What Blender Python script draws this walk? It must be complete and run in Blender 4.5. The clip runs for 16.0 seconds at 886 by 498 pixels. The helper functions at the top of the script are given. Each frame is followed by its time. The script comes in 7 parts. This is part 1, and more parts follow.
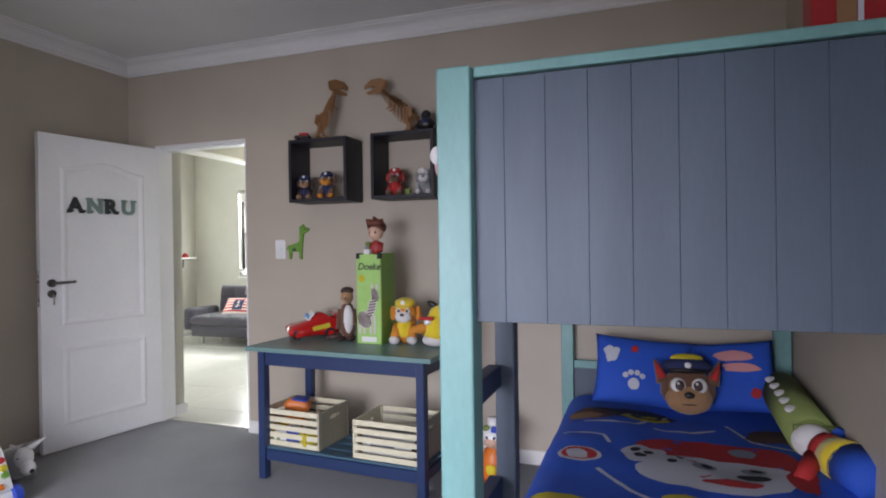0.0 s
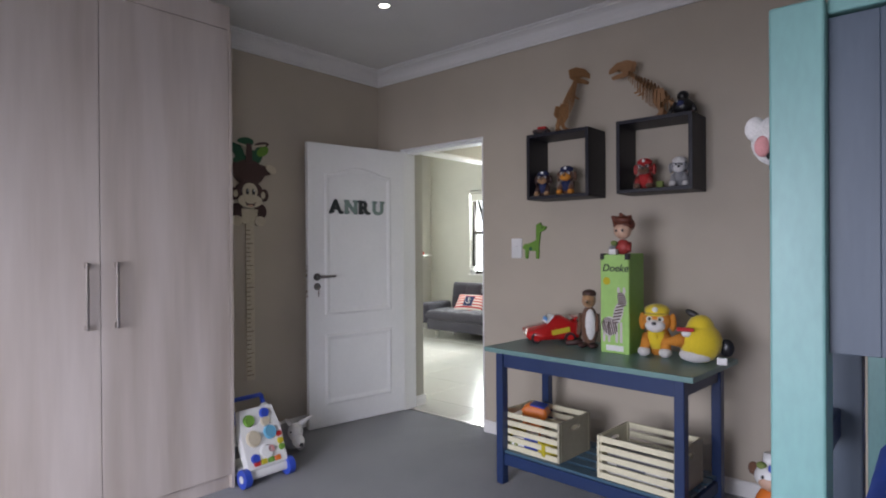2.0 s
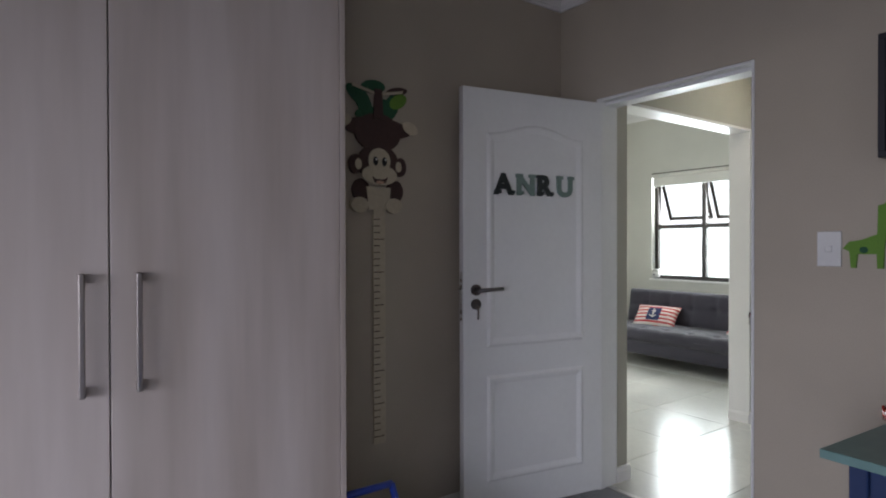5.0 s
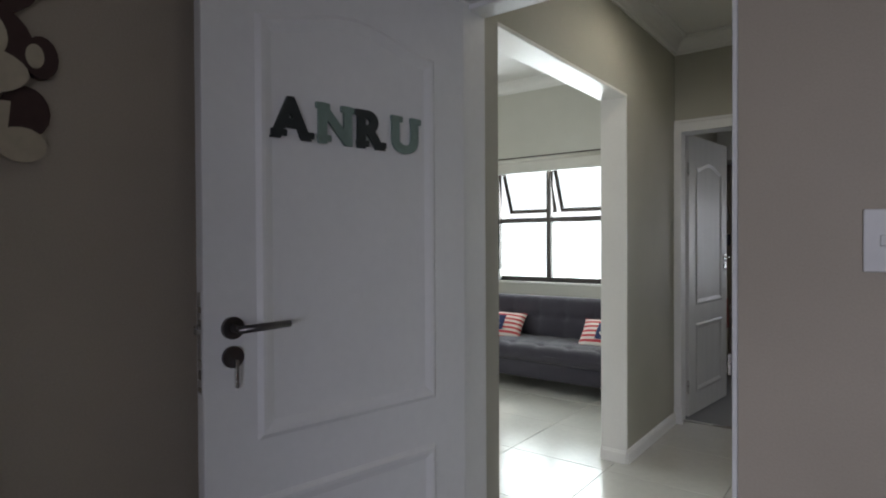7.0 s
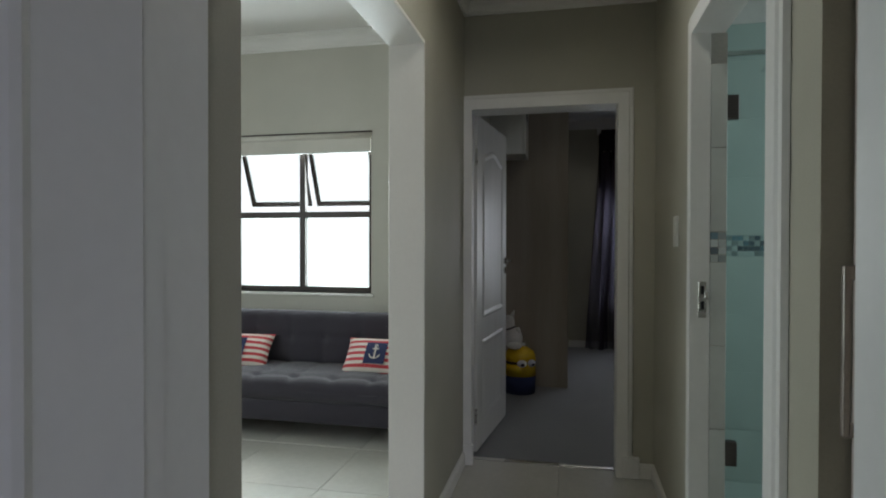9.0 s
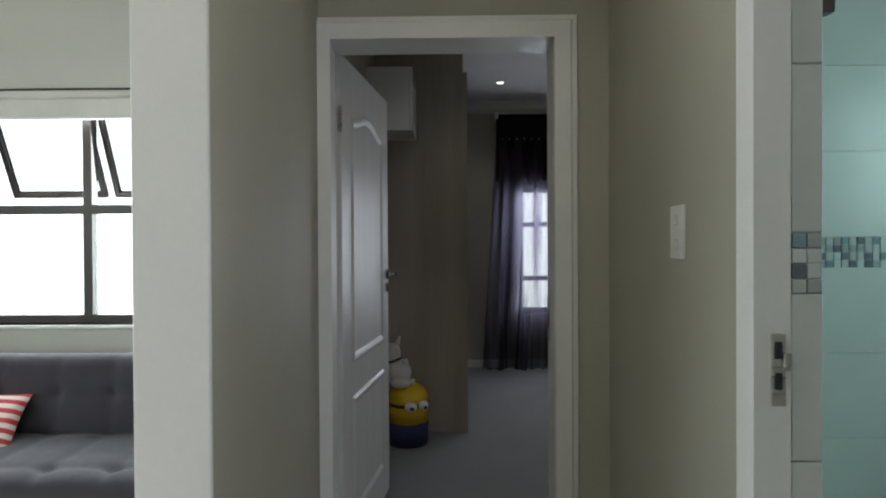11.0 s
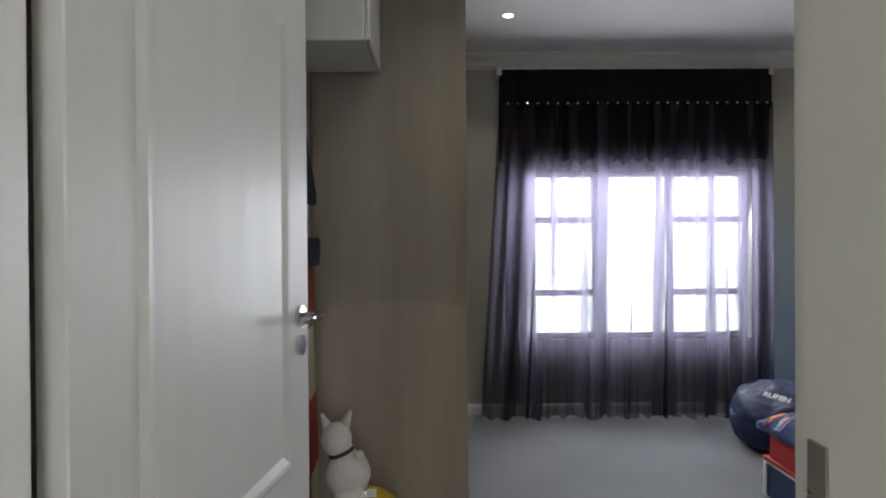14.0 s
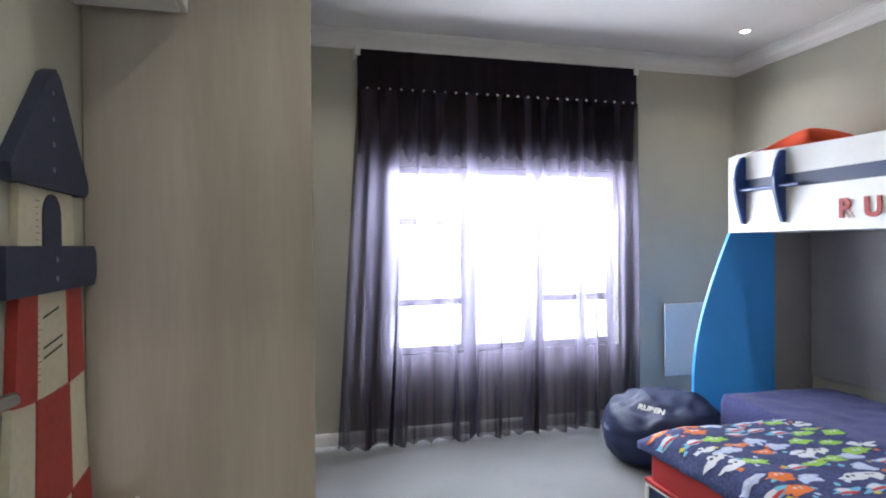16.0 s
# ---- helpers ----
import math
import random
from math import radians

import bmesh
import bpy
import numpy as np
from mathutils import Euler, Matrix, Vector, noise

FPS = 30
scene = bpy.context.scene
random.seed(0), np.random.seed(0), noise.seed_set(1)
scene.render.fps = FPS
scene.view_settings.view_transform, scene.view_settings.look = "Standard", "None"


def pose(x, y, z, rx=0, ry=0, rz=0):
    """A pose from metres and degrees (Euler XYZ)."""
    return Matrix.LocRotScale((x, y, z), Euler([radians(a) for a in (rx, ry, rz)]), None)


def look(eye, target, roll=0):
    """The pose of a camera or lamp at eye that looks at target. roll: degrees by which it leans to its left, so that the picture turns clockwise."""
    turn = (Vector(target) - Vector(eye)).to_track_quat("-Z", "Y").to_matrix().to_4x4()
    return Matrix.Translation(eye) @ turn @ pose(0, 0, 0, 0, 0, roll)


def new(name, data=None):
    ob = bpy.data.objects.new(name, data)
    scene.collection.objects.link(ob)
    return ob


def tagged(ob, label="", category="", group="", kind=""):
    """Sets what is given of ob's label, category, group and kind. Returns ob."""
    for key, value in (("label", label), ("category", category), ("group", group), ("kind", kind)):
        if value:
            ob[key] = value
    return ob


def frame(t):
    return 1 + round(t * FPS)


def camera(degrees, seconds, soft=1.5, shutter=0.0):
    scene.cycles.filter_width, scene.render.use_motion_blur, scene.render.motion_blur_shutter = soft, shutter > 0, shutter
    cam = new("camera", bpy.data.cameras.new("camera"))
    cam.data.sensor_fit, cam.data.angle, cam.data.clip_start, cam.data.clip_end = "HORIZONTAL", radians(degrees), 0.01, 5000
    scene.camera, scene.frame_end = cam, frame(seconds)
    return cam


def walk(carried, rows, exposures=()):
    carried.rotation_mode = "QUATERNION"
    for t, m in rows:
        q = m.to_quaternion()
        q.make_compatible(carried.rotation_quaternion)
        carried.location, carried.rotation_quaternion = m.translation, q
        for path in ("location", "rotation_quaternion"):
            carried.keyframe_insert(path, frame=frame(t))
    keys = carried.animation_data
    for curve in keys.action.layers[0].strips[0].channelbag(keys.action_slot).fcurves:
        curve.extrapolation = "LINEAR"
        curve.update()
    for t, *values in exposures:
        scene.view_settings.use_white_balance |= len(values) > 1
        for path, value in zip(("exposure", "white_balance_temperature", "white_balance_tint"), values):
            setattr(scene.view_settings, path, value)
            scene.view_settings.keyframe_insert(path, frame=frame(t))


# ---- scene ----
cam = camera(74.7, 16.0, soft=2.0)
METRES, EYE, TILT, LEAN, TURN = 8.0, 1.5, 0.0, 0.0, 23.2
PATH = [
    (0, (3.685, -3.352, 1.275), (3.02, -1.466, 1.265), -0.8),
    (0.5, (3.674, -3.329, 1.276), (2.87, -1.497, 1.268), -0.7),
    (1, (3.647, -3.297, 1.276), (2.684, -1.545, 1.266), -0.7),
    (1.5, (3.58, -3.262, 1.278), (2.429, -1.627, 1.268), -0.5),
    (2, (3.483, -3.229, 1.28), (2.174, -1.717, 1.273), -0.4),
    (2.5, (3.37, -3.199, 1.298), (1.925, -1.816, 1.286), -0.3),
    (3, (3.239, -3.126, 1.289), (1.681, -1.871, 1.277), -0.2),
    (3.5, (3.071, -2.969, 1.292), (1.412, -1.852, 1.277), -0.1),
    (6, (1.711, -2.014, 1.281), (0.212, -0.69, 1.257), -0.3),
    (6.5, (1.512, -1.774, 1.273), (0.158, -0.303, 1.249), -0.3),
    (7, (1.337, -1.489, 1.269), (0.122, 0.1, 1.246), -0.3),
    (7.5, (1.149, -1.227, 1.258), (0.107, 0.48, 1.236), -0.1),
    (8, (0.975, -1.003, 1.276), (0.15, 0.819, 1.248), -0.1),
    (8.5, (0.848, -0.798, 1.256), (0.231, 1.104, 1.229), 0.1),
    (9, (0.751, -0.565, 1.268), (0.326, 1.389, 1.246), 0.1),
    (9.5, (0.693, -0.286, 1.268), (0.47, 1.701, 1.243), 0.0),
    (10, (0.657, 0.007, 1.277), (0.566, 2.005, 1.253), 0.0),
    (12.5, (0.638, 1.531, 1.299), (0.62, 3.531, 1.286), -0.4),
    (13, (0.664, 1.797, 1.301), (0.649, 3.797, 1.28), -0.4),
    (13.5, (0.644, 2.058, 1.299), (0.647, 4.058, 1.29), -0.6),
    (14, (0.62, 2.238, 1.301), (0.64, 4.238, 1.288), -0.4),
    (14.5, (0.627, 2.42, 1.312), (0.668, 4.42, 1.3), -0.4),
    (15, (0.662, 2.554, 1.325), (0.773, 4.551, 1.31), -0.4),
    (15.5, (0.679, 2.663, 1.33), (0.948, 4.645, 1.313), -0.4),
    (16, (0.691, 2.768, 1.327), (1.182, 4.707, 1.312), -0.5),
]
EXPOSURES = [(0, -0.35, 6600, 10), (2, -0.62, 6550, 10), (3.5, -1.0, 6500, 10), (6, -1.4, 6350, 10), (8, -1.75, 6500, 8), (9, -1.9, 6350, 6), (10, -1.8, 6150, 6), (12.5, -0.35, 6500, 8), (13.5, -0.2, 6450, 8), (14.5, 0.35, 6500, 8), (15, 0.7, 6450, 8), (15.5, 1.0, 6350, 8), (16, 1.15, 6250, 8)]
walk(cam, [(t, look(eye, target, roll)) for t, eye, target, roll in PATH], EXPOSURES)


# ---- world and light ----
world = bpy.data.worlds.new("world")
scene.world = world
world.use_nodes = True
sky = world.node_tree.nodes.new("ShaderNodeTexSky")
sky.sky_type, sky.sun_disc = "NISHITA", False
sky.sun_elevation, sky.sun_rotation = radians(48), radians(270)
world.node_tree.links.new(sky.outputs[0], world.node_tree.nodes["Background"].inputs[0])
world.node_tree.nodes["Background"].inputs[1].default_value = 0.12


def lamp(name, kind, m, energy, color=(1, 1, 1), **more):
    data = bpy.data.lights.new(name, kind)
    data.energy, data.color = energy, color
    for key, value in more.items():
        if key == "size":
            data.shape, data.size, data.size_y = "RECTANGLE", value[0], value[1]
        elif key == "angle":
            data.angle = radians(value)
        elif key == "radius":
            data.shadow_soft_size = value
        elif key == "spot":
            data.spot_size, data.spot_blend = radians(value), 0.6
        elif key == "spread":
            data.spread = radians(value)
    ob = new(name, data)
    ob.matrix_world = m
    return ob


lamp("sun", "SUN", look((0, 0, 10), (0.75, 0.1, 9.2)), 3.0, (1, 0.95, 0.88), angle=0.5)
# daylight standing in the window openings; only the lounge and bedroom windows are seen
# study window is unseen; its lamp tilts down to keep upper walls dim
lamp("window_light_study", "AREA", look((2.4, -5.23, 1.1), (2.0, -2.0, -1.7)), 180, (0.95, 0.95, 1.13), size=(1.95, 1.65), spread=125)
# added lamp with no known source: brightens the wardrobe and west wall
lamp("added_light_study_side", "AREA", look((4.38, -4.1, 1.35), (0.3, -3.9, 0.4)), 30, (0.95, 0.95, 1.13), size=(1.5, 1.4), spread=140)
lamp("window_light_lounge", "AREA", look((-1.35, 3.83, 1.5), (-1.35, 0, 0.9)), 185, (0.93, 1.0, 1.02), size=(1.22, 1.25))
# added lamp, aimed through the lounge opening to lighten the hall
lamp("added_light_lounge_side", "AREA", look((-2.79, 1.3, 1.45), (1.2, 1.6, 1.2)), 105, (0.92, 1.0, 1.02), size=(1.75, 1.45))
lamp("window_light_bedroom", "AREA", look((2.15, 6.82, 1.22), (2.15, 3.0, 0.0)), 250, (0.95, 0.98, 1.06), size=(1.72, 1.26))
# lamp in an unseen window, set there to brighten the shower
lamp("window_light_bathroom", "AREA", look((3.18, 1.6, 1.7), (1.5, 1.7, 1.2)), 48, (0.9, 1.0, 1.0), size=(0.8, 0.8))


# ---- materials ----
MATS = {}


def material(name, color, rough=0.6, metal=0.0, grain=0.0, scale=60.0, bump=0.0, blotch=0.06, coat=0.0, sheen=0.0, second=None, stretch=None, trans=0.0, rand=0.0, bscale=None):
    """A painted, woven, plastic, wooden or metal surface: fine grain, broad blotches and a little relief."""
    if name in MATS:
        return MATS[name]
    m = bpy.data.materials.new(name)
    m.use_nodes = True
    n, l = m.node_tree.nodes, m.node_tree.links
    b = n["Principled BSDF"]
    b.inputs["Roughness"].default_value = rough
    b.inputs["Metallic"].default_value = metal
    b.inputs["Coat Weight"].default_value = coat
    b.inputs["Sheen Weight"].default_value = sheen
    b.inputs["Transmission Weight"].default_value = trans
    co = n.new("ShaderNodeTexCoord")
    mp = n.new("ShaderNodeMapping")
    l.new(co.outputs["Object"], mp.inputs["Vector"])
    if stretch:
        mp.inputs["Scale"].default_value = stretch
    fine = n.new("ShaderNodeTexNoise")
    fine.inputs["Scale"].default_value, fine.inputs["Detail"].default_value = scale, 6
    broad = n.new("ShaderNodeTexNoise")
    broad.inputs["Scale"].default_value, broad.inputs["Detail"].default_value = (bscale or 2.3), 4
    for t in (fine, broad):
        l.new(mp.outputs[0], t.inputs["Vector"])
    c2 = second or tuple(max(0.0, c * (1 - 2.2 * blotch)) for c in color)
    mix = n.new("ShaderNodeMix")
    mix.data_type = "RGBA"
    mix.inputs["A"].default_value, mix.inputs["B"].default_value = (*color, 1), (*c2, 1)
    ramp = n.new("ShaderNodeMapRange")
    ramp.inputs["From Min"].default_value, ramp.inputs["From Max"].default_value = 0.38, 0.66
    l.new(broad.outputs["Fac"], ramp.inputs["Value"])
    l.new(ramp.outputs[0], mix.inputs["Factor"])
    hsv = n.new("ShaderNodeHueSaturation")
    val = n.new("ShaderNodeMapRange")
    val.inputs["From Min"].default_value, val.inputs["From Max"].default_value = 0.3, 0.7
    val.inputs["To Min"].default_value, val.inputs["To Max"].default_value = 1 - grain, 1 + grain
    l.new(fine.outputs["Fac"], val.inputs["Value"])
    out = val.outputs[0]
    if rand:
        info = n.new("ShaderNodeObjectInfo")
        r = n.new("ShaderNodeMapRange")
        r.inputs["To Min"].default_value, r.inputs["To Max"].default_value = 1 - rand, 1 + rand
        l.new(info.outputs["Random"], r.inputs["Value"])
        mul = n.new("ShaderNodeMath")
        mul.operation = "MULTIPLY"
        l.new(out, mul.inputs[0]), l.new(r.outputs[0], mul.inputs[1])
        out = mul.outputs[0]
    l.new(out, hsv.inputs["Value"])
    l.new(mix.outputs["Result"], hsv.inputs["Color"])
    l.new(hsv.outputs[0], b.inputs["Base Color"])
    rr = n.new("ShaderNodeMapRange")
    rr.inputs["To Min"].default_value, rr.inputs["To Max"].default_value = max(0.02, rough - 0.08), min(1, rough + 0.08)
    l.new(broad.outputs["Fac"], rr.inputs["Value"])
    l.new(rr.outputs[0], b.inputs["Roughness"])
    if bump:
        bp = n.new("ShaderNodeBump")
        bp.inputs["Strength"].default_value, bp.inputs["Distance"].default_value = bump, 0.004
        l.new(fine.outputs["Fac"], bp.inputs["Height"])
        l.new(bp.outputs[0], b.inputs["Normal"])
    MATS[name] = m
    return m


PAINT = material("wall_paint", (0.44, 0.388, 0.31), 0.62, grain=0.03, scale=180, bump=0.12, blotch=0.03)
HALLPAINT = material("olive_taupe_wall_paint", (0.41, 0.397, 0.33), 0.62, grain=0.03, scale=180, bump=0.12, blotch=0.03)
PALEPAINT = material("pale_wall_paint", (0.49, 0.48, 0.43), 0.62, grain=0.03, scale=180, bump=0.12, blotch=0.03)
CEIL = material("ceiling_paint", (0.72, 0.71, 0.69), 0.8, grain=0.02, scale=120, bump=0.06, blotch=0.02)
WHITE = material("white_gloss_paint", (0.75, 0.75, 0.74), 0.45, grain=0.015, scale=40, bump=0.08, blotch=0.02, coat=0.06)
GLOSSWHITE = material("white_enamel_paint", (0.64, 0.64, 0.63), 0.42, grain=0.015, scale=24, bump=0.04, blotch=0.02, coat=0.03, stretch=(6, 6, 0.7))
TRIM = material("white_trim_paint", (0.72, 0.71, 0.68), 0.4, grain=0.015, scale=60, bump=0.05, blotch=0.02)
CARPET = material("grey_carpet", (0.162, 0.166, 0.18), 0.95, grain=0.35, scale=420, bump=0.9, blotch=0.07, sheen=0.3)
TILE = material("cream_floor_tile", (0.54, 0.53, 0.49), 0.2, grain=0.03, scale=30, blotch=0.03, rand=0.03)
GROUT = material("grey_grout", (0.48, 0.47, 0.44), 0.9, grain=0.1, scale=200)
BATHTILE = material("pale_bath_tile", (0.56, 0.585, 0.57), 0.3, grain=0.05, scale=14, bump=0.25, blotch=0.03, stretch=(1, 1, 7), rand=0.02)
METAL = material("brushed_steel", (0.55, 0.54, 0.52), 0.28, metal=1.0, grain=0.05, scale=90, stretch=(1, 1, 12))
DARKALU = material("bronze_aluminium", (0.045, 0.036, 0.032), 0.45, metal=0.3, grain=0.05, scale=150)
GROUND = material("garden_ground", (0.2, 0.17, 0.12), 0.9, grain=0.3, scale=30, bump=0.4)


# ---- builders ----
def part(name, bm, mat, parent=None, label="", smooth=False):
    me = bpy.data.meshes.new(name)
    bm.to_mesh(me)
    bm.free()
    me.materials.append(mat)
    if smooth:
        me.polygons.foreach_set("use_smooth", [True] * len(me.polygons))
    ob = new(name, me)
    if parent:
        ob.parent = parent
    if label:
        ob["label"] = label
    return ob


def add_box(bm, x0, x1, y0, y1, z0, z1, bevel=0.0, seg=1, m=None):
    geo = bmesh.ops.create_cube(bm, size=1.0)
    vs = geo["verts"]
    for v in vs:
        v.co = Vector((x0 + (v.co.x + 0.5) * (x1 - x0), y0 + (v.co.y + 0.5) * (y1 - y0), z0 + (v.co.z + 0.5) * (z1 - z0)))
    if bevel:
        es = {e for v in vs for e in v.link_edges}
        r = bmesh.ops.bevel(bm, geom=list(es), offset=bevel, segments=seg, profile=0.5, affect="EDGES")
        vs = list({v for f in r["faces"] for v in f.verts} | {v for v in vs if v.is_valid})
    if m is not None:
        bmesh.ops.transform(bm, matrix=m, verts=vs)
    return vs


def box(x0, x1, y0, y1, z0, z1, bevel=0.0, seg=1, m=None):
    bm = bmesh.new()
    add_box(bm, x0, x1, y0, y1, z0, z1, bevel, seg, m)
    return bm


def add_cyl(bm, r0, r1, p, q, n=16, cap=True):
    p, q = Vector(p), Vector(q)
    d = q - p
    m = Matrix.Translation((p + q) / 2) @ d.to_track_quat("Z", "Y").to_matrix().to_4x4()
    return bmesh.ops.create_cone(bm, cap_ends=cap, segments=n, radius1=r0, radius2=r1, depth=d.length, matrix=m)["verts"]


def cyl(r0, r1, p, q, n=16):
    bm = bmesh.new()
    add_cyl(bm, r0, r1, p, q, n)
    return bm


def add_ball(bm, c, s, n=14, m=None):
    s = (s, s, s) if isinstance(s, (int, float)) else s
    mm = Matrix.Translation(c) @ (m or Matrix()) @ Matrix.Diagonal((*s, 1))
    return bmesh.ops.create_uvsphere(bm, u_segments=n, v_segments=max(6, n * 2 // 3), radius=1.0, matrix=mm)["verts"]


def ball(c, s, n=14, m=None):
    bm = bmesh.new()
    add_ball(bm, c, s, n, m)
    return bm


def thing(name, m, label, category, group="", kind=""):
    ob = new(name)
    ob.empty_display_size = 0.1
    ob.matrix_world = m if isinstance(m, Matrix) else pose(*m)
    return tagged(ob, label, category, group, kind)


def solo(name, bm, mat, label, category="", kind="", smooth=False, m=None, group=""):
    ob = tagged(part(name, bm, mat, smooth=smooth), label, category, group, kind)
    if m is not None:
        ob.matrix_world = m
    return ob


def wall(name, x0, x1, y0, y1, z0, z1, holes, label, mat=None):
    """A wall with holes (a, b, z0, z1) along its longer side."""
    bm = bmesh.new()
    along_x = x1 - x0 > y1 - y0
    a0, a1 = (x0, x1) if along_x else (y0, y1)

    def piece(a, b, c, d):
        if b - a > 1e-4 and d - c > 1e-4:
            add_box(bm, *((a, b, y0, y1) if along_x else (x0, x1, a, b)), c, d)

    at = a0
    for ha, hb, hz0, hz1 in sorted(holes):
        piece(at, ha, z0, z1)
        piece(ha, hb, z0, hz0)
        piece(ha, hb, hz1, z1)
        at = hb
    piece(at, a1, z0, z1)
    bmesh.ops.remove_doubles(bm, verts=bm.verts, dist=1e-5)
    return solo(name, bm, mat or PAINT, label, "wall", "structure")


def sweep(bm, profile, p, q, up, out):
    """A straight moulding: profile points (o, u) along out and up, from p to q."""
    p, q, up, out = Vector(p), Vector(q), Vector(up), Vector(out)
    rings = [[bm.verts.new(e + out * o + up * u) for o, u in profile] for e in (p, q)]
    k = len(profile)
    for i in range(k):
        bm.faces.new((rings[0][i], rings[0][(i + 1) % k], rings[1][(i + 1) % k], rings[1][i]))
    bm.faces.new(rings[0]), bm.faces.new(rings[1][::-1])


# ---- structure ----
CA, CH, CB, CL = 2.68, 2.66, 2.745, 2.89  # ceilings: first bedroom, hall, second bedroom, lounge
TOP = 3.0
wall("wall_south", -0.12, 4.48, -5.32, -5.2, 0, TOP, [(1.4, 3.4, 0.25, 1.95)], "taupe painted wall with a window")
wall("wall_west", -0.12, 0, -5.2, 0, 0, TOP, [], "taupe painted bedroom wall behind the open door")
wall("wall_east", 4.36, 4.48, -5.2, 0, 0, TOP, [(-4.9, -3.3, 0.6, 2.1)], "taupe painted wall beside the bunk bed")
wall("wall_middle", -2.88, 4.48, 0, 0.14, 0, TOP, [(0.25, 1.062, 0, 2.045)], "taupe painted wall with a doorway and box shelves")
wall("wall_hall_east", 1.2, 1.29, 0.62, 2.71, 0, TOP, [(0.815, 1.70, 0, 2.06)], "olive-taupe hall wall with the bathroom doorway", HALLPAINT)
wall("wall_hall_west", 0.02, 0.163, 0.14, 2.71, 0, TOP, [(0.14, 1.76, 0, 2.10)], "painted hall wall with a wide opening to the lounge", HALLPAINT)
wall("wall_hall_north", -0.03, 4.22, 2.71, 2.84, 0, TOP, [(0.17, 1.03, 0, 2.055)], "taupe wall with the second bedroom's doorway", HALLPAINT)
wall("wall_lounge_north", -2.88, -0.03, 3.69, 3.85, 0, TOP, [(-1.97, -0.74, 0.87, 2.13)], "pale painted lounge wall with a window", PALEPAINT)
wall("wall_lounge_west", -2.88, -2.76, 0.14, 3.69, 0, TOP, [(0.4, 2.2, 0.7, 2.2)], "pale painted lounge wall", PALEPAINT)
wall("wall_bedroom_west", -0.03, 0.11, 2.84, 6.84, 0, TOP, [], "taupe bedroom wall with a lighthouse height chart", HALLPAINT)
wall("wall_bedroom_north", 0.11, 4.22, 6.68, 6.84, 0, TOP, [(1.27, 3.04, 0.57, 1.87)], "taupe bedroom wall with a curtained window", HALLPAINT)
wall("wall_bedroom_east", 4.1, 4.22, 2.84, 6.68, 0, TOP, [], "taupe bedroom wall beside the bunk bed", HALLPAINT)
wall("wall_bath_east", 3.2, 3.32, 0.14, 2.71, 0, TOP, [(1.2, 2.0, 1.3, 2.1)], "pale tiled bathroom wall", BATHTILE)
solo("ceiling_bedroom", box(-0.0, 4.36, -5.2, 0, CA, CA + 0.05), CEIL, "white painted plaster ceiling", "ceiling", "structure")
solo("ceiling_hall", box(0.163, 3.2, 0.14, 2.71, CH, CH + 0.05), CEIL, "white painted plaster ceiling", "ceiling", "structure")
solo("ceiling_lounge", box(-2.76, 0.02, 0.14, 3.69, CL, CL + 0.05), CEIL, "white painted plaster ceiling", "ceiling", "structure")
solo("ceiling_bedroom_north", box(0.11, 4.1, 2.84, 6.68, CB, CB + 0.05), CEIL, "white painted plaster ceiling", "ceiling", "structure")
solo("roof", box(-3.6, 4.6, -5.4, 6.95, TOP, TOP + 0.1), GROUND, "flat roof slab over the rooms", "roof", "structure")
solo("floor_bedroom", box(-0.06, 4.42, -5.26, 0.07, -0.08, 0.0), CARPET, "grey short-pile carpet", "carpet", "structure")
solo("floor_bedroom_north", box(0.0, 4.16, 2.79, 6.74, -0.08, 0.0), CARPET, "grey short-pile carpet", "carpet", "structure")
solo("floor_hall", box(-2.82, 3.26, 0.07, 2.79, -0.08, -0.006), GROUT, "grout bed under cream floor tiles", "floor", "structure")
solo("floor_lounge", box(-2.82, -0.0, 2.79, 3.75, -0.08, -0.006), GROUT, "grout bed under cream floor tiles", "floor", "structure")
solo("ground", box(-400, 400, -400, 400, -0.5, -0.1), GROUND, "bare garden ground outside", "ground", "structure")


# ---- more materials ----
def plain(name, color, rough=0.6, **more):
    return material(name, color, rough, **more)


OAK = material("washed_oak_laminate", (0.52, 0.463, 0.422), 0.42, grain=0.03, scale=9, bump=0.05, second=(0.395, 0.338, 0.29), stretch=(3.4, 3.4, 0.32), bscale=1.7, rand=0.035)
OAKDARK = material("taupe_textured_laminate", (0.34, 0.30, 0.25), 0.5, grain=0.04, scale=18, bump=0.1, second=(0.265, 0.228, 0.185), stretch=(3.2, 3.2, 0.3), bscale=1.6)
HANDLE = material("satin_nickel", (0.42, 0.38, 0.35), 0.35, metal=0.9, grain=0.04, scale=120)
DARKSTEEL = material("dark_satin_steel", (0.16, 0.15, 0.15), 0.3, metal=1.0, grain=0.05, scale=90)
CHROME = material("polished_chrome", (0.7, 0.7, 0.7), 0.12, metal=1.0)
TEAL = material("teal_satin_paint", (0.15, 0.315, 0.298), 0.42, grain=0.05, scale=30, bump=0.08, stretch=(3, 3, 1))
TEALTOP = material("grey_green_table_paint", (0.14, 0.25, 0.235), 0.38, grain=0.06, scale=26, bump=0.08)
SLATE = material("slate_blue_paint", (0.064, 0.088, 0.122), 0.5, grain=0.05, scale=34, bump=0.1, stretch=(4, 4, 0.6))
NAVY = material("navy_paint", (0.013, 0.032, 0.10), 0.42, grain=0.06, scale=40, bump=0.08)
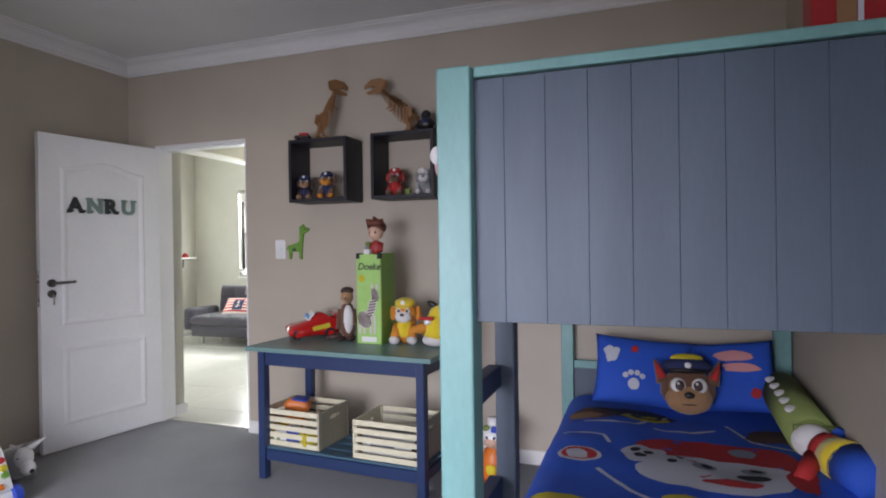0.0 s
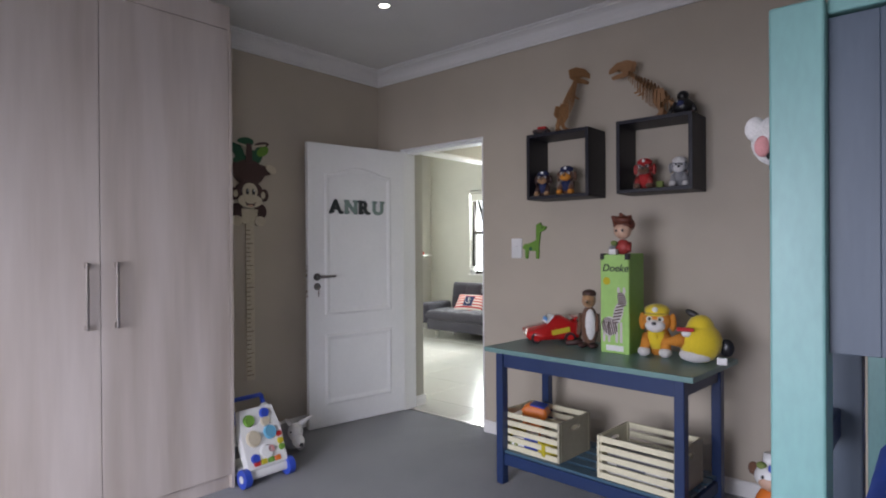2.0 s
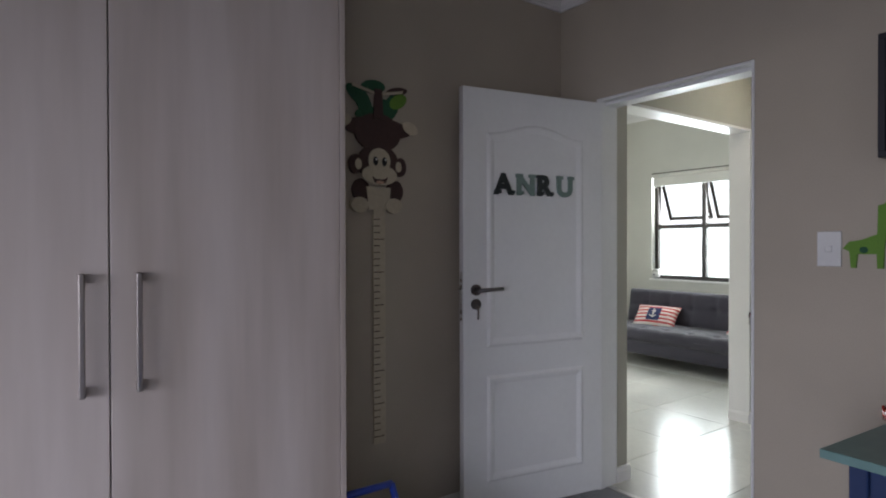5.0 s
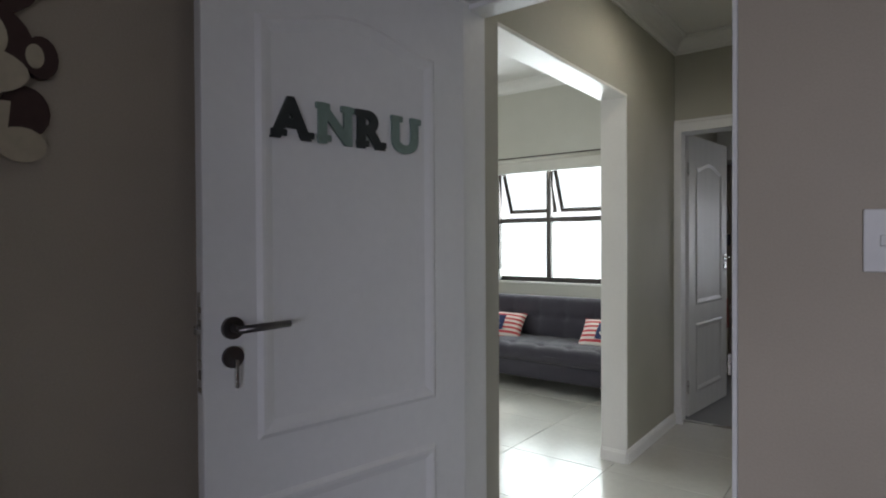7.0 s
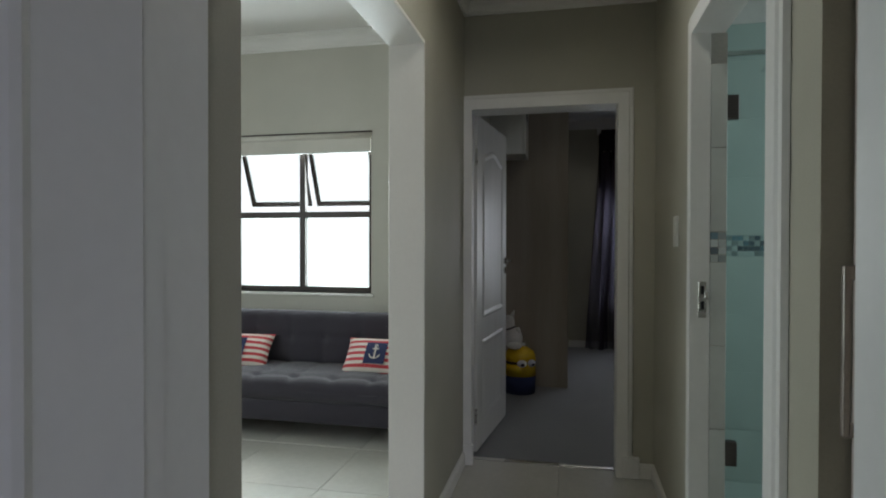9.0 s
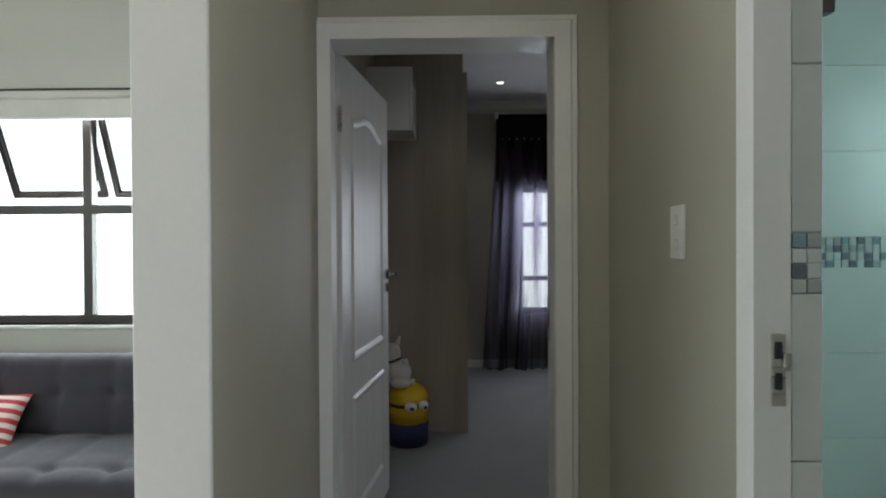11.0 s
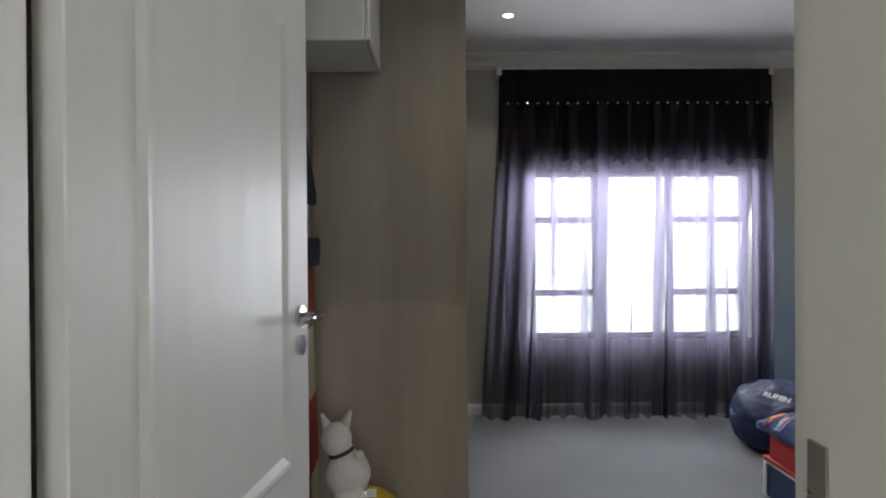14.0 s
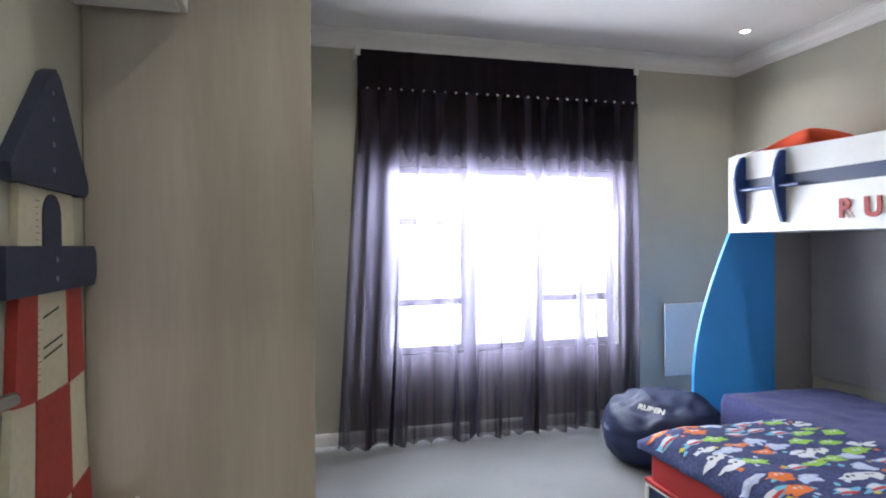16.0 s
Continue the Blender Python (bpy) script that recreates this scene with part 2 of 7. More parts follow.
BLACKBLUE = material("blue_black_paint", (0.008, 0.008, 0.015), 0.5, grain=0.08, scale=40, bump=0.05)
CREAM = material("cream_painted_wood", (0.66, 0.62, 0.44), 0.55, grain=0.05, scale=40, bump=0.1)
# the crates' cream again, darkened for the end turned from the light
CREAMSHADED = material("shaded_cream_wood", (0.36, 0.33, 0.24), 0.6, grain=0.05, scale=40, bump=0.1)
SOFA = material("charcoal_woven_fabric", (0.036, 0.032, 0.045), 0.9, grain=0.22, scale=500, bump=0.5, sheen=0.2, blotch=0.05)
BLUEFAB = material("royal_blue_cotton", (0.016, 0.085, 0.50), 0.8, grain=0.1, scale=300, bump=0.25)
NAVYFAB = material("navy_cotton", (0.018, 0.026, 0.085), 0.85, grain=0.1, scale=300, bump=0.25)
QUILT = material("navy_printed_cotton", (0.022, 0.032, 0.12), 0.9, grain=0.6, scale=75, bump=0.35, blotch=0.1)
NAVYNYLON = material("navy_nylon", (0.006, 0.014, 0.062), 0.62, grain=0.1, scale=200, bump=0.2)
PURPLE = material("blue_violet_waffle_blanket", (0.04, 0.047, 0.16), 0.95, grain=0.35, scale=140, bump=0.8, sheen=0.08)
REDFAB = material("red_cotton", (0.42, 0.02, 0.02), 0.8, grain=0.08, scale=300, bump=0.2)
STRIPERED = material("faded_red_weave", (0.46, 0.045, 0.06), 0.85, grain=0.12, scale=300, bump=0.3)
STRIPEWHITE = material("cream_weave", (0.66, 0.60, 0.54), 0.85, grain=0.08, scale=300, bump=0.3)
WHITEFAB = material("white_plush", (0.66, 0.64, 0.62), 0.95, grain=0.15, scale=220, bump=0.6, sheen=0.4)
GREYFAB = material("grey_plush", (0.26, 0.26, 0.27), 0.95, grain=0.15, scale=220, bump=0.6, sheen=0.4)
BROWN = material("brown_plush", (0.13, 0.06, 0.032), 0.95, grain=0.15, scale=220, bump=0.6, sheen=0.3)
DARKBROWN = material("dark_brown_paint", (0.055, 0.026, 0.022), 0.6, grain=0.1, scale=50)
TAN = material("tan_plush", (0.34, 0.19, 0.09), 0.95, grain=0.15, scale=220, bump=0.5, sheen=0.3)
BEIGE = material("beige_paint", (0.52, 0.46, 0.34), 0.6, grain=0.06, scale=50)
YELLOW = material("yellow_plush", (0.72, 0.54, 0.02), 0.85, grain=0.08, scale=220, bump=0.4, sheen=0.3)
GLOSSYELLOW = material("yellow_plastic", (0.68, 0.45, 0.012), 0.25, grain=0.02, coat=0.4)
ORANGE = material("orange_plastic", (0.66, 0.17, 0.02), 0.45, grain=0.05)
ORANGEPLUSH = material("orange_plush", (0.62, 0.24, 0.03), 0.9, grain=0.12, scale=220, bump=0.5)
REDPL = material("red_gloss_plastic", (0.45, 0.012, 0.012), 0.22, grain=0.02, coat=0.5)
BLACKPL = material("black_plastic", (0.012, 0.012, 0.014), 0.35)
WHITEPL = material("white_plastic", (0.72, 0.72, 0.7), 0.4, grain=0.02)
BLUEPL = material("blue_plastic", (0.03, 0.07, 0.42), 0.35, grain=0.03)
LIME = material("lime_green_paint", (0.33, 0.56, 0.15), 0.5, grain=0.05, scale=30, bump=0.06)
# same lime paint with shade put into its colour
LIMESHADED = material("shaded_lime_paint", (0.20, 0.38, 0.07), 0.5, grain=0.05, scale=30, bump=0.06)
GREEN = material("green_felt", (0.13, 0.27, 0.035), 0.8, grain=0.1, scale=160, bump=0.3)
OLIVE = material("olive_green_plush", (0.19, 0.24, 0.07), 0.9, grain=0.15, scale=220, bump=0.5)
LEAF = material("dark_green_felt", (0.02, 0.09, 0.045), 0.85, grain=0.1, scale=160)
PLYWOOD = material("plywood_puzzle_wood", (0.30, 0.15, 0.058), 0.65, grain=0.12, scale=60, bump=0.15, blotch=0.14)
SIGNDARK = material("black_green_letter_paint", (0.02, 0.026, 0.026), 0.5, grain=0.1)
SIGNGREEN = material("grey_green_letter_paint", (0.17, 0.235, 0.205), 0.5, grain=0.1)
LHNAVY = material("chalky_navy_paint", (0.024, 0.032, 0.065), 0.6, grain=0.15, scale=60, bump=0.15)
LHRED = material("brick_red_paint", (0.34, 0.035, 0.03), 0.55, grain=0.1, scale=50, bump=0.1)
LHCREAM = material("cream_board_paint", (0.58, 0.54, 0.41), 0.6, grain=0.06, scale=50, bump=0.08)
FINBLUE = material("royal_navy_paint", (0.012, 0.042, 0.185), 0.36, grain=0.05, scale=40, bump=0.06)
SKYBLUE = material("bright_blue_laminate", (0.07, 0.40, 1.0), 0.35, grain=0.02, scale=30)
GREYPANEL = material("warm_grey_board", (0.33, 0.32, 0.32), 0.5, grain=0.03, scale=40)
MUG = material("white_glazed_ceramic", (0.72, 0.72, 0.70), 0.15, grain=0.02, coat=0.4)
PINK = material("pink_plush", (0.62, 0.28, 0.28), 0.9, grain=0.1, scale=220)
SKINTONE = material("pale_vinyl", (0.58, 0.37, 0.26), 0.5, grain=0.03)
BLIND = material("cream_roller_blind", (0.62, 0.60, 0.55), 0.8, grain=0.04, scale=300, bump=0.1)
MOSAIC = [material("mosaic_%s" % k, c, 0.18, grain=0.08, scale=50, rand=0.15) for k, c in (("slate", (0.13, 0.16, 0.19)), ("blue", (0.20, 0.30, 0.36)), ("pale", (0.55, 0.60, 0.60)), ("grey", (0.33, 0.37, 0.38)))]


def glow(name, color, strength):
    m = bpy.data.materials.new(name)
    m.use_nodes = True
    b = m.node_tree.nodes["Principled BSDF"]
    b.inputs["Base Color"].default_value = (*color, 1)
    b.inputs["Emission Color"].default_value, b.inputs["Emission Strength"].default_value = (*color, 1), strength
    return m


def glassy(name, color, rough=0.0, clear=0.9):
    """Thin clear pane: mostly straight through, with a mirror gloss by Fresnel."""
    m = bpy.data.materials.new(name)
    m.use_nodes = True
    n, l = m.node_tree.nodes, m.node_tree.links
    n.remove(n["Principled BSDF"])
    t, g, f, mix = n.new("ShaderNodeBsdfTransparent"), n.new("ShaderNodeBsdfGlossy"), n.new("ShaderNodeFresnel"), n.new("ShaderNodeMixShader")
    t.inputs[0].default_value = (*color, 1)
    g.inputs["Roughness"].default_value = rough
    f.inputs[0].default_value = 1.45
    l.new(f.outputs[0], mix.inputs[0]), l.new(t.outputs[0], mix.inputs[1]), l.new(g.outputs[0], mix.inputs[2])
    l.new(mix.outputs[0], n["Material Output"].inputs[0])
    return m


def sheer(name, color, gap, through_color):
    """Woven voile: gaps between threads, threads that scatter light both ways."""
    m = bpy.data.materials.new(name)
    m.use_nodes = True
    n, l = m.node_tree.nodes, m.node_tree.links
    n.remove(n["Principled BSDF"])
    t, d, tr = n.new("ShaderNodeBsdfTransparent"), n.new("ShaderNodeBsdfDiffuse"), n.new("ShaderNodeBsdfTranslucent")
    d.inputs[0].default_value, tr.inputs[0].default_value = (*color, 1), (*through_color, 1)
    a, b = n.new("ShaderNodeMixShader"), n.new("ShaderNodeMixShader")
    a.inputs[0].default_value = 0.5
    no, mr, co = n.new("ShaderNodeTexNoise"), n.new("ShaderNodeMapRange"), n.new("ShaderNodeTexCoord")
    no.inputs["Scale"].default_value, no.inputs["Detail"].default_value = 10.0, 4.0
    # upright noise streaks imitate the folds' darkening through the see-through share
    fold_streaks = n.new("ShaderNodeMapping")
    fold_streaks.inputs["Scale"].default_value = (1.0, 0.0, 0.03)
    l.new(co.outputs["Object"], fold_streaks.inputs["Vector"])
    l.new(fold_streaks.outputs[0], no.inputs["Vector"])
    mr.inputs["From Min"].default_value, mr.inputs["From Max"].default_value = 0.40, 0.60
    mr.inputs["To Min"].default_value, mr.inputs["To Max"].default_value = 1 - gap * 1.2, 0.99
    l.new(no.outputs["Fac"], mr.inputs["Value"])
    l.new(d.outputs[0], a.inputs[1]), l.new(tr.outputs[0], a.inputs[2])
    l.new(mr.outputs[0], b.inputs[0]), l.new(t.outputs[0], b.inputs[1]), l.new(a.outputs[0], b.inputs[2])
    l.new(b.outputs[0], n["Material Output"].inputs[0])
    return m


GLASS = glassy("window_glass", (0.96, 0.98, 0.97))
SHOWERGLASS = glassy("green_tinted_shower_glass", (0.82, 0.92, 0.91))
VOILE = sheer("charcoal_plum_voile", (0.04, 0.032, 0.04), 0.27, (0.055, 0.05, 0.072))
VOILEBAND = sheer("charcoal_plum_heading", (0.03, 0.024, 0.03), 0.03, (0.03, 0.025, 0.03))
LAMPGLOW = glow("downlight_glow", (1.0, 0.95, 0.85), 9.0)
SKYGLOW = glow("hazy_sky_glow", (0.95, 0.97, 1.0), 4.5)


# ---- shape helpers ----
def rim(bm, pts, width, height, to):
    """A raised moulding along a closed outline (counter-clockwise 2D points); to(u, v, h) places it."""
    k = len(pts)
    rings = [[], [], [], []]
    for i in range(k):
        a, b, c = Vector(pts[i - 1]), Vector(pts[i]), Vector(pts[(i + 1) % k])
        n1 = Vector((-(b - a).y, (b - a).x)).normalized()
        n2 = Vector((-(c - b).y, (c - b).x)).normalized()
        n = (n1 + n2) / max(0.3, 1 + n1.dot(n2))
        for ring, (w, h) in zip(rings, ((0, 0), (0.3, 1), (0.55, 0.85), (1, 0.0))):
            p = b + n * width * w
            ring.append(bm.verts.new(to(p.x, p.y, height * h)))
    for r0, r1 in zip(rings, rings[1:]):
        for i in range(k):
            j = (i + 1) % k
            bm.faces.new((r0[i], r0[j], r1[j], r1[i]))


def plate(bm, pts, depth, to):
    """A flat board cut to an outline: front, back and edge."""
    f, b = [bm.verts.new(to(u, v, depth)) for u, v in pts], [bm.verts.new(to(u, v, 0)) for u, v in pts]
    bm.faces.new(f), bm.faces.new(b[::-1])
    for i in range(len(pts)):
        j = (i + 1) % len(pts)
        bm.faces.new((f[i], b[i], b[j], f[j]))


def oval(cx, cy, rx, ry, n=20, turn=0.0):
    c, s = math.cos(turn), math.sin(turn)
    return [(cx + rx * math.cos(a) * c - ry * math.sin(a) * s, cy + rx * math.cos(a) * s + ry * math.sin(a) * c) for a in (2 * math.pi * i / n for i in range(n))]


def arched(u0, u1, v0, v1, rise, n=10):
    """A panel outline with a gently arched top, counter-clockwise."""
    pts = [(u0, v0), (u1, v0), (u1, v1 - rise)]
    for i in range(1, n):
        s = i / n
        pts.append((u1 + (u0 - u1) * s, v1 - rise + rise * 0.5 * (1 - math.cos(2 * math.pi * s)) ** 1.0))
    return pts + [(u0, v1 - rise)]


def words(name, text, size, depth, mat, parent, m, bold=0.0, shear=0.0, spacing=1.0, label=""):
    cu = bpy.data.curves.new(name, "FONT")
    cu.body, cu.size, cu.extrude, cu.offset, cu.shear, cu.space_character = text, size, depth, bold, shear, spacing
    tmp = bpy.data.objects.new(name, cu)
    scene.collection.objects.link(tmp)
    me = bpy.data.meshes.new_from_object(tmp.evaluated_get(bpy.context.evaluated_depsgraph_get()))
    bpy.data.objects.remove(tmp)
    bpy.data.curves.remove(cu)
    me.name = name
    me.materials.clear()
    me.materials.append(mat)
    ob = new(name, me)
    ob.parent = parent
    ob.matrix_local = m
    if label:
        ob["label"] = label
    return ob


def cushion_mesh(w, d, h, n=18, puff=2.6, seed=0.0):
    """A stuffed cushion lying flat, centred, with pinched corners."""
    bm = bmesh.new()
    sides = []
    for sign in (1, -1):
        g = []
        for j in range(n + 1):
            row = []
            for i in range(n + 1):
                u, v = 2 * i / n - 1, 2 * j / n - 1
                k = max(0.0, (1 - abs(u) ** puff)) * max(0.0, (1 - abs(v) ** puff))
                z = sign * h / 2 * k ** 0.5 * (1 + 0.1 * noise.noise((u * 2 + seed, v * 2, sign)))
                pin = 1 - 0.06 * (1 - abs(u) ** 2) * abs(v) ** 3 - 0.0
                pin2 = 1 - 0.06 * (1 - abs(v) ** 2) * abs(u) ** 3
                row.append(bm.verts.new((u * w / 2 * pin2, v * d / 2 * pin, z)))
            g.append(row)
        for j in range(n):
            for i in range(n):
                q = (g[j][i], g[j][i + 1], g[j + 1][i + 1], g[j + 1][i])
                bm.faces.new(q if sign > 0 else q[::-1])
        sides.append(g)
    bmesh.ops.remove_doubles(bm, verts=bm.verts, dist=1e-4)
    return bm


def toy(name, pieces, m, label, category="soft toy", group=""):
    """A doll or soft toy: one mesh, one slot for each colour."""
    bm, mats = bmesh.new(), []
    for kind, mat, *a in pieces:
        if mat not in mats:
            mats.append(mat)
        k = mats.index(mat)
        before = set(bm.faces)
        if kind == "ball":
            add_ball(bm, a[0], a[1], 14, a[2] if len(a) > 2 else None)
        elif kind == "cyl":
            add_cyl(bm, a[0], a[1], a[2], a[3], 14)
        elif kind == "box":
            add_box(bm, *a[0], a[1] if len(a) > 1 else 0.004, 2, a[2] if len(a) > 2 else None)
        for f in set(bm.faces) - before:
            f.material_index, f.smooth = k, kind != "box"
    me = bpy.data.meshes.new(name)
    bm.to_mesh(me)
    bm.free()
    for mm in mats:
        me.materials.append(mm)
    ob = tagged(new(name, me), label, category, group)
    ob.matrix_world = m if isinstance(m, Matrix) else pose(*m)
    return ob


def limb(mat, p, q, r0, r1):
    return ("cyl", mat, r0, r1, p, q)


# ---- cornices, skirtings, frames ----
COVE = [(0, 0), (0, -0.105), (0.012, -0.105), (0.014, -0.092), (0.022, -0.085), (0.03, -0.06), (0.048, -0.038), (0.07, -0.026), (0.082, -0.022), (0.084, -0.012), (0.1, -0.01), (0.1, 0)]


def cornice(name, z, x0, x1, y0, y1, sides):
    bm = bmesh.new()
    for s in sides:
        if s == "n":
            sweep(bm, COVE, (x0, y1, z), (x1, y1, z), (0, 0, 1), (0, -1, 0))
        elif s == "s":
            sweep(bm, COVE, (x1, y0, z), (x0, y0, z), (0, 0, 1), (0, 1, 0))
        elif s == "w":
            sweep(bm, COVE, (x0, y0, z), (x0, y1, z), (0, 0, 1), (1, 0, 0))
        else:
            sweep(bm, COVE, (x1, y1, z), (x1, y0, z), (0, 0, 1), (-1, 0, 0))
    bmesh.ops.recalc_face_normals(bm, faces=bm.faces)
    return solo(name, bm, CEIL, "white moulded plaster cornice along the ceiling", "cornice", "structure")


cornice("trim_cornice_bedroom", CA - 0.001, 0, 4.36, -5.2, 0, "nwse")
cornice("trim_cornice_lounge", CL - 0.001, -2.76, 0.02, 0.14, 3.69, "nws")
cornice("trim_cornice_hall", CH - 0.001, 0.163, 1.2, 0.14, 2.71, "nwe")
cornice("trim_cornice_bedroom_north", CB - 0.001, 0.11, 4.1, 2.84, 6.68, "nwse")

SKIRT = [(0, 0), (0.014, 0), (0.014, 0.06), (0.011, 0.064), (0.011, 0.07), (0.006, 0.078), (0, 0.08)]


def skirting(runs):
    bm = bmesh.new()
    for p, q, out in runs:
        sweep(bm, SKIRT, (*p, 0), (*q, 0), (0, 0, 1), (*out, 0))
    bmesh.ops.recalc_face_normals(bm, faces=bm.faces)
    return solo("baseboard", bm, TRIM, "white painted wooden skirting board", "baseboard", "structure")


skirting([((1.064, 0), (4.36, 0), (0, -1)), ((0.0, -1.6), (0.0, 0), (1, 0)), ((0.0, 0), (0.25, 0), (0, -1)), ((4.36, 0), (4.36, -5.2), (-1, 0))])
skirting([((0.256, 0.147), (0.256, 0.262), (1, 0)), ((0.17, 0.248), (0.256, 0.248), (0, 1))])
skirting([((0.163, 1.76), (0.163, 2.69), (1, 0)), ((0.02, 1.76), (0.163, 1.76), (0, -1)), ((0.02, 1.76), (0.02, 2.71), (-1, 0)), ((1.2, 1.97), (1.2, 2.71), (-1, 0)), ((-2.76, 3.69), (-0.03, 3.69), (0, -1)), ((-2.76, 0.14), (-2.76, 3.69), (1, 0)), ((1.1, 2.71), (1.2, 2.71), (0, -1))])
skirting([((0.75, 6.68), (4.1, 6.68), (0, -1)), ((0.11, 2.86), (0.11, 4.59), (1, 0)), ((4.1, 2.84), (4.1, 6.68), (-1, 0)), ((1.1, 2.84), (4.1, 2.84), (0, 1))])

# rounded front edge of the lounge opening's far pier
solo("trim_opening_edge", box(0.014, 0.168, 1.752, 1.764, 0.0, 2.10, 0.004, 2), TRIM, "pale painted edge of the lounge opening", "trim", "structure")
solo("trim_opening_soffit", box(0.014, 0.168, 0.14, 1.764, 2.085, 2.103, 0.004, 2), TRIM, "pale painted soffit of the lounge opening", "trim", "structure")


def frame_piece(name, bm, parent, label=""):
    return part(name, bm, WHITE, parent, label)


# first bedroom's door frame, set into the wall
f1 = thing("door_1_frame", (0, 0, 0), "white painted wooden door frame in the taupe wall", "door frame", kind="structure")
for x0, x1, lx0, lx1 in ((0.251, 0.272, 0.251, 0.268), (1.050, 1.061, 1.054, 1.061)):
    bm = bmesh.new()
    add_box(bm, x0, x1, -0.003, 0.05, 0, 2.043, 0.002)
    add_box(bm, lx0, lx1, 0.05, 0.146, 0, 2.043, 0.002)
    frame_piece("jamb", bm, f1)
bm = bmesh.new()
add_box(bm, 0.253, 1.059, -0.002, 0.05, 2.03, 2.043, 0.002)
add_box(bm, 0.253, 1.059, 0.05, 0.145, 2.015, 2.043, 0.002)
frame_piece("head", bm, f1)
part("strike_plate", box(1.0475, 1.0505, 0.008, 0.03, 0.90, 1.06, 0.001), METAL, f1, "steel strike plate")
part("strike_lip", box(1.042, 1.050, -0.008, 0.012, 0.955, 1.005, 0.0015), METAL, f1, "steel strike lip")
part("threshold", box(0.275, 1.05, 0.055, 0.085, 0.0, 0.006, 0.002), METAL, f1, "thin metal carpet strip")

# far architraves of door_1 in the hall
ARCH = [(0, 0), (0, 0.022), (0.05, 0.022), (0.056, 0.016), (0.07, 0.014), (0.075, 0.0)]


def architrave(parent, a0, a1, top, to, width=0.08, hinge_side=True):
    """Two uprights and a head round an opening; to(a, out, z)."""
    for a, s in ((a0, -1), (a1, 1)) if hinge_side else ((a1, 1),):
        bm = bmesh.new()
        prof = [(a + s * w * width / 0.075, h) for w, h in ARCH]
        r0, r1 = [bm.verts.new(to(u, h, 0.0)) for u, h in prof], [bm.verts.new(to(u, h, top + (abs(u - a)))) for u, h in prof]
        for i in range(len(prof)):
            j = (i + 1) % len(prof)
            bm.faces.new((r0[i], r0[j], r1[j], r1[i]))
        bm.faces.new(r0), bm.faces.new(r1)
        bmesh.ops.recalc_face_normals(bm, faces=bm.faces)
        frame_piece("architrave", bm, parent)
    bm = bmesh.new()
    ends = []
    for a, s in ((a0, -1), (a1, 1)):
        ends.append([bm.verts.new(to(a + s * w * width / 0.075, h, top + w * width / 0.075)) for w, h in ARCH])
    for i in range(len(ARCH)):
        j = (i + 1) % len(ARCH)
        bm.faces.new((ends[0][i], ends[0][j], ends[1][j], ends[1][i]))
    bm.faces.new(ends[0]), bm.faces.new(ends[1])
    bmesh.ops.recalc_face_normals(bm, faces=bm.faces)
    frame_piece("architrave_head", bm, parent)


solo("wall_hall_nib", box(0.166, 0.256, 0.1465, 0.248, 0, 2.44, 0.003), HALLPAINT, "short taupe wall return beside the doorway", "wall", "structure")

# second bedroom's door frame
f2 = thing("door_2_frame", (0, 0, 0), "white painted wooden door frame with moulded architrave", "door frame", kind="structure")
architrave(f2, 0.21, 1.004, 2.02, lambda a, o, z: (a, 2.708 - o, z), 0.085)
architrave(f2, 0.19, 1.008, 2.02, lambda a, o, z: (a, 2.842 + o, z), 0.06, False)
for x0, x1, s in ((0.17, 0.197, 1), (1.002, 1.03, -1)):
    bm = bmesh.new()
    add_box(bm, x0, x1, 2.705, 2.845, 0, 2.055, 0.002)
    frame_piece("jamb", bm, f2)
frame_piece("head", box(0.17, 1.03, 2.705, 2.845, 2.02, 2.053, 0.002), f2)
part("strike_plate", box(0.9985, 1.0015, 2.80, 2.83, 0.93, 1.10, 0.001), METAL, f2, "steel strike plate")
part("threshold", box(0.198, 1.001, 2.785, 2.815, 0.0, 0.006, 0.002), METAL, f2, "thin metal carpet strip")
for x in (0.16, 1.063):
    frame_piece("plinth_block", box(x - 0.03, x + 0.06, 2.678, 2.71, 0, 0.115, 0.004), f2)

# bathroom's door frame
f3 = thing("door_3_frame", (0, 0, 0), "white painted bathroom door frame with moulded architrave", "door frame", kind="structure")
architrave(f3, 0.853, 1.67, 2.02, lambda a, o, z: (1.198 - o, a, z), 0.085)
for y0, y1 in ((0.815, 0.853), (1.67, 1.70)):
    frame_piece("jamb", box(1.196, 1.243, y0, y1, 0, 2.055, 0.002), f3)
frame_piece("head", box(1.196, 1.294, 0.815, 1.70, 2.02, 2.053, 0.002), f3)
part("strike_plate", box(1.205, 1.232, 1.667, 1.6695, 1.0, 1.13, 0.001), METAL, f3, "steel strike plate")
part("strike_lip", box(1.225, 1.238, 1.66, 1.668, 1.065, 1.095, 0.001), METAL, f3, "steel strike lip")
for z in (1.03, 1.085):
    part("latch_hole", box(1.213, 1.224, 1.664, 1.6672, z, z + 0.03), BLACKPL, f3, "dark latch hole")


